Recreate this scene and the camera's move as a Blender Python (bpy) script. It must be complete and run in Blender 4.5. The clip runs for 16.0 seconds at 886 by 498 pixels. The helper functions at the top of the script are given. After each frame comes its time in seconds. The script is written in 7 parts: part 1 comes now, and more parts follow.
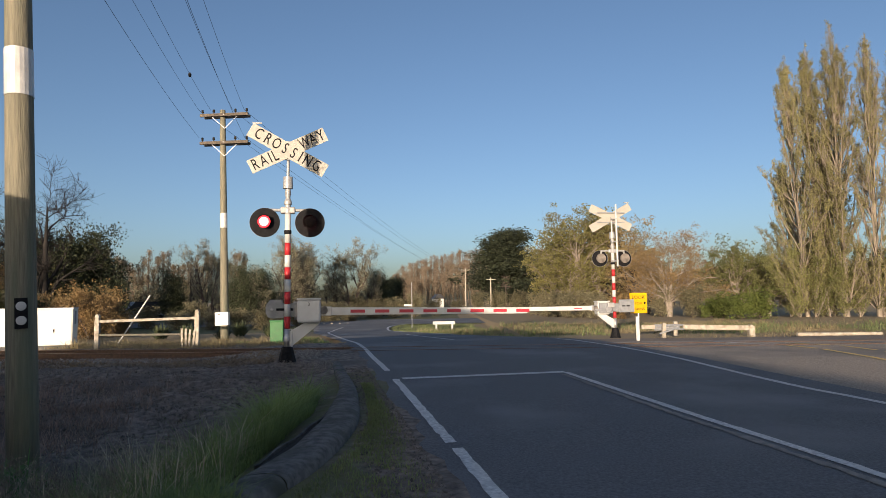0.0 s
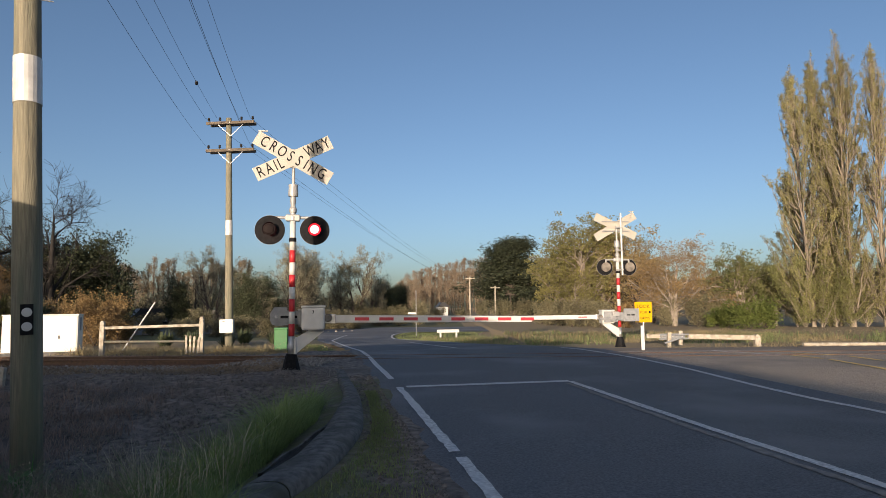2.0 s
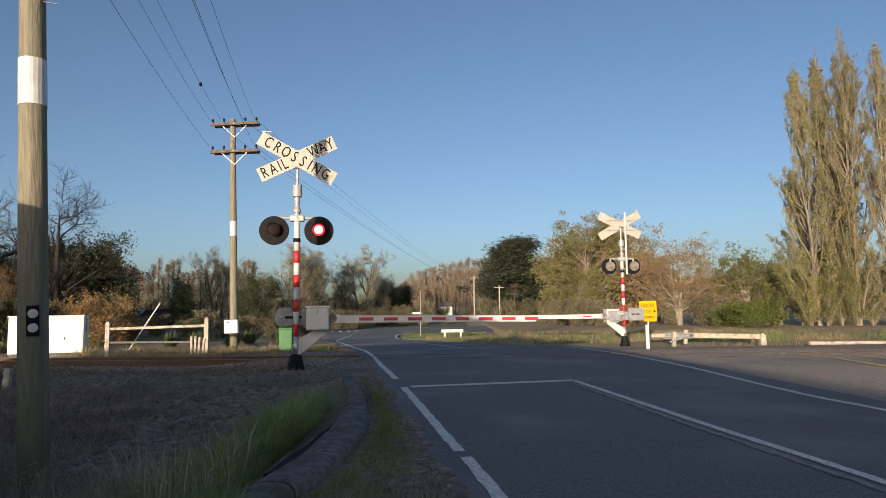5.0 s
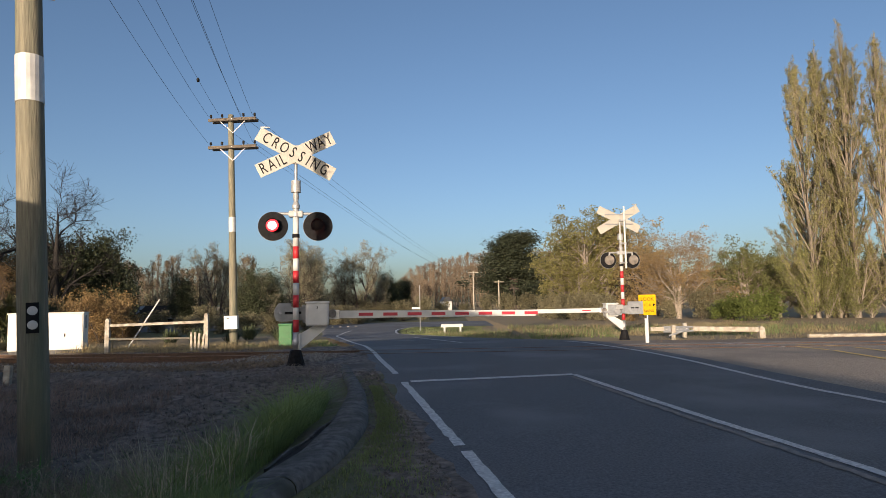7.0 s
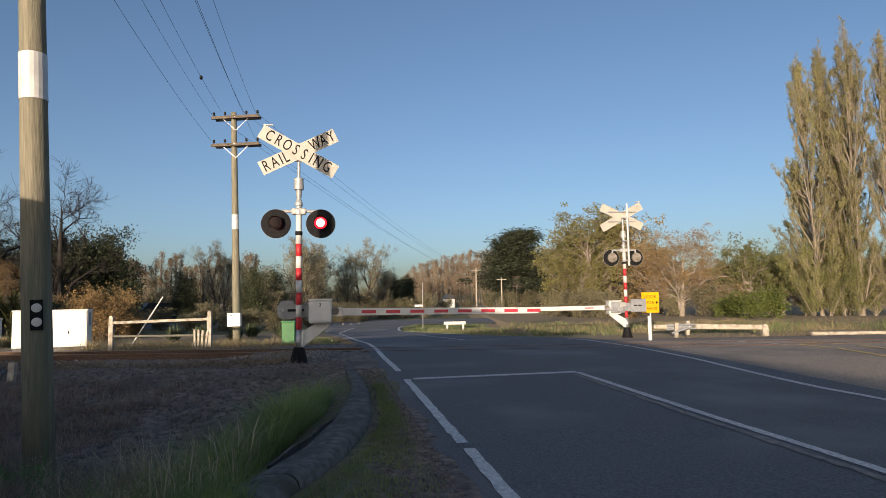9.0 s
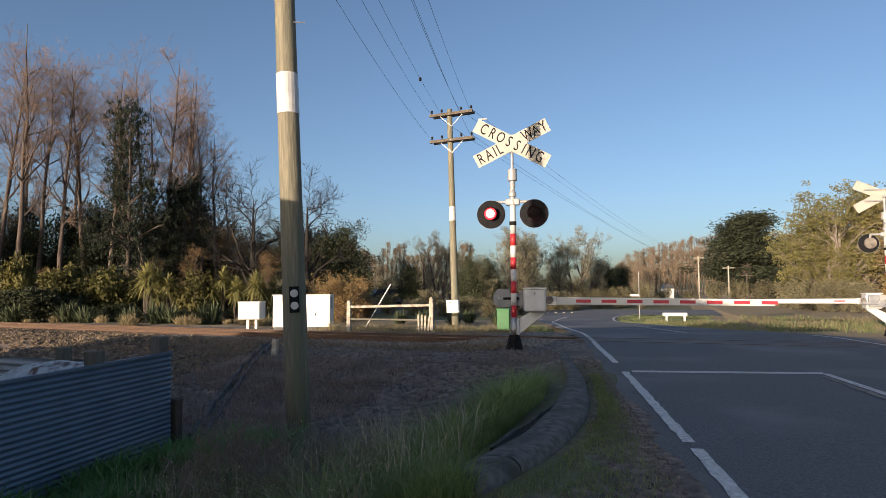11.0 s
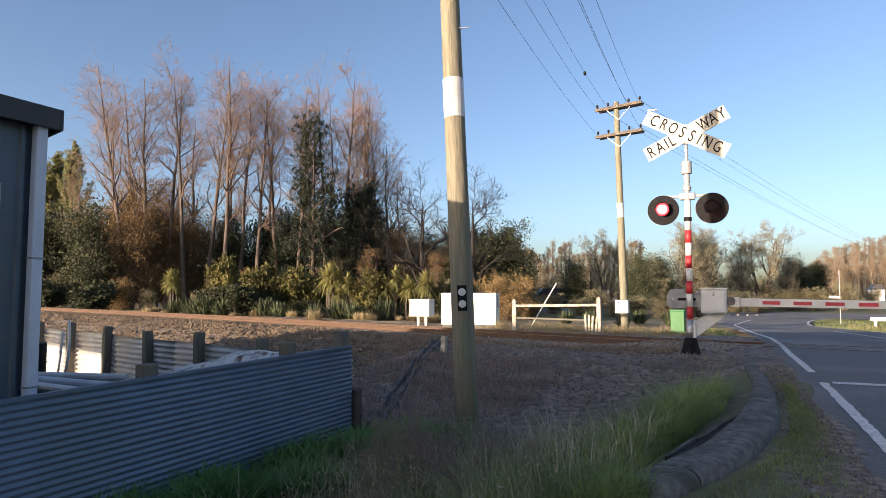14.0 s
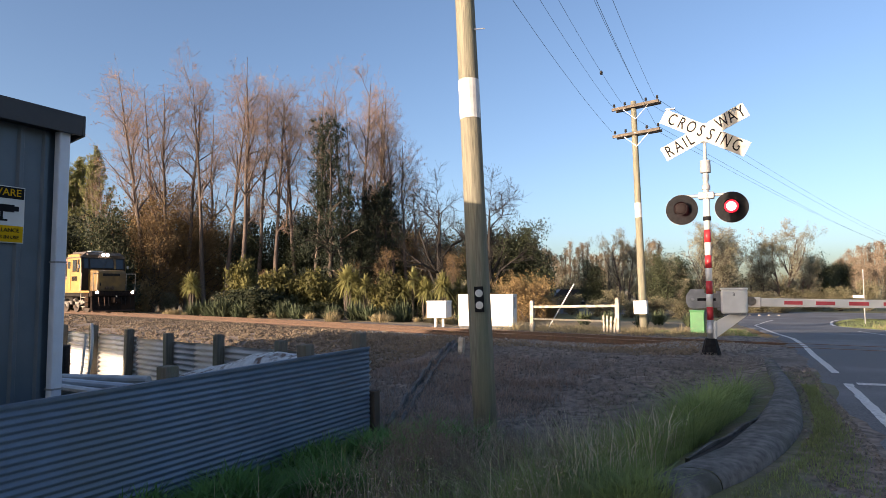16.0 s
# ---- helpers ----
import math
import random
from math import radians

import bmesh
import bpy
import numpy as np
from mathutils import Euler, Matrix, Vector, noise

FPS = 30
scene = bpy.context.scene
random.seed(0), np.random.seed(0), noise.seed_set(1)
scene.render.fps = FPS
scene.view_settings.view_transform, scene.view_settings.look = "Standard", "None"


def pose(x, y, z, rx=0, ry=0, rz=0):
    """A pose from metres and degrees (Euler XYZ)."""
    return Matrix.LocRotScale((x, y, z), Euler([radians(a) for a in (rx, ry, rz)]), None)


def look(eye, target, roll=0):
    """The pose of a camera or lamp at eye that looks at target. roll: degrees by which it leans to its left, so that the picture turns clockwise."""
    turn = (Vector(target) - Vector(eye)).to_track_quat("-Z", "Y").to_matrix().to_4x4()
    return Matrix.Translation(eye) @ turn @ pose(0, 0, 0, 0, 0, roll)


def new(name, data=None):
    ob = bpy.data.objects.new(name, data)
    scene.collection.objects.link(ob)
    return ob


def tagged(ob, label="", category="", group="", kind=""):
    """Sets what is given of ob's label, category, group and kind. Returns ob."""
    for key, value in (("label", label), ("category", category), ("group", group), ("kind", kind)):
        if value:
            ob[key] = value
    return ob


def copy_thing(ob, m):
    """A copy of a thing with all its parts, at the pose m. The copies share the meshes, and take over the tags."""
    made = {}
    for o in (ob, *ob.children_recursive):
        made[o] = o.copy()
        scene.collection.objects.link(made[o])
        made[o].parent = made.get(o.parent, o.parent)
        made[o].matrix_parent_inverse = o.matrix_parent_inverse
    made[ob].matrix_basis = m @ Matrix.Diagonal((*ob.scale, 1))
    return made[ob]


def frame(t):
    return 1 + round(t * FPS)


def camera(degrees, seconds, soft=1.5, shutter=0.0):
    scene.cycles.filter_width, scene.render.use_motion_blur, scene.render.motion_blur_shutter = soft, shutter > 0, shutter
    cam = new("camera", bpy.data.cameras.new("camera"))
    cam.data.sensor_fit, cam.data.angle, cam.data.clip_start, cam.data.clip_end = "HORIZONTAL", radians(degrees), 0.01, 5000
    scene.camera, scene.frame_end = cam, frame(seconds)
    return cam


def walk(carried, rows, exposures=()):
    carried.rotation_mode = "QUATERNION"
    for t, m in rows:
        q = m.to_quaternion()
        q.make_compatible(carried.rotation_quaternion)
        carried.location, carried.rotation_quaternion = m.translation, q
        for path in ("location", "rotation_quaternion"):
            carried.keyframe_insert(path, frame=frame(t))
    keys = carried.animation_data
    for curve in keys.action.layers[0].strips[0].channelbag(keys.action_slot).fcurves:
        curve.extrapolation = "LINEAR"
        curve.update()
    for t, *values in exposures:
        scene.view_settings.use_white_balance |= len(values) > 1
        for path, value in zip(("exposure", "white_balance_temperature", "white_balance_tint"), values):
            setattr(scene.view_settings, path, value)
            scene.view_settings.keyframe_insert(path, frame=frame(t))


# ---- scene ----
cam = camera(70.2, 16.0, soft=0.5)
# seconds, the eye, then the turn about x, y and z in degrees
ROWS = [
    (0.0, 0.000, 0.000, 1.200, 94.57, 0.80, 0.04), (0.5, 0.000, 0.000, 1.200, 94.92, 0.66, 0.19), (1.0, 0.000, 0.000, 1.200, 95.38, 0.66, 0.28),
    (1.5, 0.000, 0.000, 1.200, 95.35, 0.61, 0.43), (2.0, 0.000, 0.000, 1.200, 95.31, 0.54, 0.43), (2.5, 0.000, 0.000, 1.200, 95.22, 0.36, 0.60),
    (3.0, 0.000, 0.000, 1.200, 95.27, 0.46, 0.63), (3.5, 0.000, 0.000, 1.200, 95.55, 0.39, 0.73), (4.0, 0.000, 0.000, 1.200, 95.50, 0.61, 0.83),
    (6.5, 0.000, 0.000, 1.200, 94.94, 0.90, 0.77), (7.0, 0.000, 0.000, 1.200, 94.83, 1.06, 0.77), (7.5, 0.000, 0.000, 1.200, 94.75, 1.04, 0.89),
    (8.0, 0.000, 0.000, 1.200, 94.62, 0.99, 0.97), (8.2, 0.000, 0.000, 1.200, 94.51, 0.99, 0.88), (9.4, 0.000, 0.000, 1.200, 94.80, 1.10, 1.35),
    (10.3, -0.014, -0.016, 1.205, 95.61, 1.11, 8.05), (10.5, -0.022, -0.024, 1.207, 95.24, 0.73, 11.73), (11.0, -0.039, -0.044, 1.213, 93.78, 0.35, 20.04),
    (11.5, -0.047, -0.053, 1.216, 93.53, -0.55, 27.37), (12.0, -0.047, -0.053, 1.216, 92.94, -0.27, 31.31), (12.5, -0.047, -0.053, 1.216, 92.79, 0.12, 34.70),
    (13.0, -0.047, -0.053, 1.216, 93.23, -0.06, 34.58), (13.5, -0.047, -0.053, 1.216, 93.61, -0.12, 34.79), (14.0, -0.047, -0.053, 1.216, 93.72, -0.06, 34.92),
    (14.5, -0.047, -0.053, 1.216, 93.85, -0.05, 35.34), (15.0, -0.047, -0.053, 1.216, 93.87, -0.00, 35.52), (15.5, -0.047, -0.053, 1.216, 94.04, 0.04, 36.07),
    (16.0, -0.047, -0.053, 1.216, 93.85, 0.22, 36.46),
]
walk(cam, [(t, pose(*row)) for t, *row in ROWS], exposures=[(0.0, -0.25, 6550, 14), (8.2, -0.25, 6550, 14), (10.5, -0.2, 6550, 14), (11.5, 0.28, 6650, 16), (12.5, 0.6, 6750, 18), (16.0, 0.6, 6750, 18)])

# ---- light ----
SUN_AZ, SUN_EL = 196.6, 5.6  # clockwise from +y, and above the horizon
world = bpy.data.worlds.new("sky")
scene.world = world
world.use_nodes = True
sky = world.node_tree.nodes.new("ShaderNodeTexSky")
sky.sky_type, sky.sun_disc = "NISHITA", False
sky.sun_elevation, sky.sun_rotation = radians(SUN_EL), radians(SUN_AZ)
sky.air_density, sky.dust_density, sky.ozone_density = 0.66, 2.0, 1.7
world.node_tree.links.new(sky.outputs[0], world.node_tree.nodes["Background"].inputs[0])
world.node_tree.nodes["Background"].inputs[1].default_value = 0.25
sun = new("sun", bpy.data.lights.new("sun", "SUN"))
sun.data.energy, sun.data.angle, sun.data.color = 8.0, radians(0.5), (1.0, 0.82, 0.62)
sun_from = Vector((math.sin(radians(SUN_AZ)) * math.cos(radians(SUN_EL)), math.cos(radians(SUN_AZ)) * math.cos(radians(SUN_EL)), math.sin(radians(SUN_EL))))
sun.matrix_world = look(tuple(sun_from * 60), (0, 0, 0))

# ---- materials ----
def material(name, c1, c2=None, rough=0.7, metal=0.0, scale=8.0, detail=6.0, bump=0.15, bump_scale=40.0, c3=None, big=0.6, per=0.0, coat=0.0, stretch=None, spec=0.5):
    """Two colours mixed by fine noise, a third laid over in large patches, fine relief; per: spread by object or island."""
    m = bpy.data.materials.new(name)
    m.use_nodes = True
    nt = m.node_tree
    n, l = nt.nodes, nt.links
    b = n["Principled BSDF"]
    tc = n.new("ShaderNodeTexCoord")
    src_out = tc.outputs["Object"]
    if stretch:
        mp = n.new("ShaderNodeMapping")
        mp.inputs["Scale"].default_value = stretch
        l.new(src_out, mp.inputs[0])
        src_out = mp.outputs[0]
    no = n.new("ShaderNodeTexNoise")
    no.inputs["Scale"].default_value, no.inputs["Detail"].default_value = scale, detail
    l.new(src_out, no.inputs["Vector"])
    ramp = n.new("ShaderNodeMapRange")
    ramp.inputs[1].default_value, ramp.inputs[2].default_value = 0.32, 0.68
    l.new(no.outputs[0], ramp.inputs[0])
    mix = n.new("ShaderNodeMix")
    mix.data_type = "RGBA"
    mix.inputs[6].default_value, mix.inputs[7].default_value = (*c1, 1), (*(c2 or [v * 0.75 for v in c1]), 1)
    l.new(ramp.outputs[0], mix.inputs[0])
    out = mix.outputs[2]
    if c3:
        n2 = n.new("ShaderNodeTexNoise")
        n2.inputs["Scale"].default_value, n2.inputs["Detail"].default_value = big, 4.0
        l.new(src_out, n2.inputs["Vector"])
        r2 = n.new("ShaderNodeMapRange")
        r2.inputs[1].default_value, r2.inputs[2].default_value = 0.5, 0.66
        l.new(n2.outputs[0], r2.inputs[0])
        mx = n.new("ShaderNodeMix")
        mx.data_type = "RGBA"
        mx.inputs[7].default_value = (*c3, 1)
        l.new(r2.outputs[0], mx.inputs[0])
        l.new(out, mx.inputs[6])
        out = mx.outputs[2]
    if per:
        hsv = n.new("ShaderNodeHueSaturation")
        geo = n.new("ShaderNodeNewGeometry")
        info = n.new("ShaderNodeObjectInfo")
        ad = n.new("ShaderNodeMath")
        l.new(geo.outputs["Random Per Island"], ad.inputs[0])
        l.new(info.outputs["Random"], ad.inputs[1])
        mr = n.new("ShaderNodeMapRange")
        mr.inputs[2].default_value = 2.0
        mr.inputs[3].default_value, mr.inputs[4].default_value = 1 - per, 1 + per
        l.new(ad.outputs[0], mr.inputs[0])
        l.new(mr.outputs[0], hsv.inputs["Value"])
        l.new(out, hsv.inputs["Color"])
        out = hsv.outputs[0]
    l.new(out, b.inputs["Base Color"])
    b.inputs["Roughness"].default_value, b.inputs["Metallic"].default_value = rough, metal
    b.inputs["Coat Weight"].default_value = coat
    b.inputs["Specular IOR Level"].default_value = spec
    if bump:
        nb = n.new("ShaderNodeTexNoise")
        nb.inputs["Scale"].default_value, nb.inputs["Detail"].default_value = bump_scale, 5.0
        l.new(src_out, nb.inputs["Vector"])
        bp = n.new("ShaderNodeBump")
        bp.inputs["Strength"].default_value, bp.inputs["Distance"].default_value = bump, 0.03
        l.new(nb.outputs[0], bp.inputs["Height"])
        l.new(bp.outputs[0], b.inputs["Normal"])
    return m


def leafy(name, c1, c2, per=0.35, through_light=0.4):
    """Foliage: diffuse with some light passing through, varied leaf by leaf."""
    m = material(name, c1, c2, rough=0.65, scale=0.6, bump=0, per=per)
    n, l = m.node_tree.nodes, m.node_tree.links
    b = n["Principled BSDF"]
    b.inputs["Specular IOR Level"].default_value = 0.25
    tr = n.new("ShaderNodeBsdfTranslucent")
    l.new(b.inputs["Base Color"].links[0].from_socket, tr.inputs[0])
    mx = n.new("ShaderNodeMixShader")
    mx.inputs[0].default_value = through_light
    l.new(b.outputs[0], mx.inputs[1])
    l.new(tr.outputs[0], mx.inputs[2])
    l.new(mx.outputs[0], n["Material Output"].inputs[0])
    return m


def glow(name, colour, strength):
    m = bpy.data.materials.new(name)
    m.use_nodes = True
    b = m.node_tree.nodes["Principled BSDF"]
    b.inputs["Base Color"].default_value = (*colour, 1)
    b.inputs["Emission Color"].default_value = (*colour, 1)
    b.inputs["Emission Strength"].default_value = strength
    return m


M = {
    "asphalt": material("asphalt", (0.178, 0.190, 0.206), (0.092, 0.100, 0.112), 0.85, 0, 45, 12, 0.7, 120, (0.195, 0.205, 0.220), 0.4),
    "apron": material("gravelly_seal", (0.500, 0.425, 0.345), (0.200, 0.175, 0.150), 0.9, 0, 40, 14, 0.9, 90, (0.20, 0.185, 0.17), 0.35),
    "paint": material("road_paint", (0.760, 0.760, 0.740), (0.400, 0.400, 0.400), 0.7, 0, 26, 14, 0.3, 120, (0.58, 0.58, 0.57), 2.0),
    "yellow_paint": material("yellow_road_paint", (0.860, 0.620, 0.190), (0.620, 0.460, 0.200), 0.7, 0, 14, 10, 0.3, 120),
    "concrete": material("old_concrete", (0.175, 0.170, 0.160), (0.070, 0.070, 0.068), 0.95, 0, 13, 14, 0.5, 70, (0.062, 0.066, 0.052), 2.6),
    "ballast": material("ballast_stone", (0.275, 0.205, 0.130), (0.125, 0.095, 0.066), 0.9, 0, 25, 8, 0.8, 30, (0.18, 0.135, 0.09), 0.4, per=0.6),
    "rust": material("rusty_steel", (0.135, 0.078, 0.048), (0.070, 0.044, 0.031), 0.8, 0.2, 18, 8, 0.3, 60),
    "railtop": material("worn_steel", (0.260, 0.165, 0.105), (0.160, 0.098, 0.065), 0.45, 0.6, 10, 4, 0.1, 60),
    "sleeper": material("weathered_sleeper", (0.16, 0.13, 0.10), (0.09, 0.075, 0.06), 0.9, 0, 12, 8, 0.5, 50, per=0.25),
    "pole": material("weathered_pole_wood", (0.265, 0.240, 0.170), (0.150, 0.140, 0.102), 0.85, 0, 9, 8, 0.5, 30, (0.145, 0.160, 0.11), 1.2, stretch=(6, 6, 0.35)),
    "band": material("white_band", (0.66, 0.65, 0.62), (0.50, 0.49, 0.47), 0.45, 0.15, 6, 5, 0.15, 30),
    "white": material("white_paint", (0.600, 0.600, 0.580), (0.520, 0.520, 0.500), 0.5, 0, 5, 6, 0.1, 40),
    "cabinet_white": material("cabinet_paint", (0.82, 0.80, 0.74), (0.74, 0.72, 0.66), 0.5, 0, 3, 6, 0.06, 40),
    "grey_white": material("galvanised_white", (0.400, 0.400, 0.390), (0.310, 0.310, 0.310), 0.45, 0.2, 8, 6, 0.1, 60),
    "galv": material("galvanised_steel", (0.52, 0.52, 0.52), (0.38, 0.38, 0.39), 0.4, 0.7, 12, 6, 0.1, 60),
    "grey": material("grey_paint", (0.28, 0.29, 0.30), (0.20, 0.21, 0.22), 0.55, 0.1, 9, 6, 0.1, 50),
    "red": material("red_paint", (0.52, 0.03, 0.035), (0.40, 0.025, 0.03), 0.45, 0, 8, 6, 0.08, 50),
    "stripe_red": material("reflective_red", (0.50, 0.03, 0.05), (0.42, 0.03, 0.05), 0.4, 0, 20, 3, 0.05, 60),
    "black": material("matt_black", (0.016, 0.016, 0.018), (0.006, 0.006, 0.007), 0.7, 0, 20, 4, 0.1, 50, spec=0.12),
    "sign_white": material("sign_face", (0.430, 0.410, 0.360), (0.370, 0.350, 0.300), 0.4, 0, 4, 6, 0.03, 40),
    "letter": material("sign_black", (0.012, 0.012, 0.014), None, 0.7, 0, 8, 3, 0, 40, spec=0.1),
    "sign_yellow": material("sign_yellow", (0.640, 0.370, 0.004), (0.560, 0.320, 0.004), 0.6, 0, 5, 4, 0.03, 40, spec=0.1),
    "green": material("green_paint", (0.020, 0.150, 0.036), (0.017, 0.115, 0.028), 0.5, 0, 6, 4, 0.1, 40),
    "old_white_wood": material("flaking_white_wood", (0.520, 0.480, 0.400), (0.240, 0.200, 0.150), 0.85, 0, 9, 10, 0.4, 50, (0.42, 0.37, 0.29), 2.2),
    "fence_blue": material("dark_corrugated_steel", (0.118, 0.178, 0.256), (0.092, 0.140, 0.204), 0.45, 0.25, 4, 7, 0.12, 60, (0.110, 0.150, 0.195), 0.9),
    "fence_old": material("old_zinc_steel", (0.620, 0.630, 0.640), (0.480, 0.485, 0.480), 0.5, 0.15, 5, 8, 0.15, 60, (0.47, 0.44, 0.40), 1.2),
    "post": material("grey_fence_wood", (0.19, 0.17, 0.135), (0.11, 0.10, 0.08), 0.9, 0, 8, 8, 0.5, 40, (0.13, 0.135, 0.10), 1.5, stretch=(5, 5, 0.5)),
    "shed": material("slate_blue_cladding", (0.090, 0.122, 0.152), (0.070, 0.096, 0.120), 0.45, 0.25, 3, 5, 0.05, 40),
    "fascia": material("charcoal_fascia", (0.03, 0.03, 0.033), (0.022, 0.022, 0.025), 0.5, 0.1, 5, 4, 0.05, 40),
    "downpipe": material("pale_downpipe", (0.600, 0.650, 0.720), (0.500, 0.540, 0.600), 0.4, 0.0, 4, 5, 0.05, 40),
    "tarp": material("weathered_sheet", (0.700, 0.690, 0.660), (0.500, 0.480, 0.450), 0.7, 0, 7, 8, 0.3, 20, (0.13, 0.065, 0.04), 4.0, stretch=(3.2, 0.9, 1)),
    "wire": material("wire", (0.02, 0.02, 0.022), None, 0.6, 0, 5, 2, 0, 10),
    "loco_yellow": material("loco_yellow", (0.420, 0.245, 0.055), (0.270, 0.155, 0.045), 0.5, 0, 3, 6, 0.05, 30, (0.34, 0.20, 0.06), 0.8),
    "loco_red": material("loco_maroon", (0.22, 0.10, 0.08), (0.15, 0.07, 0.06), 0.55, 0, 3, 6, 0.05, 30),
    "loco_roof": material("grimy_roof", (0.17, 0.13, 0.10), (0.09, 0.07, 0.055), 0.7, 0, 3, 7, 0.08, 30),
    "loco_dark": material("loco_grime", (0.032, 0.027, 0.023), (0.018, 0.016, 0.014), 0.85, 0, 6, 6, 0.3, 20, spec=0.15),
    "dark_glass": material("dark_glass", (0.02, 0.025, 0.03), None, 0.08, 0, 3, 2, 0, 10),
    "bark_pale": material("pale_bark", (0.330, 0.277, 0.225), (0.180, 0.150, 0.128), 0.9, 0, 3, 6, 0.4, 15),
    "bark_dark": material("dark_bark", (0.085, 0.066, 0.052), (0.045, 0.036, 0.030), 0.9, 0, 3, 6, 0.4, 15),
    "twig_pink": material("budding_twigs", (0.235, 0.182, 0.155), (0.155, 0.122, 0.106), 0.9, 0, 0.5, 4, 0, 15, per=0.25),
    "bark_white": material("silvery_bark", (0.340, 0.290, 0.240), (0.190, 0.160, 0.130), 0.85, 0, 3, 6, 0.4, 15),
    "bud": leafy("bud_leaf", (0.425, 0.262, 0.160), (0.290, 0.190, 0.120), 0.4, 0.3),
    "leaf_yellow": leafy("spring_leaf_yellow", (0.360, 0.340, 0.150), (0.235, 0.225, 0.100), 0.4, 0.45),
    "leaf_willow": leafy("willow_leaf", (0.300, 0.275, 0.105), (0.200, 0.190, 0.075), 0.4, 0.45),
    "leaf_green": leafy("fresh_leaf", (0.180, 0.215, 0.058), (0.115, 0.150, 0.042), 0.4, 0.45),
    "leaf_olive": leafy("olive_leaf", (0.350, 0.268, 0.130), (0.225, 0.178, 0.088), 0.4, 0.25),
    "leaf_brown": leafy("russet_leaf", (0.300, 0.205, 0.092), (0.190, 0.130, 0.062), 0.4, 0.25),
    "needle": leafy("dark_needle", (0.020, 0.028, 0.016), (0.012, 0.017, 0.010), 0.4, 0.1),
    "flax": leafy("sword_leaf", (0.240, 0.225, 0.085), (0.150, 0.150, 0.055), 0.45, 0.2),
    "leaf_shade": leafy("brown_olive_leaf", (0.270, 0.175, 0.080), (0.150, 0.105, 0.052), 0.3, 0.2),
    "leaf_fresh": leafy("fresh_willow_leaf", (0.270, 0.272, 0.110), (0.180, 0.190, 0.078), 0.4, 0.45),
    "leaf_bush": leafy("bush_leaf", (0.135, 0.122, 0.038), (0.060, 0.062, 0.022), 0.45, 0.25),
    "leaf_deep": leafy("deep_green_leaf", (0.058, 0.068, 0.034), (0.034, 0.042, 0.022), 0.45, 0.15),
    "flax_dark": leafy("blue_green_sword_leaf", (0.095, 0.115, 0.062), (0.055, 0.070, 0.036), 0.45, 0.15),
    "bark_black": material("black_bark", (0.026, 0.022, 0.019), (0.015, 0.013, 0.012), 0.9, 0, 3, 6, 0.4, 15),
    "bark_grey": material("grey_brown_bark", (0.140, 0.108, 0.088), (0.075, 0.058, 0.048), 0.9, 0, 3, 6, 0.4, 15, stretch=(3, 3, 0.5)),
    "bark_silver": material("silver_bark", (0.300, 0.255, 0.200), (0.180, 0.150, 0.118), 0.85, 0, 3, 6, 0.4, 15, stretch=(3, 3, 0.5)),
    "clod": material("clods_and_pebbles", (0.25, 0.22, 0.195), (0.12, 0.105, 0.092), 0.95, 0, 30, 6, 0.3, 60, per=0.5),
    # grime patches over a yellow darkened to paint in the front's weaker sunlight
    "loco_nose": material("grimy_shaded_yellow", (0.255, 0.145, 0.034), (0.120, 0.070, 0.026), 0.55, 0, 2.2, 9, 0.08, 30, (0.13, 0.085, 0.04), 1.4),
    "loco_pilot": material("rusty_black_pilot", (0.030, 0.021, 0.017), (0.012, 0.010, 0.009), 0.95, 0, 6, 8, 0.3, 20, (0.04, 0.024, 0.016), 1.5, spec=0.08),
    "bogie_grey": material("dusty_bogie_steel", (0.27, 0.24, 0.205), (0.11, 0.095, 0.08), 0.8, 0.1, 6, 8, 0.2, 30),
    "wheel": material("worn_wheel_steel", (0.10, 0.075, 0.06), (0.05, 0.04, 0.035), 0.6, 0.5, 8, 6, 0.1, 40),
    "grass_rank": leafy("rank_grass", (0.190, 0.400, 0.110), (0.080, 0.200, 0.055), 0.45, 0.3),
    "straw_stem": material("dead_weed_stem", (0.230, 0.165, 0.125), (0.130, 0.095, 0.075), 0.9, 0, 6, 4, 0, 20, per=0.3),
    "stalk": leafy("pale_stalk", (0.480, 0.430, 0.310), (0.340, 0.300, 0.210), 0.4, 0.2),
    "straw_red": leafy("russet_dead_grass", (0.330, 0.240, 0.190), (0.200, 0.145, 0.112), 0.45, 0.2),
    "old_paint": material("worn_away_paint", (0.280, 0.255, 0.230), (0.170, 0.160, 0.150), 0.8, 0, 12, 10, 0.3, 120),
    "pine": leafy("pine_needle", (0.050, 0.060, 0.034), (0.028, 0.034, 0.020), 0.4, 0.1),
    "turf": leafy("short_turf", (0.220, 0.265, 0.105), (0.140, 0.165, 0.070), 0.45, 0.3),
    "leaf_thin": leafy("thin_spring_leaf", (0.370, 0.345, 0.235), (0.270, 0.252, 0.170), 0.4, 0.4),
    "leaf_row": leafy("far_poplar_leaf", (0.300, 0.240, 0.165), (0.190, 0.155, 0.110), 0.45, 0.25),
    "track_gravel": material("grey_track_gravel", (0.360, 0.345, 0.325), (0.160, 0.150, 0.142), 0.9, 0, 30, 6, 0.3, 60, per=0.55),
    "slot_shade": material("dark_slot_shade", (0.022, 0.020, 0.018), (0.012, 0.011, 0.010), 0.95, 0, 8, 6, 0.3, 30),
    "leaf_dull": leafy("dull_grey_leaf", (0.215, 0.195, 0.118), (0.135, 0.125, 0.078), 0.45, 0.3),
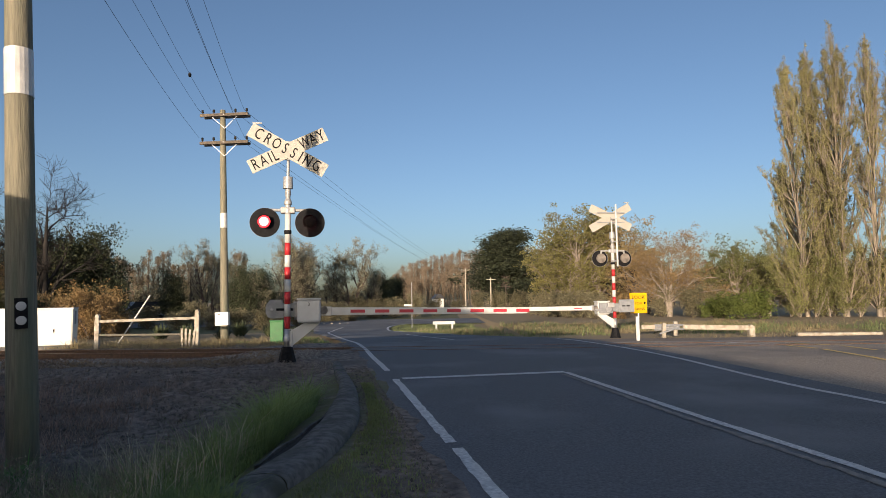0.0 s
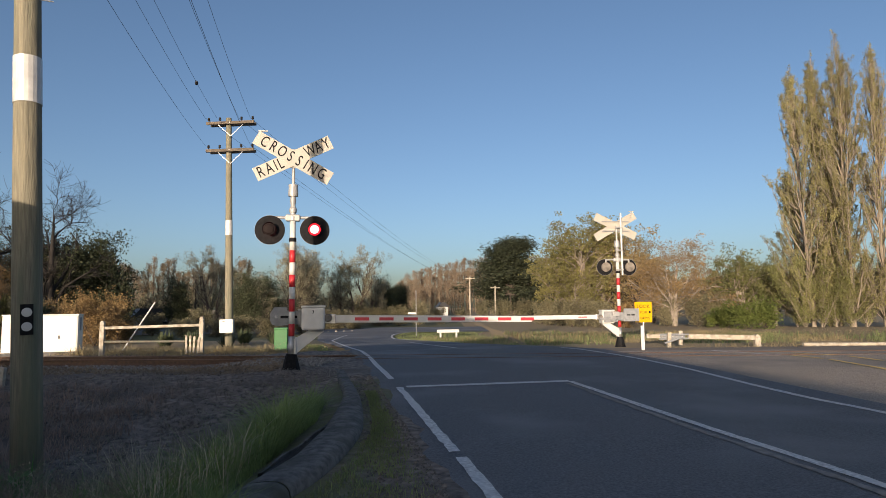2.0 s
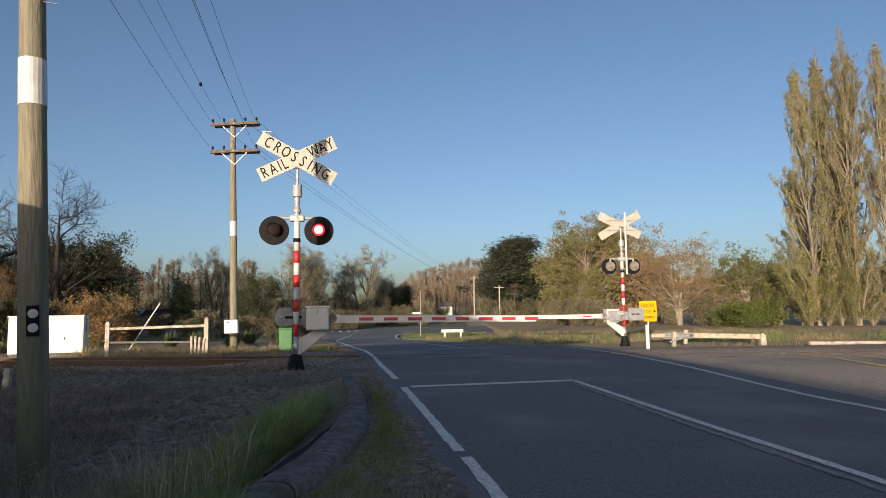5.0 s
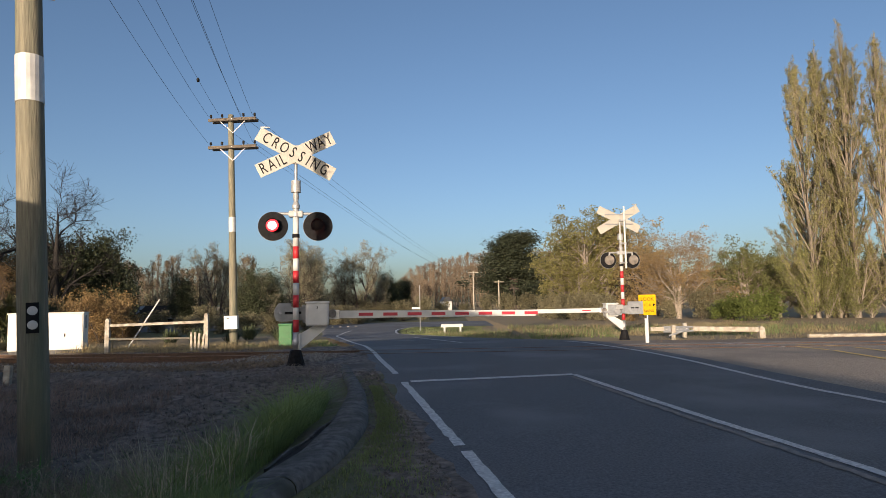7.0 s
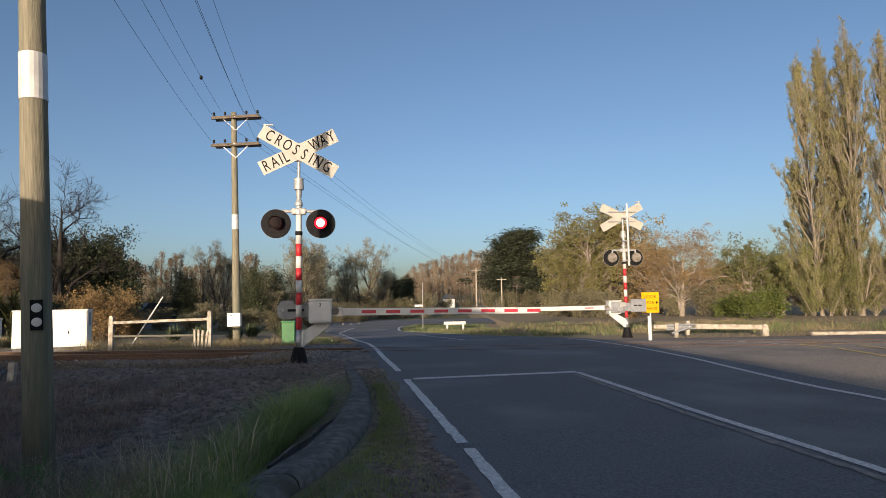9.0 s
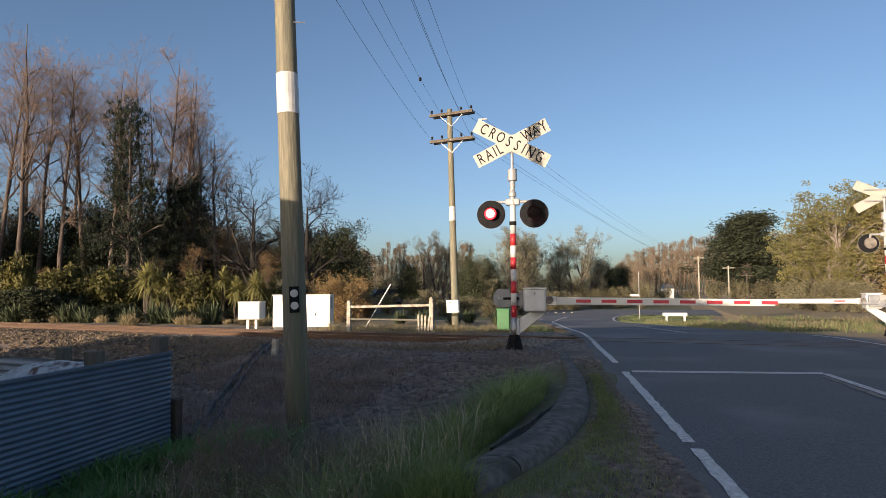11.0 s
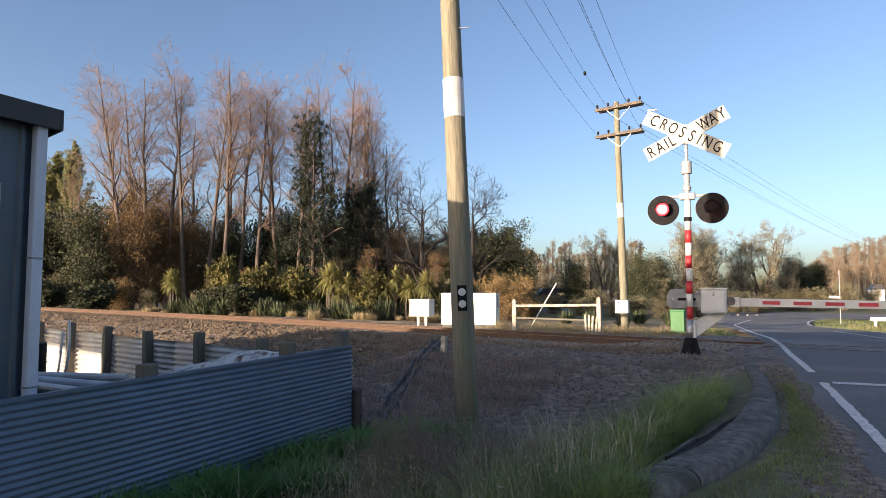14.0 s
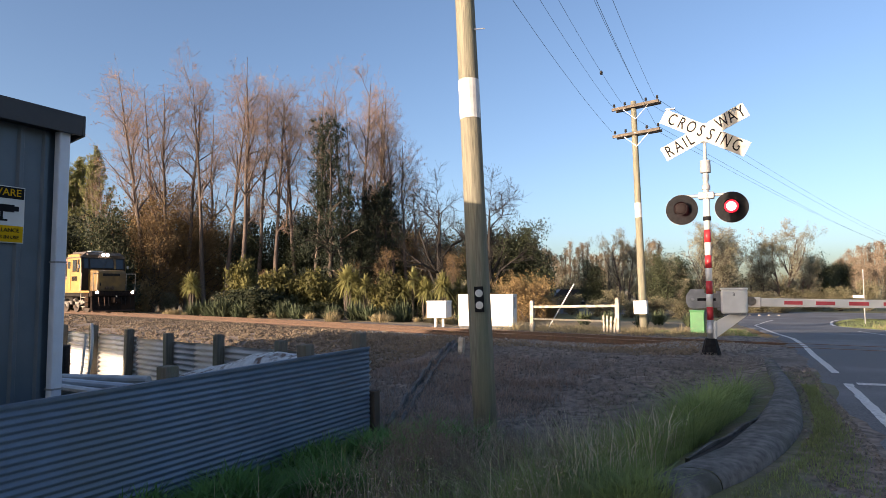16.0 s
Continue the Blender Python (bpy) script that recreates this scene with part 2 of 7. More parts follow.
    "grass_green": leafy("green_grass", (0.310, 0.400, 0.140), (0.150, 0.215, 0.075), 0.45, 0.3),
    "grass_dry": leafy("dry_grass", (0.420, 0.345, 0.195), (0.265, 0.215, 0.118), 0.4, 0.3),
    "straw": leafy("dead_straw", (0.310, 0.260, 0.210), (0.190, 0.160, 0.130), 0.45, 0.2),
    "twig_far": leafy("far_bare_wood", (0.310, 0.238, 0.165), (0.215, 0.165, 0.118), 0.4, 0.2),
    "wall_plain": material("plain_render", (0.36, 0.34, 0.31), (0.28, 0.27, 0.25), 0.85, 0, 2, 6, 0.2, 30),
    "lens_dark": material("unlit_lens", (0.016, 0.010, 0.010), None, 0.6, 0, 8, 2, 0, 10, spec=0.1),
    "lens_red": glow("lit_red_lens", (1.0, 0.012, 0.03), 1.5),
    "lens_core": glow("lit_red_core", (1.0, 0.34, 0.30), 4.5),
    "headlight": glow("headlight", (1.0, 0.86, 0.72), 14.0),
}


# ---- mesh helpers ----
def mesh_np(name, verts, faces, smooth=False):
    """A mesh from arrays; faces: one (n, k) array."""
    verts, faces = np.asarray(verts, "f"), np.asarray(faces, "i")
    me = bpy.data.meshes.new(name)
    k = faces.shape[1]
    me.vertices.add(len(verts)), me.loops.add(faces.size), me.polygons.add(len(faces))
    me.vertices.foreach_set("co", verts.ravel())
    me.loops.foreach_set("vertex_index", faces.ravel())
    me.polygons.foreach_set("loop_start", np.arange(0, faces.size, k, dtype="i"))
    me.polygons.foreach_set("use_smooth", np.full(len(faces), smooth))
    me.update(calc_edges=True)
    return me


def put(name, me, mat, parent=None, label="", at=None, bevel=0.0):
    """Links a mesh or bmesh as one object, under a parent if given."""
    if isinstance(me, bmesh.types.BMesh):
        data = bpy.data.meshes.new(name)
        bmesh.ops.recalc_face_normals(me, faces=me.faces)
        me.to_mesh(data)
        me.free()
        me = data
    for mt in mat if isinstance(mat, (list, tuple)) else (mat,):
        if len(me.materials) < (len(mat) if isinstance(mat, (list, tuple)) else 1):
            me.materials.append(mt)
    ob = new(name, me)
    if parent:
        ob.parent = parent
    if at is not None:
        ob.matrix_basis = at
    if bevel:
        mod = ob.modifiers.new("bevel", "BEVEL")
        mod.width, mod.segments, mod.limit_method = bevel, 2, "ANGLE"
    if label:
        tagged(ob, label)
    return ob


def thing(name, label, category, at=None, group="", kind=""):
    ob = new(name)
    ob.empty_display_size = 0.1
    if at is not None:
        ob.matrix_basis = at
    return tagged(ob, label, category, group, kind)


def box(x0, x1, y0, y1, z0, z1, bm=None):
    bm = bm or bmesh.new()
    bmesh.ops.create_cube(bm, size=1, matrix=Matrix.LocRotScale(((x0 + x1) / 2, (y0 + y1) / 2, (z0 + z1) / 2), None, (x1 - x0, y1 - y0, z1 - z0)))
    return bm


def tube(p, q, r0, r1=None, sides=16, bm=None):
    """A capped cone frustum from p to q."""
    bm = bm or bmesh.new()
    p, q = Vector(p), Vector(q)
    d = q - p
    m = Matrix.Translation((p + q) / 2) @ d.to_track_quat("Z", "Y").to_matrix().to_4x4()
    bmesh.ops.create_cone(bm, cap_ends=True, segments=sides, radius1=r0, radius2=r0 if r1 is None else r1, depth=d.length, matrix=m)
    return bm


def prism(outline, y0, y1, bm=None):
    """An outline in x, z drawn out along y."""
    bm = bm or bmesh.new()
    a = [bm.verts.new((x, y0, z)) for x, z in outline]
    b = [bm.verts.new((x, y1, z)) for x, z in outline]
    bm.faces.new(a), bm.faces.new(b[::-1])
    for i in range(len(a)):
        j = (i + 1) % len(a)
        bm.faces.new((a[i], b[i], b[j], a[j]))
    return bm


def lathe(profile, sides=24, axis="z"):
    """A solid turned from (radius, height) pairs."""
    bm = bmesh.new()
    rings = []
    for r, h in profile:
        rings.append([bm.verts.new((r * math.cos(2 * math.pi * i / sides), r * math.sin(2 * math.pi * i / sides), h)) for i in range(sides)])
    for a, b in zip(rings, rings[1:]):
        for i in range(sides):
            j = (i + 1) % sides
            bm.faces.new((a[i], a[j], b[j], b[i]))
    bm.faces.new(rings[0][::-1]), bm.faces.new(rings[-1])
    if axis == "y":
        bmesh.ops.rotate(bm, verts=bm.verts, matrix=Matrix.Rotation(radians(90), 3, "X"))
    return bm


def words(text, size, depth=0.004):
    """The built-in font as a mesh, centred, standing upright and facing -y."""
    cu = bpy.data.curves.new("words", "FONT")
    cu.body, cu.size, cu.extrude, cu.align_x, cu.align_y, cu.resolution_u, cu.offset = text, size, depth / 2, "CENTER", "CENTER", 3, size * 0.002
    ob = bpy.data.objects.new("words", cu)
    scene.collection.objects.link(ob)
    bpy.context.view_layer.update()
    me = bpy.data.meshes.new_from_object(ob.evaluated_get(bpy.context.evaluated_depsgraph_get()))
    bpy.data.objects.remove(ob)
    me.transform(Matrix.Rotation(radians(90), 4, "X"))
    me.materials.clear()
    return me


def sweep(profile, path, close=False):
    """A profile of (across, up) pairs swept along path points (x, y, z), level, capped."""
    path = np.asarray(path, float)
    tan = np.gradient(path, axis=0)
    tan[:, 2] = 0
    tan /= np.linalg.norm(tan, axis=1)[:, None]
    side = np.stack([tan[:, 1], -tan[:, 0], tan[:, 2] * 0], 1)
    k, n = len(profile), len(path)
    v = np.concatenate([path[:, None, :] + side[:, None, :] * np.array([p[0] for p in profile])[None, :, None] + np.array([[0, 0, p[1]] for p in profile])[None]])
    v = v.reshape(-1, 3)
    f = []
    for i in range(n - 1):
        for j in range(k if close else k - 1):
            a, b = i * k + j, i * k + (j + 1) % k
            f.append((a, b, b + k, a + k))
    return mesh_np("sweep", v, np.array(f))


def smooth_path(pts, step=0.5):
    """A Catmull-Rom line through points."""
    p = np.asarray(pts, float)
    p = np.vstack([2 * p[0] - p[1], p, 2 * p[-1] - p[-2]])
    out = []
    for i in range(1, len(p) - 2):
        n = max(2, int(np.linalg.norm(p[i + 1] - p[i]) / step))
        for t in np.arange(n) / n:
            out.append(0.5 * (2 * p[i] + (p[i + 1] - p[i - 1]) * t + (2 * p[i - 1] - 5 * p[i] + 4 * p[i + 1] - p[i + 2]) * t * t + (3 * p[i] - p[i - 1] - 3 * p[i + 1] + p[i + 2]) * t ** 3))
    out.append(p[-2])
    return np.array(out)

# ---- the lie of the land ----
TRACK = smooth_path([(90, 17.5, 0), (45, 16.3, 0), (15, 15.9, 0), (0, 15.8, 0), (-8, 15.95, 0), (-14, 16.55, 0), (-24, 17.7, 0), (-41, 18.7, 0), (-56, 18.9, 0), (-100, 18.6, 0), (-160, 17.5, 0)], 1.0)
_order = np.argsort(TRACK[:, 0])


def track_y(x):
    return np.interp(x, TRACK[_order, 0], TRACK[_order, 1])


def step(v, a, b):
    t = np.clip((np.asarray(v, float) - a) / (b - a), 0, 1)
    return t * t * (3 - 2 * t)


def road_z(y):
    y = np.asarray(y, float)
    return np.where(y < 12, -0.013 * (12 - y), np.where(y < 18, 0.0, np.maximum(-0.55, -0.03 * (y - 18))))


LEFT_EDGE = smooth_path([(3.2, -12, 0), (1.05, 0, 0), (0.1, 4.2, 0), (-0.45, 7, 0), (-1.05, 9.9, 0), (-1.35, 11.4, 0), (-2.5, 16.8, 0), (-3.7, 22, 0), (-5.3, 28, 0), (-6.9, 33.7, 0), (-8.2, 40, 0), (-10.0, 46, 0), (-13, 48.5, 0)], 0.5)
RIGHT_EDGE = smooth_path([(8.6, -12, 0), (6.5, 0, 0), (5.6, 7, 0), (5.1, 11, 0), (4.7, 15, 0), (3.9, 19.5, 0), (0.7, 25.5, 0), (-1.3, 31, 0), (-2.9, 36, 0), (-3.4, 41, 0), (-2.6, 46, 0), (0.5, 48.5, 0)], 0.5)


def left_x(y):
    return np.interp(y, LEFT_EDGE[:, 1], LEFT_EDGE[:, 0])


def right_x(y):
    return np.interp(y, RIGHT_EDGE[:, 1], RIGHT_EDGE[:, 0])


def ground_z(x, y):
    """Height of the ground: the road's rise, the rail bank, the lower yard, the fields."""
    x, y = np.asarray(x, float), np.asarray(y, float)
    d = track_y(x) - y
    field = -0.52 * step(d, 3.6, 9.5)
    zr = road_z(y) - 0.008
    near = field + (zr - field) * step(x, -2.6, -1.2)
    far = np.minimum(-0.05 - 0.35 * step(-d, 2.5, 8), road_z(y) - 0.03 + 0 * x)
    far = np.where(x > 3, -0.06 - 0.16 * step(-d, 2, 7) - 0.2 * step(-d, 10, 40), far)
    z = np.where(d > 0, near, far)
    z = z - 0.2 * np.exp(-(d / 2.3) ** 2) * step(-x, 3.9, 5.8)
    road = (x > left_x(y) + 0.7) & (x < right_x(y) - 0.05) & (y < 70) & (y > -12)
    bumps = 0.022 * np.sin(x * 9.3 + 2.1 * np.sin(y * 4.1)) * np.sin(y * 8.1 + 1.7 * np.sin(x * 3.7)) + 0.03 * np.sin(x * 1.9 + 1.3 * np.sin(y * 1.1)) * np.sin(y * 1.7 + np.sin(x * 0.7)) + 0.012 * np.sin(x * 6.1 + y * 3.3) * np.sin(y * 5.3 - x * 2.2)
    z = z + np.where(road | (x > 4), 0, bumps * step(-x, 0.5, 3.0))
    return z + 0.022 * np.sin(y * 8.5 + 1.6 * np.sin(x * 0.9) + 0.5 * np.sin(x * 3.1)) * step(-x, 2.4, 3.4) * (d > 3) * step(y, 5.8, 7.0) - 0.05 * road


def axis_lines(lo, hi, fine, far):
    a = list(np.arange(lo, hi + fine / 2, fine))
    s = fine
    while a[-1] < far:
        s *= 1.18
        a.append(a[-1] + s)
    s = fine
    while a[0] > -far:
        s *= 1.18
        a.insert(0, a[0] - s)
    return np.array(a)


def ground_material():
    m = material("ground", (0.305, 0.250, 0.208), (0.062, 0.052, 0.044), 0.95, 0, 9, 15, 1.0, 14, (0.120, 0.098, 0.082), 0.8)
    n, l = m.node_tree.nodes, m.node_tree.links
    b = n["Principled BSDF"]
    dirt = b.inputs["Base Color"].links[0].from_socket
    at = n.new("ShaderNodeAttribute")
    at.attribute_name = "cover"
    sep = n.new("ShaderNodeSeparateColor")
    l.new(at.outputs["Color"], sep.inputs[0])
    no = n.new("ShaderNodeTexNoise")
    no.inputs["Scale"].default_value, no.inputs["Detail"].default_value = 2.5, 8
    tc = n.new("ShaderNodeTexCoord")
    l.new(tc.outputs["Object"], no.inputs["Vector"])
    out = dirt
    for ch, colour in ((0, (0.12, 0.125, 0.055)), (1, (0.33, 0.25, 0.14)), (2, (0.225, 0.178, 0.14))):
        ad = n.new("ShaderNodeMath")
        ad.operation = "ADD"
        l.new(sep.outputs[ch], ad.inputs[0])
        l.new(no.outputs[0], ad.inputs[1])
        mr = n.new("ShaderNodeMapRange")
        mr.inputs[1].default_value, mr.inputs[2].default_value = 0.85, 1.15
        l.new(ad.outputs[0], mr.inputs[0])
        mx = n.new("ShaderNodeMix")
        mx.data_type = "RGBA"
        mx.inputs[7].default_value = (*colour, 1)
        l.new(mr.outputs[0], mx.inputs[0])
        l.new(out, mx.inputs[6])
        out = mx.outputs[2]
    l.new(out, b.inputs["Base Color"])
    return m


def build_ground():
    xs, ys = axis_lines(-17, 13, 0.2, 2500), axis_lines(-2, 27, 0.2, 2500)
    X, Y = np.meshgrid(xs, ys, indexing="ij")
    Z = ground_z(X, Y)
    v = np.stack([X, Y, Z], -1).reshape(-1, 3)
    nx, ny = len(xs), len(ys)
    i = np.arange(nx - 1)[:, None] * ny + np.arange(ny - 1)[None]
    f = np.stack([i, i + ny, i + ny + 1, i + 1], -1).reshape(-1, 4)
    me = mesh_np("ground", v, f, True)
    x, y = v[:, 0], v[:, 1]
    d = track_y(x) - y
    green = np.clip(step(x, -2.6, -1.6) * step(-x, 0.2, 0.9) * (y < 11) * 0.75 + 0.9 * step(-y, -6.3, -4.5) * (x < -1.2) + 0.35 * (d < -6) + 0.9 * (y > 36) * (x > -30) * (x < 1.5), 0, 1) * 0.8
    dry = np.where((d < -3), 0.75, 0.0) * np.where((y > 36) & (x > -30) & (x < 1.5), 0.0, 1)
    gravel = np.clip(np.exp(-((d - 1.5) / 2.2) ** 2) * step(-x, 2.4, 4.6) + 0.9 * step(-x, 7.5, 10.5) * (d > 0) * (y > 6) + (x > 4) * (d > -5) * (x < 40) * 0.8 + step(x, left_x(y) - 1.1, left_x(y) - 0.2) * 0.3 * (d > 0), 0, 1)
    col = np.stack([green, dry, gravel * (np.abs(d) < 30), np.ones_like(x)], 1)
    ca = me.color_attributes.new("cover", "FLOAT_COLOR", "POINT")
    ca.data.foreach_set("color", col.astype("f").ravel())
    tagged(put("ground", me, ground_material()), "dry dirt, grass and gravel ground round the crossing", "ground", kind="structure")


build_ground()


def build_road():
    rows = 8
    k = np.linspace(0, 1, len(RIGHT_EDGE))
    kl = np.linspace(0, 1, len(LEFT_EDGE))
    t = np.linspace(0, 1, 240)
    L = np.stack([np.interp(t, kl, LEFT_EDGE[:, 0]), np.interp(t, kl, LEFT_EDGE[:, 1])], 1)
    R = np.stack([np.interp(t, k, RIGHT_EDGE[:, 0]), np.interp(t, k, RIGHT_EDGE[:, 1])], 1)
    rng = np.random.default_rng(4)
    L[:, 0] += 0.05 * np.sin(t * 190) + 0.03 * rng.normal(size=240)
    u = np.array([0, 0.012, 0.1, 0.3, 0.5, 0.7, 0.9, 1.0])[None, :, None]
    P = L[:, None, :] * (1 - u) + R[:, None, :] * u
    Z = road_z(P[..., 1])
    v = np.concatenate([P, Z[..., None]], -1)
    v[:, 0, 2] -= 0.035
    v = v.reshape(-1, 3)
    n = 240
    i = np.arange(n - 1)[:, None] * rows + np.arange(rows - 1)[None]
    f = np.stack([i, i + 1, i + rows + 1, i + rows], -1).reshape(-1, 4)
    ob = put("road", mesh_np("road", v, f, True), M["asphalt"])
    tagged(ob, "dark worn asphalt road over the level crossing", "road", kind="structure")
    # wide sealed shoulder beside the road
    ys = np.linspace(-6, 17.2, 60)
    x0 = right_x(ys) - 0.02
    x1 = np.interp(ys, [-6, 12, 15, 17.2], [30, 26, 16, 9.0])
    u = np.linspace(0, 1, 14)[None]
    X = x0[:, None] * (1 - u) + x1[:, None] * u
    Yg = np.repeat(ys[:, None], 14, 1)
    v = np.stack([X, Yg, road_z(Yg) - 0.006 + 0 * X], -1).reshape(-1, 3)
    i = np.arange(59)[:, None] * 14 + np.arange(13)[None]
    f = np.stack([i, i + 1, i + 15, i + 14], -1).reshape(-1, 4)
    ys = np.linspace(45.5, 57.5, 10)
    xs_ = np.linspace(-60, 60, 40)
    X, Yg = np.meshgrid(xs_, ys, indexing="ij")
    i2 = np.arange(39)[:, None] * 10 + np.arange(9)[None]
    f2 = np.stack([i2, i2 + 10, i2 + 11, i2 + 1], -1).reshape(-1, 4)
    tagged(put("cross_street", mesh_np("cross_street", np.stack([X, Yg + 0.02 * X, -0.535 + 0 * X], -1).reshape(-1, 3), f2, True), M["asphalt"]), "asphalt cross street beyond the crossing", "road", kind="structure")
    tagged(put("road_shoulder", mesh_np("shoulder", v, f, True), M["apron"]), "pale gravelly sealed shoulder beside the road", "road shoulder", kind="structure")


build_road()


def stripe(name, pts, width, mat, label, ragged=0.02, seed=1):
    """A painted line lying on the road."""
    p = smooth_path([(x, y, 0) for x, y in pts], 0.12)
    rng = np.random.default_rng(seed)
    tan = np.gradient(p, axis=0)
    tan /= np.linalg.norm(tan, axis=1)[:, None]
    side = np.stack([tan[:, 1], -tan[:, 0]], 1)
    a = p[:, :2] - side * (width / 2 + rng.normal(0, ragged, (len(p), 1)))
    b = p[:, :2] + side * (width / 2 + rng.normal(0, ragged, (len(p), 1)))
    v = np.concatenate([np.concatenate([q, road_z(q[:, 1])[:, None] + 0.007], 1) for q in (a, b)])
    n = len(p)
    i = np.arange(n - 1)
    ob = put(name, mesh_np(name, v, np.stack([i, i + n, i + n + 1, i + 1], 1)), mat)
    return tagged(ob, label, "road marking", kind="structure")


stripe("edge_line", [(1.0, 0.8), (0.35, 4.23), (0.10, 5.55)], 0.105, M["paint"], "worn white edge line on asphalt", 0.005, 1)
stripe("edge_line", [(0.05, 5.75), (-0.2, 7.02), (-0.76, 9.91)], 0.105, M["paint"], "worn white edge line on asphalt", 0.006, 2)
stripe("edge_line", [(-0.98, 10.95), (-1.5, 13.4), (-2.19, 16.84), (-3.45, 21.83), (-4.8, 27.6), (-6.0, 33.0), (-6.5, 37.6), (-6.6, 41.5)], 0.105, M["paint"], "white edge line curving past the crossing", 0.004, 3)
stripe("stop_line", [(-0.66, 9.97), (1.98, 10.5)], 0.19, M["paint"], "white limit line before the crossing", 0.004, 4)
stripe("centre_line", [(3.6, 1.2), (3.11, 4.57), (2.66, 6.83), (1.98, 10.46)], 0.105, M["paint"], "solid white centre line on asphalt", 0.004, 5)
stripe("edge_line", [(0.45, 26.3), (-1.5, 31.2), (-2.95, 35.8), (-3.5, 39.5), (-3.5, 43.0), (-2.6, 45.8)], 0.12, M["paint"], "white edge line round the far bend", 0.004, 14)
stripe("centre_line", [(0.3, 19.5), (-1.6, 27.0)], 0.1, M["paint"], "white centre line beyond the crossing", 0.004, 6)
stripe("edge_line", [(5.9, 2.0), (5.05, 7.33), (4.73, 9.17), (4.3, 14.8), (3.4, 19.2)], 0.11, M["paint"], "thin white edge line along the shoulder", 0.004, 7)
stripe("yellow_line", [(7.6, 9.6), (7.99, 11.52), (8.27, 13.9)], 0.12, M["yellow_paint"], "faded yellow line on the shoulder", 0.008, 8)
stripe("yellow_line", [(8.27, 14.1), (8.1, 15.1)], 0.12, M["yellow_paint"], "faded yellow line on the shoulder", 0.008, 9)
stripe("yellow_line", [(8.9, 11.6), (9.11, 13.11)], 0.12, M["yellow_paint"], "faded yellow line on the shoulder", 0.008, 10)
stripe("yellow_line", [(9.16, 13.5), (9.2, 14.7)], 0.12, M["yellow_paint"], "faded yellow line on the shoulder", 0.008, 11)
stripe("yellow_line", [(9.1, 15.0), (8.5, 15.8)], 0.12, M["yellow_paint"], "faded yellow line on the shoulder", 0.008, 12)
stripe("white_line", [(6.96, 16.86), (7.87, 15.16)], 0.12, M["paint"], "white line by the track", 0.008, 13)
stripe("old_line", [(3.42, 1.2), (2.95, 4.5), (2.5, 6.8), (1.9, 10.2)], 0.08, M["old_paint"], "faded grey-brown trace of an older line", 0.012, 15)


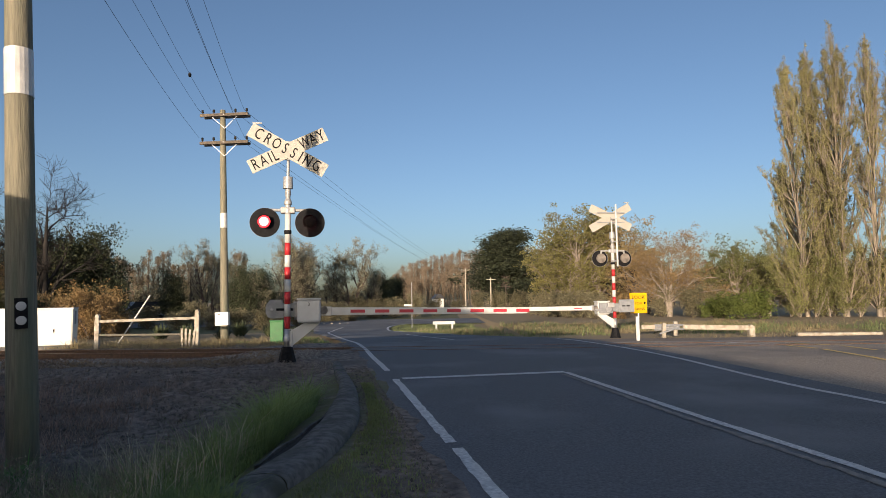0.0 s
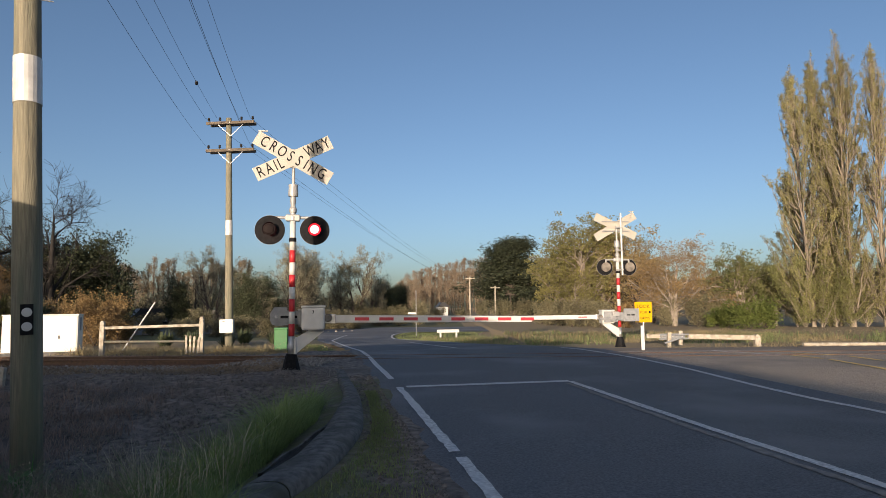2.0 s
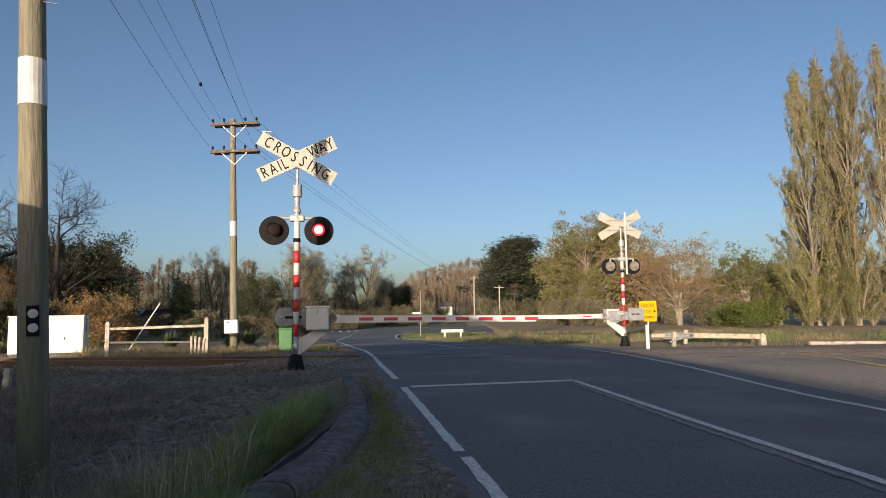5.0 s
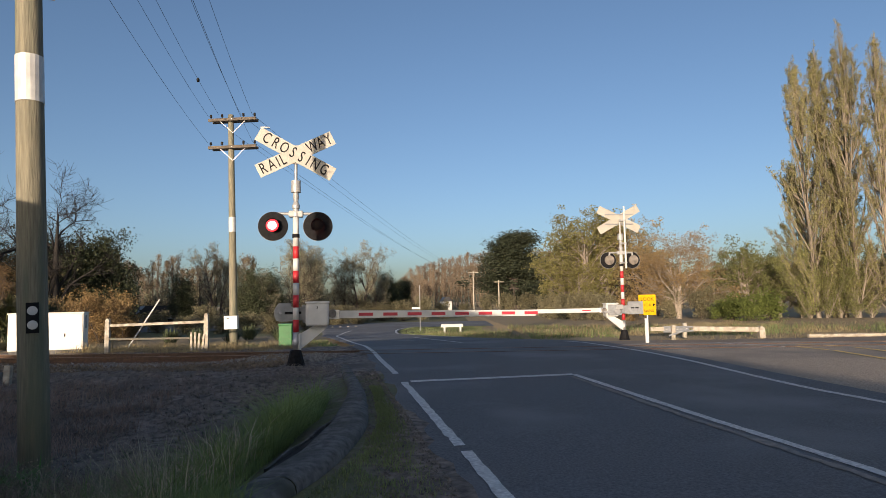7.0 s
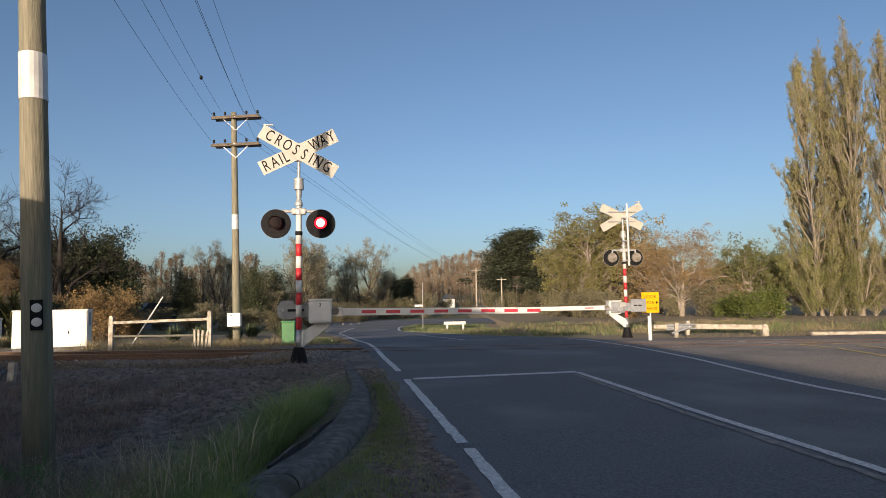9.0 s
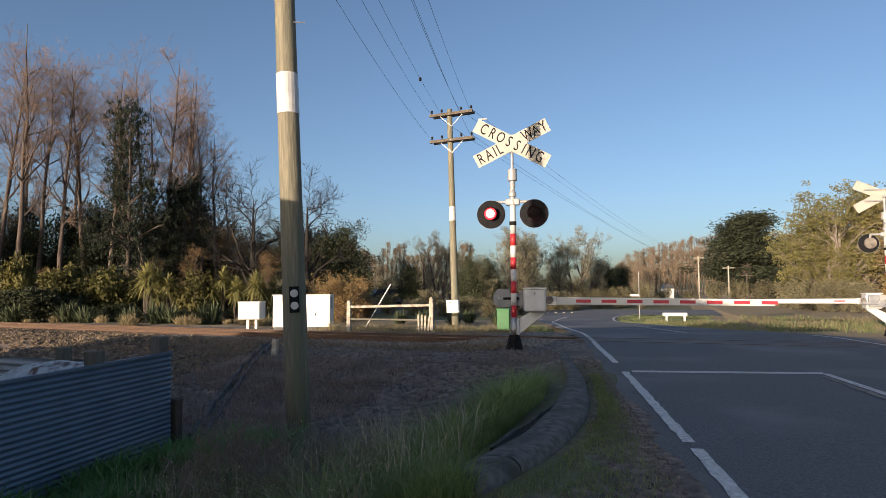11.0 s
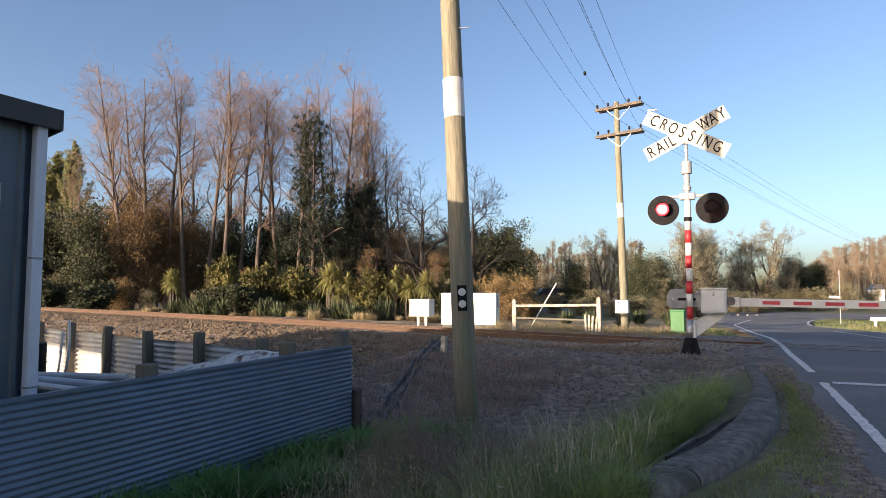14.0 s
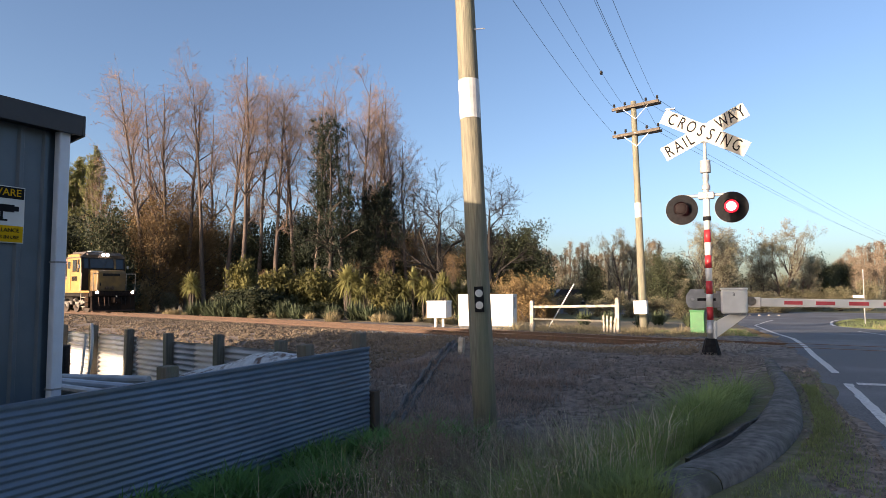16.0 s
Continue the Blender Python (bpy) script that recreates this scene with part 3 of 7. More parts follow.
def build_track():
    """Ballast bank, sleepers, two rails."""
    p = smooth_path(TRACK[::6], 0.6)
    up = np.interp(p[:, 0], [-60, -30, -12, 12.0, 20], [0.05, 0.02, 0.015, 0.010, 0.03])
    tr = thing("railway_track", "rusty single railway track on stone ballast crossing the road", "railway track", kind="structure")
    tan = np.gradient(p, axis=0)
    tan /= np.linalg.norm(tan, axis=1)[:, None]
    side = np.stack([tan[:, 1], -tan[:, 0], 0 * tan[:, 0]], 1)
    if side[len(side) // 2, 1] > 0:
        side = -side
    prof = [(-0.065, -0.15), (-0.065, -0.135), (-0.012, -0.12), (-0.012, -0.04), (-0.034, -0.03), (-0.034, -0.002), (-0.026, 0.0), (0.026, 0.0), (0.034, -0.002), (0.034, -0.03), (0.012, -0.04), (0.012, -0.12), (0.065, -0.135), (0.065, -0.15)]
    for s in (-0.535, 0.535):
        q = p + side * s
        q[:, 2] = up
        me = sweep(prof, q, True)
        ob = put("rail", me, [M["rust"], M["railtop"]], tr)
        k = len(prof)
        idx = np.zeros(len(me.polygons), "i")
        idx.reshape(-1, k)[:, 6] = 1
        me.polygons.foreach_set("material_index", idx)
    # sleepers
    me_s = put("sleeper", box(-0.11, 0.11, -1.05, 1.05, -0.12, 0.0), M["sleeper"], tr)
    first = True
    for i in range(len(p)):
        x = p[i, 0]
        if not (-48 < x < -3.6):
            continue
        z = float(up[i]) - 0.155
        m = Matrix.Translation((x, p[i, 1], z)) @ Matrix.Rotation(math.atan2(tan[i, 1], tan[i, 0]), 4, "Z")
        if first:
            me_s.matrix_basis, first = m, False
        else:
            o = new("sleeper", me_s.data)
            o.parent, o.matrix_basis = tr, m
    # ballast bank
    rng = np.random.default_rng(8)
    pb = p[(p[:, 0] < -3.3)]
    zb = up[(p[:, 0] < -3.3)]
    sb = side[(p[:, 0] < -3.3)]
    q = np.repeat(pb, 2, 0)[:-1]
    q[1::2] = (pb[1:] + pb[:-1]) / 2
    sd = np.repeat(sb, 2, 0)[:-1]
    zq = np.repeat(zb, 2)[:-1]
    zq[1::2] = (zb[1:] + zb[:-1]) / 2
    us = np.linspace(-3.1, 3.1, 40)
    drop = np.where(np.abs(us) < 1.25, -0.17, -0.17 - (np.abs(us) - 1.25) * 0.19)
    V = q[:, None, :] + sd[:, None, :] * us[None, :, None]
    V[..., 2] = zq[:, None] + drop[None] + rng.normal(0, 0.012, V.shape[:2])
    n, k = V.shape[:2]
    i = np.arange(n - 1)[:, None] * k + np.arange(k - 1)[None]
    f = np.stack([i, i + 1, i + k + 1, i + k], -1).reshape(-1, 4)
    put("ballast", mesh_np("ballast", V.reshape(-1, 3), f), M["ballast"], tr, "grey-brown crushed stone ballast")
    # loose stones
    octa = np.array([(1, 0, 0), (-1, 0, 0), (0, 1, 0), (0, -1, 0), (0, 0, 1), (0, 0, -1)], float)
    of = np.array([(0, 2, 4), (2, 1, 4), (1, 3, 4), (3, 0, 4), (2, 0, 5), (1, 2, 5), (3, 1, 5), (0, 3, 5)])
    N = 17000
    x = -3.4 - 40 * rng.random(N) ** 1.5
    u = np.where(rng.random(N) < 0.88, -0.75 - 3.0 * rng.random(N), rng.uniform(-0.4, 0.4, N))
    y = track_y(x) + u
    zt = np.interp(x, p[np.argsort(p[:, 0]), 0], up[np.argsort(p[:, 0])])
    z = zt + np.where(np.abs(u) < 1.25, -0.17, -0.17 - (np.abs(u) - 1.25) * 0.19) + 0.012
    z = np.maximum(z, ground_z(x, y) + 0.005)
    n2 = 30000
    x2 = -8.5 - 34 * rng.random(n2) ** 1.5
    y2 = track_y(x2) - 1.2 - 8.0 * rng.random(n2) ** 1.3
    ok = y2 > 6.3
    x2, y2 = x2[ok], y2[ok]
    z2 = np.maximum(ground_z(x2, y2), np.interp(x2, p[np.argsort(p[:, 0]), 0], up[np.argsort(p[:, 0])]) - 0.17 - (track_y(x2) - y2 - 1.25) * 0.19) + 0.008
    x, y, z = np.concatenate([x, x2]), np.concatenate([y, y2]), np.concatenate([z, z2])
    N = len(x)
    sc = rng.uniform(0.018, 0.045, N) * np.where(np.arange(N) < 17000, 1.35, 1.3)
    A = rng.normal(size=(N, 6, 3)) * 0.28
    V = (octa[None] + A) * sc[:, None, None] * np.array([1, 1, 0.8])
    V += np.stack([x, y, z], 1)[:, None]
    F = of[None] + (np.arange(N) * 6)[:, None, None]
    ob = put("loose_stones", mesh_np("stones", V.reshape(-1, 3), F.reshape(-1, 3)), M["ballast"], tr, "loose ballast stones")
    tagged(ob, kind="stuff")
    N = 9000
    x = -2.7 - 12 * rng.random(N) ** 1.3
    u = 0.75 + 1.9 * rng.random(N) ** 1.4
    y = track_y(x) - u
    sc = rng.uniform(0.018, 0.045, N)
    V = (octa[None] + rng.normal(size=(N, 6, 3)) * 0.28) * sc[:, None, None]
    V += np.stack([x, y, np.maximum(ground_z(x, y), np.where(x < -3.4, -0.155 - np.maximum(0, u - 1.25) * 0.19, -1)) + 0.012], 1)[:, None]
    F = of[None] + (np.arange(N) * 6)[:, None, None]
    tagged(put("gravel", mesh_np("gravel", V.reshape(-1, 3), F.reshape(-1, 3)), M["track_gravel"], tr, "grey gravel beside the rails"), kind="stuff")


build_track()


def build_kerb():
    """A rounded concrete kerb in cast lengths, bending away at its near end."""
    path = smooth_path([(-1.42, 4.0, 0), (-1.34, 4.2, 0), (-1.14, 5.1, 0), (-1.06, 6.2, 0), (-1.12, 7.2, 0), (-1.4, 8.9, 0), (-1.82, 10.8, 0), (-2.25, 12.8, 0)], 0.012)
    path[:, 0] -= 0.035
    path[:, 2] = road_z(path[:, 1]) - 0.05
    kb = thing("kerb", "rounded weathered concrete kerb beside the grass", "kerb", kind="structure")
    prof = [(0.205, -0.06)] + [(0.2 * math.copysign(abs(math.cos(a)) ** 0.72, math.cos(a)), 0.15 * math.sin(a) ** 0.6) for a in np.linspace(0.12, math.pi - 0.12, 11)] + [(-0.205, -0.06)]
    d = np.concatenate([[0], np.cumsum(np.linalg.norm(np.diff(path, axis=0), axis=1))])
    cuts = [0, 0.55, 4.7, 6.8, 8.9, d[-1]]
    for a, b in zip(cuts, cuts[1:]):
        sel = path[(d >= a + 0.001) & (d <= b - 0.001)].copy()
        if len(sel) < 3:
            continue
        me = sweep(prof, sel, True)
        for vtx in me.vertices:
            edge = float(np.interp(vtx.co.y, path[:, 1], path[:, 0])) + 0.2
            vtx.co.x = edge - (edge - vtx.co.x) * (1 - 0.5 * float(step(vtx.co.y, 6.2, 10.0)))
            low = 1 - 0.6 * float(step(vtx.co.y, 8.4, 12.4))
            along = (vtx.co.x + 1.42) * 0.37 + (vtx.co.y - 4.0) * 0.93
            buried = 1 - float(step(along, -0.03, 0.13)) if vtx.co.y < 5 else 0.0
            low *= 1 - buried
            base_z = float(road_z(vtx.co.y)) - 0.05 - 0.05 * buried
            vtx.co.z = base_z + (vtx.co.z - base_z) * low + 0.003 * math.sin(vtx.co.y * 7 + vtx.co.x * 31) * math.sin(vtx.co.y * 5 - vtx.co.x * 24) + 0.012 * math.sin(vtx.co.y * 3.1 + 0.7) * math.sin(vtx.co.x * 11 + vtx.co.y * 1.7)
        me.polygons.foreach_set("use_smooth", np.ones(len(me.polygons), bool))
        put("kerb_stone", me, M["concrete"], kb)
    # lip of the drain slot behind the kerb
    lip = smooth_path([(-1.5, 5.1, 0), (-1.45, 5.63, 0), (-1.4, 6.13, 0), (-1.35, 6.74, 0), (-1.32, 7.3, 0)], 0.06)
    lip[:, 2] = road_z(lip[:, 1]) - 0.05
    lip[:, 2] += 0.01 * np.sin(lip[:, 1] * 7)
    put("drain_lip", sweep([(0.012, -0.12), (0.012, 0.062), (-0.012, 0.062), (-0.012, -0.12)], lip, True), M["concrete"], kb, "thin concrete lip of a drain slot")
    # near-black strip on the ground: painted shade instead of an open slot
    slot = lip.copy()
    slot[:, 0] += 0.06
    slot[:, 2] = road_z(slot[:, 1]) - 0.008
    put("drain_slot_shade", sweep([(0.06, 0.0), (0.0, 0.004), (-0.04, 0.0)], slot), M["slot_shade"], kb, "dark strip coloured as the shade inside the drain slot")


build_kerb()


# ---- unseen roof on posts behind the shed, added to keep the sun off the rails ----
def build_shade_caster():
    b = thing("shelter", "unseen deep-edged roof on posts added behind the yard to cast shade", "building", pose(-16.5, -6.0, -0.5, 0, 0, -16.6), kind="structure")
    put("roof", prism([(-2.6, 2.02), (-2.6, 2.3), (-1.2, 2.92), (3.2, 2.92), (3.2, 2.02)], -2.0, 2.0), M["wall_plain"], b)
    for x in (-2.4, 3.0):
        for y in (-1.8, 1.8):
            put("post", box(x - 0.07, x + 0.07, y - 0.07, y + 0.07, 0.0, 2.03), M["post"], b)


build_shade_caster()


# ---- poles, wires ----
def power_pole(name, base, height, lean_x, r0, r1, label, arms=True, band=(), turn=0.0, arm_half=0.92):
    """A tapered leaning wooden pole with two crossarms, braces and insulators."""
    th = thing(name, label, "power pole", pose(*base, 0, lean_x, 0))
    sides = 20
    prof = [(r0 + (r1 - r0) * k / 8, height * k / 8 - (0.3 if k == 0 else 0)) for k in range(9)]
    bm = lathe(prof, sides)
    for f in bm.faces:
        f.smooth = True
    put("shaft", bm, M["pole"], th)
    for z0, z1 in band:
        r = r0 + (r1 - r0) * (z0 + z1) / 2 / height + 0.006
        bm = lathe([(r + 0.002, z0), (r, z0 + 0.01), (r - 0.001, z1 - 0.01), (r, z1)], sides)
        put("band", bm, M["band"], th, "white sheet-metal band")
    if arms:
        for za in (height - 0.22, height - 1.27):
            arm = put("crossarm", box(-arm_half, arm_half, -0.2, -0.11, za - 0.055, za + 0.055), M["sleeper"], th, "dark weathered timber crossarm", pose(0, 0, 0, 0, 0.8, turn), 0.008)
            put("rear_plank", box(-arm_half * 0.96, arm_half * 0.96, 0.1, 0.19, za - 0.05, za + 0.05), M["sleeper"], arm, "", None, 0.008)
            put("through_bolt", tube((0, -0.23, za), (0, 0.22, za), 0.014, sides=6), M["galv"], arm)
            for sx in (-1, 1):
                put("brace", tube((0, -0.1, za - 0.5), (sx * arm_half * 0.55, -0.11, za - 0.03), 0.012, sides=6), M["galv"], arm, "galvanised brace")
            for sx in (-0.92, -0.45, 0.45, 0.92):
                bm = lathe([(0.015, 0), (0.015, 0.05), (0.045, 0.06), (0.05, 0.09), (0.03, 0.11), (0.045, 0.125), (0.04, 0.16), (0.015, 0.17)], 10)
                put("insulator", bm, M["loco_dark"], arm, "brown pin insulator", pose(sx * arm_half, -0.11, za + 0.06))
    return th


NEAR_POLE = power_pole("power_pole", (-4.12, 6.3, -0.55), 9.0, -2.8, 0.142, 0.105, "tall weathered wooden power pole with a white band, leaning slightly", band=[(3.88, 4.37)], arm_half=0.85)
plate = put("reflector_plate", box(-0.055, 0.055, -0.155, -0.13, 1.52, 1.82), M["black"], NEAR_POLE, "black plate with two round reflectors", pose(0, 0, 0, 0, 0, 33))
for zc in (1.60, 1.74):
    put("reflector", lathe([(0.045, 0), (0.045, 0.008), (0.03, 0.012)], 16, "y"), M["white"], plate, "round white reflector", pose(0, -0.155, zc))
FAR_POLE = power_pole("power_pole", (-8.0, 23.2, -0.35), 8.75, -1.3, 0.15, 0.10, "weathered wooden power pole with two crossarms beside the track", band=[(4.3, 4.85)], turn=-4)
mbox = put("meter_box", box(-0.24, 0.24, -0.32, -0.14, 0.72, 1.2), M["cabinet_white"], FAR_POLE, "white box strapped to the pole", None, 0.01)
put("slot", box(-0.14, -0.04, -0.323, -0.31, 1.1, 1.13), M["black"], mbox)
for x, z in ((-0.14, 5.75), (0.14, 5.0)):
    put("step_bolt", tube((0, 0, 0), (0.0, -0.16, 0), 0.008, sides=6), M["galv"], NEAR_POLE, "", pose(x * 0.7, -0.02, z, 0, 0, -60 if x < 0 else 120))


def hang(name, a, b, sag, r, label, group="power lines"):
    """A sagging wire."""
    a, b = np.array(a, float), np.array(b, float)
    t = np.linspace(0, 1, 25)[:, None]
    p = a + (b - a) * t
    p[:, 2] -= (4 * sag * t * (1 - t))[:, 0]
    cu = bpy.data.curves.new(name, "CURVE")
    cu.dimensions, cu.bevel_depth, cu.bevel_resolution = "3D", r, 1
    sp = cu.splines.new("POLY")
    sp.points.add(len(p) - 1)
    for pt_, q in zip(sp.points, p):
        pt_.co = (*q, 1)
    cu.materials.append(M["wire"])
    return tagged(new(name, cu), label, "wire", group)


def arm_points(base, height, lean, half):
    s, c = math.sin(radians(lean)), math.cos(radians(lean))
    out = []
    for za in (height - 0.22 + 0.2, height - 1.27 + 0.2):
        for sx in (-0.92, -0.45, 0.45, 0.92):
            out.append((base[0] + sx * half * c + za * s, base[1] - 0.11, base[2] + za * c))
    return out


pa = arm_points((-4.12, 6.3, -0.55), 9.0, -2.8, 0.85)
pb_ = arm_points((-8.0, 23.2, -0.35), 8.75, -1.3, 0.92)
pc = arm_points((5.2, 140.0, -0.6), 8.2, 0, 1.0)
near_wires = {i: hang("power_line", pa[i], pb_[i], 0.25, 0.005, "thin dark overhead power line") for i in (0, 1, 2, 3, 4, 7)}
for i in (0, 2, 3, 7):
    hang("power_line", pb_[i], pc[i], 1.6, 0.0055, "thin dark overhead power line running to distant poles")
wp = np.array(pa[1]) + (np.array(pb_[1]) - np.array(pa[1])) * 0.75
wp[2] -= 4 * 0.25 * 0.75 * 0.25
put("damper", lathe([(0.01, -0.1), (0.045, -0.08), (0.05, 0.0), (0.03, 0.05), (0.01, 0.06)], 10), M["wire"], near_wires[1], "small dark damper clipped to the wire", pose(*wp, 70, 0, 20))


# ---- level crossing signal ----
def build_signal(at):
    """Flashing light mast with crossbuck, barrier machine and lowered boom; it faces -y, the boom reaches to +x."""
    s = thing("crossing_signal", "striped crossing signal mast with crossbuck, flashing lamps and lowered barrier", "crossing signal", at, "crossing signals")
    foot = put("foot", lathe([(0.2, -0.05), (0.2, 0.0), (0.17, 0.05), (0.11, 0.3), (0.095, 0.33)], 8), M["black"], s, "black cast mast foot")
    mast = thing_part("mast", s)
    bounds = [0.3, 0.67, 0.91, 1.15, 1.39, 1.63, 1.87, 2.11, 2.35, 2.93]
    for i, (a, b) in enumerate(zip(bounds, bounds[1:])):
        bm = lathe([(0.058, a), (0.058, b)], 20)
        for f in bm.faces:
            f.smooth = len(f.verts) == 4
        put("red_stripe" if i % 2 else "white_stripe", bm, M["red"] if i % 2 else (M["white"] if i else M["galv"]), mast)
    prof = [(0.05, 2.93), (0.08, 2.94), (0.08, 3.02), (0.055, 3.04), (0.055, 3.1), (0.075, 3.11), (0.075, 3.17), (0.045, 3.24), (0.06, 3.34), (0.05, 3.42), (0.095, 3.43), (0.098, 3.5), (0.09, 3.6), (0.095, 3.66), (0.03, 3.67), (0.03, 4.2)]
    put("mast_head", lathe(prof, 20), M["grey_white"], s, "grey cast junction fittings above the lamps")
    # lower clamps
    put("clamp", lathe([(0.07, 0.42), (0.075, 0.44), (0.075, 0.5), (0.07, 0.52)], 16), M["galv"], s)
    put("clamp", lathe([(0.068, 2.52), (0.072, 2.54), (0.072, 2.58), (0.068, 2.6)], 16), M["black"], s)
    # bracket and lamps
    br = put("lamp_bracket", box(-0.14, 0.14, -0.07, 0.07, 2.93, 3.06), M["grey_white"], s, "cast lamp bracket", None, 0.02)
    for sx in (-1, 1):
        put("bracket_arm", tube((sx * 0.1, 0, 3.0), (sx * 0.40, 0, 3.0), 0.03, sides=10), M["grey_white"], br)
        put("bracket_drop", tube((sx * 0.40, 0.0, 3.02), (sx * 0.43, -0.02, 2.80), 0.03, sides=10), M["grey_white"], br)
    lenses = []
    for sx in (-1, 1):
        lamp = put("lamp", lathe([(0.282, 0.0), (0.285, 0.012), (0.27, 0.02), (0.12, 0.03)], 40, "y"), M["black"], s, "round black lamp background disc", pose(sx * 0.43, -0.10, 2.74))
        put("rim", ring(0.283, 0.288, 0.012), M["grey_white"], lamp, "thin pale rim", pose(0, -0.004, 0))
        hs = lathe([(0.165, 0.0), (0.165, 0.05), (0.15, 0.10), (0.09, 0.11)], 24, "y")
        put("housing", hs, M["bogie_grey"], lamp, "grey lamp housing", pose(0, 0.16, 0))
        put("visor", visor(0.132, 0.17), M["black"], lamp, "black hood over the lens", pose(0, -0.03, 0))
        # a flat drum that turns about its upright axis: one face lit, one dark
        lens = put("lens", lathe([(0.112, -0.012), (0.12, -0.002), (0.12, 0.002), (0.112, 0.012)], 28, "y"), [M["lens_dark"], M["lens_red"]], lamp, "round lens, red when lit", pose(0, -0.155, 0))
        for p in lens.data.polygons:
            p.material_index = 1 if p.center.y < -0.003 else 0
        put("core", lathe([(0.085, 0.0), (0.07, 0.006), (0.02, 0.009)], 20, "y"), M["lens_core"], lens, "bright lamp core", pose(0, -0.0125, 0))
        put("back_lens", lathe([(0.10, 0.0), (0.085, 0.014), (0.04, 0.022)], 24, "y"), M["lens_dark"], lens, "unlit glass", pose(0, 0.0125, 0, 0, 0, 180))
        lenses.append(lens)
    # crossbuck
    cb = thing_part("crossbuck", s, pose(0, -0.07, 4.18))
    for k, (ang, ln, text, y) in enumerate(((29.0, 1.66, "CROSSING", -0.012), (-26.0, 1.62, "", 0.0))):
        bl = put("blade", prism([(-ln / 2, -0.142), (ln / 2, -0.142), (ln / 2, 0.142), (-ln / 2, 0.142)], -0.004, 0.004), M["sign_white"], cb, "white blade of the crossbuck", pose(0, y - 0.02, 0, 0, ang, 0))
        if text:
            letters(bl, text, 0.315, [-0.635, -0.44, -0.25, -0.06, 0.125, 0.275, 0.43, 0.63])
        else:
            letters(bl, "RAIL", 0.315, [-0.69, -0.51, -0.375, -0.27])
            letters(bl, "WAY", 0.315, [0.36, 0.54, 0.71])
    for z in (-0.17, 0.17):
        put("cross_bar", box(-0.5, 0.5, 0.004, 0.03, z - 0.018, z + 0.018), M["grey"], cb, "grey bar behind the blades")
    put("bracket", box(-0.68, -0.5, -0.02, 0.02, 0.52, 0.545), M["grey_white"], cb, "small grey bracket above the blade")
    put("bracket_stem", tube((-0.58, 0, 0.5), (-0.56, 0.02, 0.33), 0.012, sides=8), M["grey_white"], cb)
    # barrier machine
    mb = put("machine_box", box(0.2, 0.64, -0.28, 0.1, 0.79, 1.23), M["white"], s, "white barrier machine case", None, 0.045)
    put("lid", box(0.19, 0.65, -0.29, 0.11, 1.225, 1.262), M["white"], mb, "", None, 0.012)
    bc = put("back_cover", box(0.12, 0.6, 0.105, 0.2, 0.84, 1.2), M["grey"], mb, "grey cast cover at the back", None, 0.02)
    put("crank", tube((0.3, 0.2, 0.98), (0.3, 0.27, 0.98), 0.1, sides=16), M["galv"], bc)
    put("link", box(0.3, 0.78, 0.2, 0.25, 0.92, 1.0), M["grey"], bc, "", None, 0.01)
    put("terminal_box", box(0.1, 0.34, 0.2, 0.3, 1.04, 1.2), M["grey_white"], bc, "", None, 0.015)
    me = words("3", 0.09)
    put("figure", me, M["letter"], mb, "", pose(0.42, -0.284, 1.14))
    put("support", prism([(0.05, 0.33), (0.12, 0.36), (0.62, 0.76), (0.62, 0.8), (0.36, 0.8), (0.05, 0.62)], -0.05, 0.05), M["white"], s, "white triangular machine support")
    put("conduit", tube((0.09, -0.07, 0.33), (0.09, -0.07, 0.66), 0.018, sides=8), M["white"], s)
    cw = put("counterweight", prism([(-0.42, 0.98), (-0.38, 0.9), (-0.3, 0.87), (0.2, 0.9), (0.2, 1.16), (-0.1, 1.17), (-0.1, 1.24), (-0.34, 1.24), (-0.42, 1.12)], 0.09, 0.2), M["grey"], s, "grey counterweight plates behind the mast", None, 0.01)
    put("bolt", lathe([(0.03, 0), (0.03, 0.02), (0.015, 0.03)], 10, "y"), M["galv"], cw, "", pose(-0.3, 0.085, 1.05))
    put("slot", box(-0.22, 0.1, 0.082, 0.095, 1.02, 1.07), M["black"], cw)
    put("hub", lathe([(0.07, -0.14), (0.08, -0.1), (0.08, 0.1), (0.07, 0.14)], 16, "y"), M["bogie_grey"], s, "pivot hub", pose(0.70, 0.0, 1.02))
    # boom
    bo = thing_part("boom", s, pose(0.75, 0.02, 1.02))
    put("beam", prism([(0, -0.075), (4.12, -0.065), (4.12, 0.06), (0, 0.075)], -0.025, 0.025), M["white"], bo, "white aluminium boom", None, 0.006)
    for k in range(8):
        x0 = 0.47 + 0.487 * k
        put("red_stripe", box(x0, x0 + 0.285, -0.0285, -0.02, -0.033, 0.03), M["stripe_red"], bo)
    put("rear_stripe", box(0.42, 0.72, 0.022, 0.0285, -0.02, 0.018), M["stripe_red"], bo, "short red stripe")
    put("boom_clamp", box(-0.12, 0.1, -0.06, 0.06, -0.09, 0.09), M["galv"], bo, "", None, 0.01)
    return s, lenses


def thing_part(name, parent, at=None):
    ob = new(name)
    ob.parent, ob.empty_display_size = parent, 0.05
    if at is not None:
        ob.matrix_basis = at
    return ob


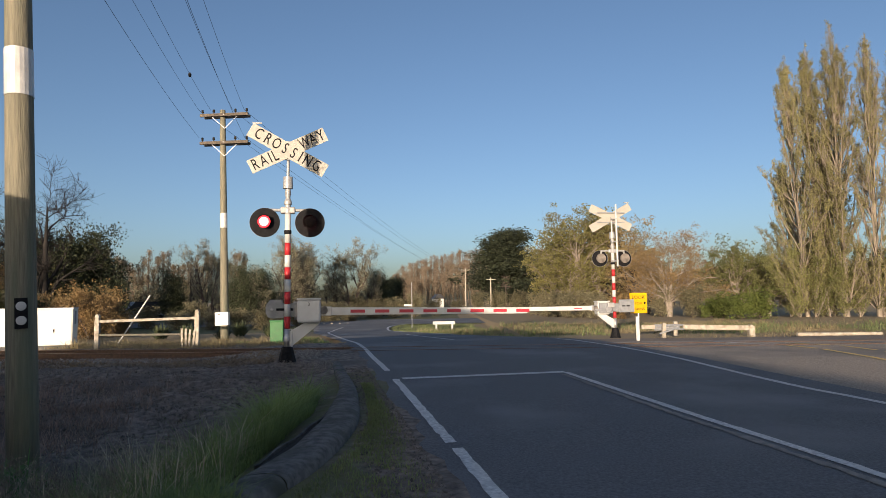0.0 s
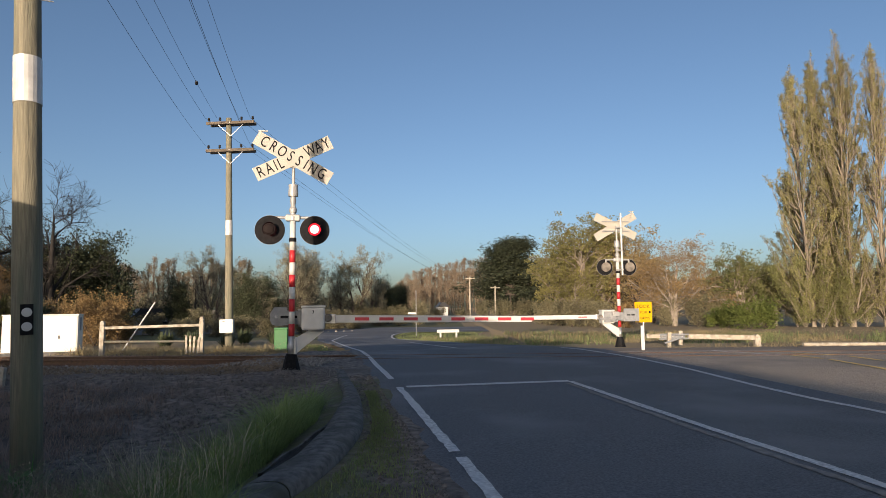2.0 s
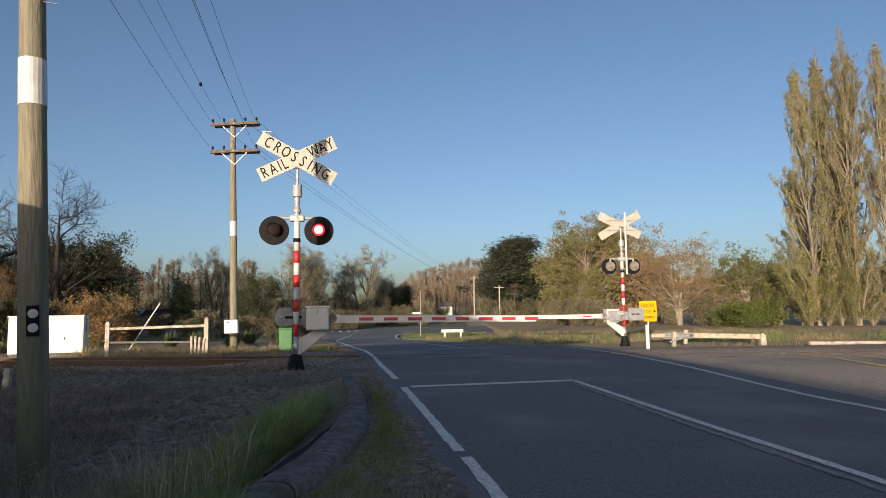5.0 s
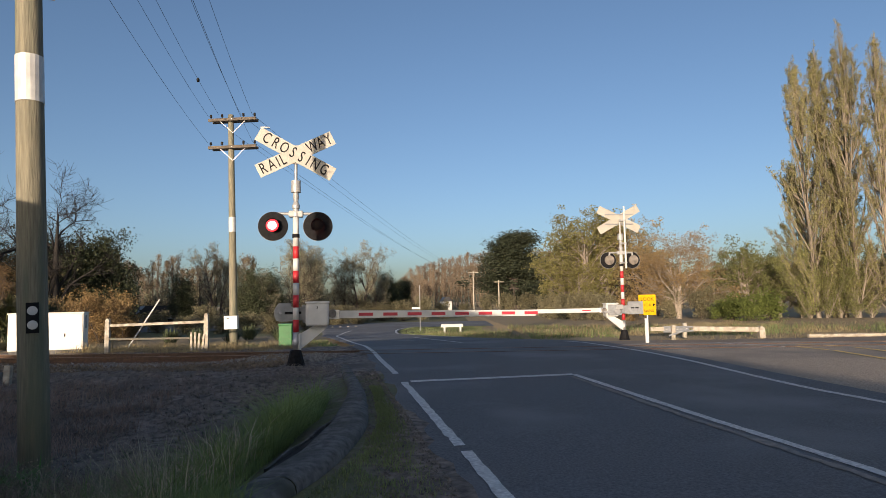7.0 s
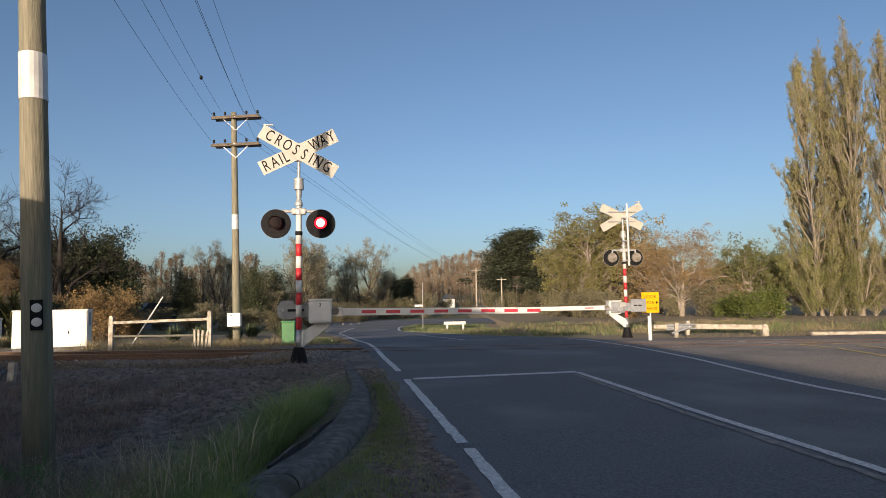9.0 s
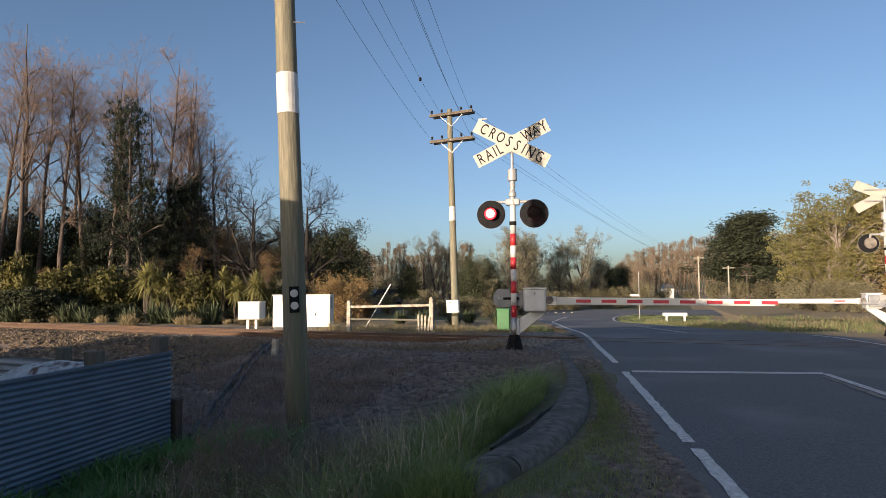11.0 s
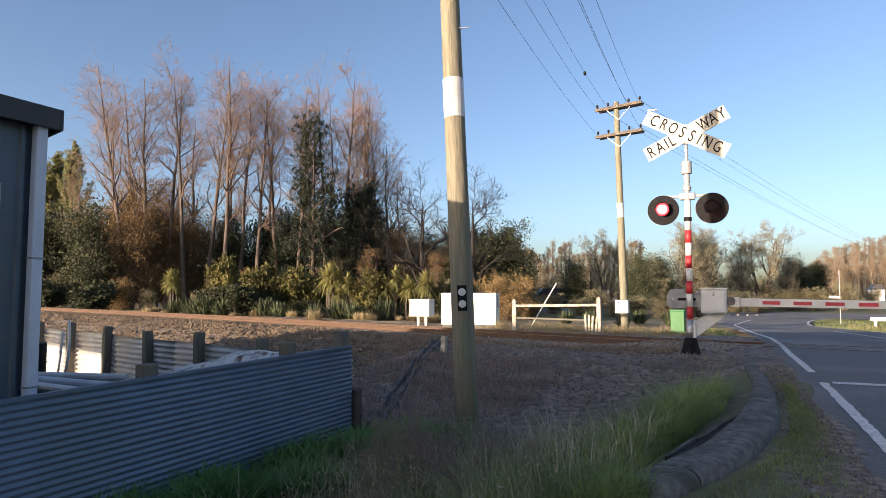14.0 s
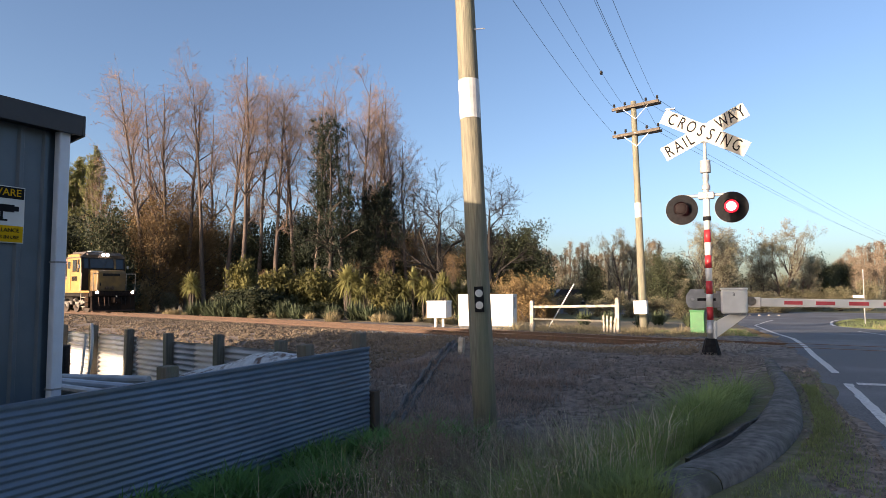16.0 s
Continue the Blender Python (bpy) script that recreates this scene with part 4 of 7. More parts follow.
def ring(r0, r1, depth, sides=40):
    bm = bmesh.new()
    vs = [[bm.verts.new((r * math.cos(2 * math.pi * i / sides), y, r * math.sin(2 * math.pi * i / sides))) for i in range(sides)] for r, y in ((r0, 0), (r1, 0), (r1, depth), (r0, depth))]
    for a in range(4):
        for i in range(sides):
            j = (i + 1) % sides
            bm.faces.new((vs[a][i], vs[a][j], vs[(a + 1) % 4][j], vs[(a + 1) % 4][i]))
    return bm


def visor(r, length, sides=24):
    """A half-round hood, longer at the top."""
    bm = bmesh.new()
    rows = []
    for i in range(sides + 1):
        a = radians(-35) + radians(250) * i / sides
        ln = length * (0.35 + 0.65 * max(0, math.sin(a)))
        rows.append([bm.verts.new((q * math.cos(a), y, q * math.sin(a))) for q, y in ((r, 0), (r, -ln), (r + 0.006, -ln), (r + 0.006, 0))])
    for a, b in zip(rows, rows[1:]):
        for k in range(4):
            bm.faces.new((a[k], b[k], b[(k + 1) % 4], a[(k + 1) % 4]))
    bm.faces.new(rows[0]), bm.faces.new(rows[-1][::-1])
    return bm


def letters(blade, text, size, xs):
    for ch, x in zip(text, xs):
        me = words(ch, size)
        put("letter", me, M["letter"], blade, "", Matrix.Translation((x, -0.0065, -0.0)) @ Matrix.Diagonal((0.68, 1, 1, 1)))


SIGNAL, LENSES = build_signal(pose(-3.05, 12.36, 0.0, 0, 0, 10))
bpy.context.view_layer.update()
FAR_SIGNAL = copy_thing(SIGNAL, pose(5.94, 22.0, -0.19, 0, 0, 186))
for part_ in SIGNAL.children:
    if part_.name.startswith("boom"):
        part_.matrix_basis = pose(0.75, 0.02, 1.0, 0, 0.7, 0)
put("riser_pipe", tube((-0.13, 0.1, 2.45), (-0.13, 0.1, 4.62), 0.032, sides=12), M["white"], FAR_SIGNAL, "white pipe strapped beside the mast")
for z in (2.62, 3.3, 4.1):
    put("strap", box(-0.17, 0.06, 0.03, 0.14, z, z + 0.04), M["galv"], FAR_SIGNAL)
back_plate = put("back_plate", box(-0.62, -0.08, 0.2, 0.235, 0.86, 1.3), M["grey"], FAR_SIGNAL, "large grey plate with slots", None, 0.008)
for x in (-0.4, -0.24):
    put("slot", box(x - 0.06, x + 0.06, 0.234, 0.238, 1.06, 1.1), M["black"], back_plate)
FAR_SIGNAL["label"] = "striped crossing signal mast seen from behind, its barrier lowered"


def build_look_sign():
    s = thing("warning_sign", "yellow warning sign reading look for trains on a post", "road sign", pose(7.08, 23.0, -0.3))
    put("post", tube((0, 0.03, -0.2), (0, 0.03, 1.58), 0.03, sides=10), M["galv"], s)
    pl = put("plate", box(-0.31, 0.31, -0.012, 0.0, 0.90, 1.64), M["sign_yellow"], s, "yellow sign plate", None, 0.004)
    for text, z, size in (("LOOK", 1.47, 0.17), ("FOR", 1.26, 0.14), ("TRAINS", 1.05, 0.135)):
        put("lettering", words(text, size), M["letter"], pl, "", pose(0, -0.015, z))
    for sx in (-1, 1):
        put("arrow", prism([(sx * 0.29, 1.27), (sx * 0.2, 1.33), (sx * 0.2, 1.21)][::sx], -0.016, -0.012), M["letter"], pl)


build_look_sign()


# ---- trackside things ----
def cabinet(name, label, at, w, d, h, legs=False, door_side=True):
    c = thing(name, label, "equipment cabinet", at, "trackside cabinets")
    z0 = 0.28 if legs else 0.06
    if legs:
        for sx in (-0.2, 0.2):
            put("leg", box(sx * w - 0.04, sx * w + 0.04, -0.04, 0.04, -0.1, z0), M["cabinet_white"], c)
    else:
        put("plinth", box(-w / 2 + 0.02, w / 2 - 0.02, -d / 2 + 0.02, d / 2 - 0.02, -0.12, z0), M["concrete"], c, "concrete plinth")
    body = put("body", box(-w / 2, w / 2, -d / 2, d / 2, z0, h - 0.04), M["cabinet_white"], c, "", None, 0.012)
    put("roof", box(-w / 2 - 0.02, w / 2 + 0.02, -d / 2 - 0.02, d / 2 + 0.02, h - 0.038, h), M["cabinet_white"], c, "", None, 0.01)
    if door_side:
        for a, b in ((-w / 2 + 0.03, -0.012), (0.012, w / 2 - 0.03)):
            put("door", box(a, b, -d / 2 - 0.014, -d / 2 + 0.002, z0 + 0.03, h - 0.07), M["cabinet_white"], c, "", None, 0.004)
        put("handle", box(w * 0.25 - 0.012, w * 0.25 + 0.012, -d / 2 - 0.03, -d / 2 - 0.012, z0 + 0.38, z0 + 0.48), M["black"], c, "dark door handle")
        put("notice", box(w / 2 + 0.001, w / 2 + 0.006, -0.12, 0.1, h - 0.5, h - 0.1), M["grey"], c, "grey notice plate")
    return c


cabinet("relay_cabinet", "large white steel relay cabinet beside the track", pose(-12.15, 19.0, -0.06, 0, 0, 20), 1.95, 0.75, 1.17)
cabinet("relay_cabinet", "small white steel cabinet on a short leg beside the track", pose(-14.6, 19.4, -0.06, 0, 0, 22), 0.75, 0.9, 0.92, True, False)


def cattle_fence(at):
    """A weathered white timber rail between two posts, with a broken brace."""
    f = thing("timber_rail_fence", "flaking white timber rail fence with a broken lower rail", "fence", at)
    for x, h in ((-1.42, 0.98), (1.42, 1.08)):
        put("post", prism([(x - 0.065, -0.2), (x + 0.065, -0.2), (x + 0.065, h - 0.16), (x + 0.045, h - 0.12), (x + 0.07, h - 0.09), (x + 0.035, h), (x - 0.035, h), (x - 0.07, h - 0.09), (x - 0.045, h - 0.12), (x - 0.065, h - 0.16)], -0.065, 0.065), M["old_white_wood"], f, "", None, 0.012)
    for z, t, ln in ((0.8, 0.04, 1.42), (0.36, 0.03, 1.36)):
        put("rail", box(-ln, ln, -0.04, 0.04, z - t, z + t), M["old_white_wood"] if z > 0.5 else M["post"], f, "", pose(0, 0, 0, 0, -1.2 if z > 0.5 else 0.5, 0), 0.01)
    for x in (1.02, 1.12, 1.22, 1.33):
        put("picket", box(x - 0.03, x + 0.03, -0.1, -0.07, -0.05, 0.25 + x * 0.25), M["old_white_wood"], f, "", pose(0, 0, 0, 0, (x - 1.1) * 22, 0), 0.006)
    return f


cattle_fence(pose(-8.8, 18.85, -0.08, 0, 0, 6))


def marker_pole():
    p = thing("leaning_marker", "thin white marker pole leaning over the fence", "marker pole", pose(-10.2, 19.8, -0.1, 0, 33, 0))
    put("rod", tube((0, 0, 0), (0, 0, 1.85), 0.022, sides=8), M["white"], p)


marker_pole()


def green_bin():
    b = thing("green_cabinet", "small bright green roadside service cabinet", "service cabinet", pose(-5.75, 21.9, -0.3, 0, 0, 8))
    put("body", box(-0.22, 0.22, -0.2, 0.2, -0.05, 0.82), M["green"], b, "", None, 0.02)
    put("lid", box(-0.24, 0.24, -0.22, 0.22, 0.81, 0.87), M["green"], b, "", None, 0.015)


green_bin()


def white_rail_right():
    f = thing("cattle_stop_rail", "low flaking white timber rail with grey steel linkage", "fence", pose(8.0, 21.0, -0.12, 0, 0, 0))
    W = M["old_white_wood"]
    put("rail", box(-0.12, 2.1, -0.06, 0.06, 0.22, 0.38), W, f, "", pose(0, 0, 0, 0, 1.6, 0), 0.014)
    put("rail", box(-1.5, -1.06, -0.05, 0.05, 0.23, 0.36), W, f, "", pose(0, 0, 0, 0, 1.0, 4), 0.014)
    put("post", prism([(2.06, -0.1), (2.26, -0.1), (2.24, 0.3), (2.12, 0.36), (2.06, 0.3)], -0.1, 0.1), W, f, "", None, 0.014)
    for x, y, z0, z1 in ((-0.79, -0.16, -0.1, 0.4), (-0.34, 0.05, 0.0, 0.47)):
        put("post", box(x - 0.06, x + 0.06, y - 0.06, y + 0.06, z0, z1), W, f, "", pose(0, 0, 0, 0, 3, 0), 0.014)
    for x0, x1, y, z0, z1 in ((-1.05, -0.1, -0.07, 0.33, 0.37), (-1.05, -0.1, -0.09, 0.22, 0.24), (-0.95, -0.3, -0.24, 0.1, 0.3)):
        put("linkage", tube((x0, y, z0), (x1, y, z1), 0.03, sides=8), M["grey"], f, "grey steel linkage rod")
    put("plate", box(-1.06, -0.2, -0.035, -0.015, 0.2, 0.4), M["grey"], f, "grey steel splice plate", None, 0.006)
    for x in (-0.95, -0.6, -0.28):
        put("bolt", lathe([(0.035, 0), (0.035, 0.02), (0.015, 0.03)], 8, "y"), M["galv"], f, "", pose(x, -0.036, 0.3))


white_rail_right()


def marker_post(at, h=0.75):
    p = thing("marker_post", "slim white roadside marker post", "marker post", at)
    put("post", box(-0.048, 0.048, -0.02, 0.02, -0.15, h), M["white"], p, "", None, 0.008)


marker_post(pose(5.62, 18.4, -0.12))


def lying_log(x, y, ln, turn):
    g = thing("lying_beam", "pale weathered timber beam lying on the verge", "timber beam", pose(x, y, float(ground_z(x, y)), 0, 0, turn))
    put("beam", tube((-ln / 2, 0, 0.07), (ln / 2, 0, 0.07), 0.06, 0.05, 10), M["old_white_wood"], g)


lying_log(12.2, 19.6, 2.6, -1)
lying_log(15.0, 19.45, 2.4, 2)


def bench_rail():
    p = thing("white_barrier", "low white roadside barrier rail on two legs", "barrier", pose(0.0, 37.5, -0.55, 0, 0, 8))
    put("rail", box(-0.65, 0.65, -0.06, 0.06, 0.28, 0.46), M["white"], p, "", None, 0.01)
    for x in (-0.45, 0.5):
        put("leg", box(x - 0.05, x + 0.05, -0.05, 0.05, -0.1, 0.3), M["white"], p)


bench_rail()


def street_sign():
    p = thing("street_sign", "thin pale pole with a small white blade sign", "street sign", pose(-2.0, 40.0, -0.6))
    put("pole", tube((0, 0, -0.1), (0, 0, 2.9), 0.025, sides=8), M["galv"], p)
    put("blade", box(-0.5, 0.0, -0.015, 0.015, 1.4, 1.52), M["white"], p)


street_sign()



def marker_stones():
    for k in range(5):
        x, y = -9.0 + 0.52 * k, 47.0 + 0.5 * k
        t = thing("marker_stone", "pale rounded stone at the edge of the far road", "stone", pose(x - 0.5, y, float(ground_z(x - 0.5, y)), 0, 0, 40 * k), "edge stones")
        bm = bmesh.new()
        bmesh.ops.create_icosphere(bm, subdivisions=2, radius=0.085)
        for v in bm.verts:
            v.co = Vector((v.co.x * 1.2, v.co.y, v.co.z * 0.8 + 0.1)) * (1 + 0.12 * math.sin(9 * v.co.x + k) * math.cos(7 * v.co.y))
        put("stone", bm, M["old_white_wood"], t)


marker_stones()


# ---- the yard: fences and shed ----
def corrugated(x0, x1, z0, z1, pitch=0.076, depth=0.018, steps=6, thick=0.004):
    """A sheet in the xz plane with level corrugations, with some thickness."""
    n = int((z1 - z0) / pitch * steps)
    z = np.linspace(z0, z1, n + 1)
    y = depth / 2 * np.sin((z - z0) / pitch * 2 * math.pi)
    v = []
    for yy in (0.0, thick):
        for x in (x0, x1):
            v.append(np.stack([np.full_like(z, x), y + yy, z], 1))
    v = np.concatenate(v)
    m = n + 1
    i = np.arange(n)
    f = np.concatenate([np.stack([i, i + m, i + m + 1, i + 1], 1), np.stack([i + 2 * m, i + 2 * m + 1, i + 3 * m + 1, i + 3 * m], 1), np.stack([i, i + 1, i + 2 * m + 1, i + 2 * m], 1), np.stack([i + m, i + 3 * m, i + 3 * m + 1, i + m + 1], 1)])
    return mesh_np("sheet", v, f, True)


def yard_fence():
    f = thing("corrugated_fence", "dark blue-grey corrugated steel fence with level ribs", "fence", pose(-4.85, 5.1, -0.5, 0, -1.27, 95.2))
    # local x runs back along -y of the yard
    L = 5.4
    put("sheet", corrugated(-L, 0.0, -0.1, 1.10, 0.048, 0.013), M["fence_blue"], f)
    put("capping", box(-L, 0.0, -0.018, 0.024, 1.095, 1.115), M["fence_blue"], f, "folded top edge")
    for x, h in ((-0.07, 1.27), (-0.9, 1.22), (-2.42, 1.2), (-3.9, 1.18)):
        put("post", box(x - 0.06, x + 0.06, 0.025, 0.145, -0.3, h), M["post"], f, "grey timber post", None, 0.01)
    put("stub_post", box(0.06, 0.16, -0.02, 0.08, -0.3, 0.62), M["bark_dark"], f, "short dark timber post", None, 0.01)
    g = thing("corrugated_fence", "old pale zinc corrugated fence with timber posts beside the track", "fence", pose(-4.95, 5.2, -0.45, 0, 0, 176.5))
    for k in range(6):
        put("sheet", corrugated(k * 1.9, k * 1.9 + 1.92, 0.0, 0.92, 0.082, 0.046), M["fence_old"], g, "", pose(0, 0.003 * (k % 2), -0.01 * (k % 3)))
    for k in range(1, 8):
        x = 0.11 + 1.44 * k
        put("post", box(-0.06, 0.06, 0.03, 0.15, -0.2, 1.03 + 0.02 * ((k * 7) % 3)), M["post"], g, "grey timber post", pose(x, 0, 0, 0, ((k * 5) % 4 - 1.5) * 1.5, 0), 0.01)


yard_fence()


def shed():
    """A long shed: ribbed wall with a level eave beside the road, the roof falling away from it."""
    s = thing("shed", "slate-blue ribbed steel shed with a dark fascia and pale downpipe", "shed", pose(-5.988, 2.381, -0.55, 0, 0, 10))
    L, W, top, fall = 23.0, 6.1, 3.25, 0.2
    prof, y = [], 0.0
    while y < L - 0.1:
        for dy, d in ((0.0, 0.0), (0.14, 0.0), (0.155, 0.025), (0.185, 0.025), (0.2, 0.0)):
            prof.append((y + dy, d))
        y += 0.2
    n = len(prof)
    v = np.array([(d, -yy, 0.0) for yy, d in prof] + [(d, -yy, top) for yy, d in prof])
    i = np.arange(n - 1)
    put("cladding", mesh_np("cladding", v, np.stack([i, i + n, i + n + 1, i + 1], 1)), M["shed"], s)
    ends = [(-W, 0.0), (-0.02, 0.0), (-0.02, top), (-W, top - fall * W)]
    put("wall", prism(ends, -0.12, -0.02), M["shed"], s, "end wall")
    put("wall", prism(ends, -L, -L + 0.1), M["shed"], s, "end wall")
    put("inner_wall", box(-0.12, -0.02, -L + 0.11, -0.125, 0.0, top - 0.05), M["shed"], s)
    put("back_wall", box(-W, -W + 0.1, -L + 0.11, -0.125, 0.0, top - fall * W - 0.05), M["shed"], s)
    put("roof", prism([(0.14, top), (0.14, top + 0.05), (-W - 0.1, top + 0.05 - fall * W), (-W - 0.1, top - fall * W)], 0.03, -L - 0.1), M["fascia"], s, "dark roof sheet")
    put("fascia", box(0.142, 0.165, -L - 0.1, 0.05, top - 0.11, top + 0.07), M["fascia"], s, "charcoal eave fascia", None, 0.004)
    put("soffit", box(0.03, 0.14, -L, 0.03, top - 0.1, top - 0.085), M["fascia"], s)
    put("end_fascia", prism([(0.165, top - 0.11), (0.165, top + 0.07), (-W - 0.1, top + 0.07 - fall * W), (-W - 0.1, top - 0.11 - fall * W)], 0.052, 0.075), M["fascia"], s)
    put("corner_flashing", box(-0.05, 0.03, -0.035, 0.004, 0.0, top - 0.1), M["shed"], s, "folded corner flashing", None, 0.004)
    dp = put("downpipe", box(0.035, 0.115, -0.115, -0.02, 0.1, top - 0.09), M["downpipe"], s, "pale square downpipe", None, 0.012)
    for z in (0.95, 2.02):
        put("joint", box(0.03, 0.119, -0.12, -0.016, z, z + 0.015), M["grey"], dp)
    for z in (0.42, 0.62):
        put("cable", tube((0.15, 0.0, z), (0.13, -6.0, z + 0.05), 0.004, sides=5), M["wire"], s, "thin cable along the wall")
    # camera notice
    pl = put("notice", box(0.028, 0.036, -0.72, -0.34, 2.17, 2.63), M["white"], s, "black and yellow surveillance notice")
    put("header", box(0.0365, 0.039, -0.713, -0.347, 2.53, 2.623), M["letter"], pl)
    put("footer", box(0.0365, 0.039, -0.713, -0.347, 2.177, 2.31), M["sign_yellow"], pl)
    for text, z, size, mt in (("BEWARE", 2.577, 0.082, M["sign_yellow"]), ("SURVEILLANCE", 2.272, 0.045, M["letter"]), ("CAMERAS IN USE", 2.215, 0.04, M["letter"])):
        put("lettering", words(text, size), mt, pl, "", pose(0.0415, -0.53, z, 0, 0, 90))
    cm = box(0.0365, 0.039, -0.57, -0.42, 2.42, 2.48)
    box(0.0365, 0.039, -0.42, -0.385, 2.43, 2.47, cm)
    box(0.0365, 0.039, -0.525, -0.505, 2.36, 2.42, cm)
    box(0.0365, 0.039, -0.57, -0.47, 2.345, 2.36, cm)
    put("pictogram", cm, M["letter"], pl, "black camera pictogram")


shed()


def yard_clutter():
    # weathered sheet over a stack
    t = thing("covered_stack", "low timber stack under a weathered pale sheet", "covered stack", pose(-6.05, 4.45, -0.46, 0, -5, 38))
    put("stack", box(-0.68, 0.75, -0.42, 0.42, 0.0, 0.82), M["post"], t, "", None, 0.02)
    g = 18
    xs, ys = np.linspace(-0.78, 0.95, g * 2), np.linspace(-0.6, 0.6, g)
    X, Y = np.meshgrid(xs, ys, indexing="ij")
    Z = 0.84 + 0.13 * np.exp(-((X - 0.2) / 0.42) ** 2) * (1 - 0.5 * np.abs(Y)) - 0.3 * np.maximum(0, np.abs(Y) - 0.42) - 0.25 * np.maximum(0, -0.6 - X) + 0.006 * np.sin(X * 17 + Y * 9) + 0.006 * np.sin(Y * 31)
    v = np.stack([X, Y, Z], -1).reshape(-1, 3)
    i = np.arange(2 * g - 1)[:, None] * g + np.arange(g - 1)[None]
    f = np.stack([i, i + g, i + g + 1, i + 1], -1).reshape(-1, 4)
    sh = put("sheet", mesh_np("sheet", v, f, True), M["tarp"], t, "weathered pale covering sheet")
    mod = sh.modifiers.new("thick", "SOLIDIFY")
    mod.thickness = 0.02
    for k, (x, y, ln, tz, mt) in enumerate(((-8.2, 3.6, 2.6, 12, "downpipe"), (-8.0, 3.3, 2.4, 6, "galv"), (-8.6, 3.9, 1.6, 25, "fence_old"))):
        p = thing("steel_tube", "grey steel tube lying in the yard", "tube", pose(x, y, 0.1, 0, 0, tz), "yard tubes")
        put("tube", tube((-ln / 2, 0, 0), (ln / 2, 0, 0), 0.06, sides=12), M[mt], p)
        put("trestle", box(-0.1, 0.1, -0.3, 0.3, -0.65, -0.06), M["post"], p)
    b = thing("oil_drum", "black drum standing in the yard", "drum", pose(-10.75, 4.2, -0.5))
    put("shell", lathe([(0.3, 0), (0.3, 0.3), (0.31, 0.31), (0.3, 0.32), (0.3, 0.6), (0.31, 0.61), (0.3, 0.62), (0.3, 0.9)], 24), M["black"], b)
    for k, (x, top, bend) in enumerate(((-11.0, 1.0, 0.1), (-10.8, 1.2, 0.32))):
        w = thing("plastic_pipe", "bent white plastic pipe standing by the fence", "pipe", pose(x, 4.75, -0.48), "white pipes")
        cu = bpy.data.curves.new("pipe", "CURVE")
        cu.dimensions, cu.bevel_depth, cu.bevel_resolution = "3D", 0.022, 3
        sp = cu.splines.new("POLY")
        pts = [(bend * math.sin(3 * u) * 0.4, 0.1 * u, u * top) for u in np.linspace(0, 1, 12)]
        sp.points.add(len(pts) - 1)
        for q, c in zip(sp.points, pts):
            q.co = (*c, 1)
        cu.materials.append(M["white"])
        o = new("pipe", cu)
        o.parent = w
    d = thing("drain_channel", "old concrete channel running down the bank", "drain", pose(0, 0, 0))
    p = smooth_path([(-8.9, 12.6, 0), (-8.2, 11.2, 0), (-7.5, 9.8, 0), (-6.7, 8.3, 0), (-5.9, 6.9, 0), (-5.4, 6.1, 0)], 0.15)
    p[:, 2] = ground_z(p[:, 0], p[:, 1]) + 0.02
    put("channel", sweep([(0.1, -0.1), (0.1, 0.05), (0.06, 0.05), (0.045, -0.02), (-0.045, -0.02), (-0.06, 0.05), (-0.1, 0.05), (-0.1, -0.1)], p, True), M["concrete"], d)
    w = thing("marker_stub", "short white stub post on the bank", "marker post", pose(-7.75, 11.0, float(ground_z(-7.75, 11.0))))
    put("stub", box(-0.06, 0.06, -0.04, 0.04, -0.1, 0.36), M["old_white_wood"], w, "", pose(0, 0, 0, 0, 4, 0), 0.01)


yard_clutter()


# ---- plants ----
def unit(v):
    return v / np.maximum(np.linalg.norm(v, axis=-1, keepdims=True), 1e-9)


def tubes_mesh(groups):
    """One mesh from groups of (lines (n, s, 3), radii (n, s), sides)."""
    V, F, base = [], [], 0
    for P, R, k in groups:
        n, s = P.shape[:2]
        T = unit(np.gradient(P, axis=1))
        ref = np.where(np.abs(T[..., 2:]) > 0.9, np.array([1.0, 0, 0]), np.array([0, 0, 1.0]))
        A = unit(np.cross(T, ref))
        B = np.cross(T, A)
        a = 2 * math.pi * np.arange(k) / k
        ring_ = P[:, :, None] + R[:, :, None, None] * (A[:, :, None] * np.cos(a)[:, None] + B[:, :, None] * np.sin(a)[:, None])
        V.append(ring_.reshape(-1, 3))
        i0 = base + (np.arange(n)[:, None, None] * s + np.arange(s - 1)[None, :, None]) * k
        j, j2 = np.arange(k), (np.arange(k) + 1) % k
        F.append(np.stack([i0 + j, i0 + j2, i0 + k + j2, i0 + k + j], -1).reshape(-1, 4))
        base += n * s * k
    return mesh_np("wood", np.concatenate(V), np.concatenate(F), True)


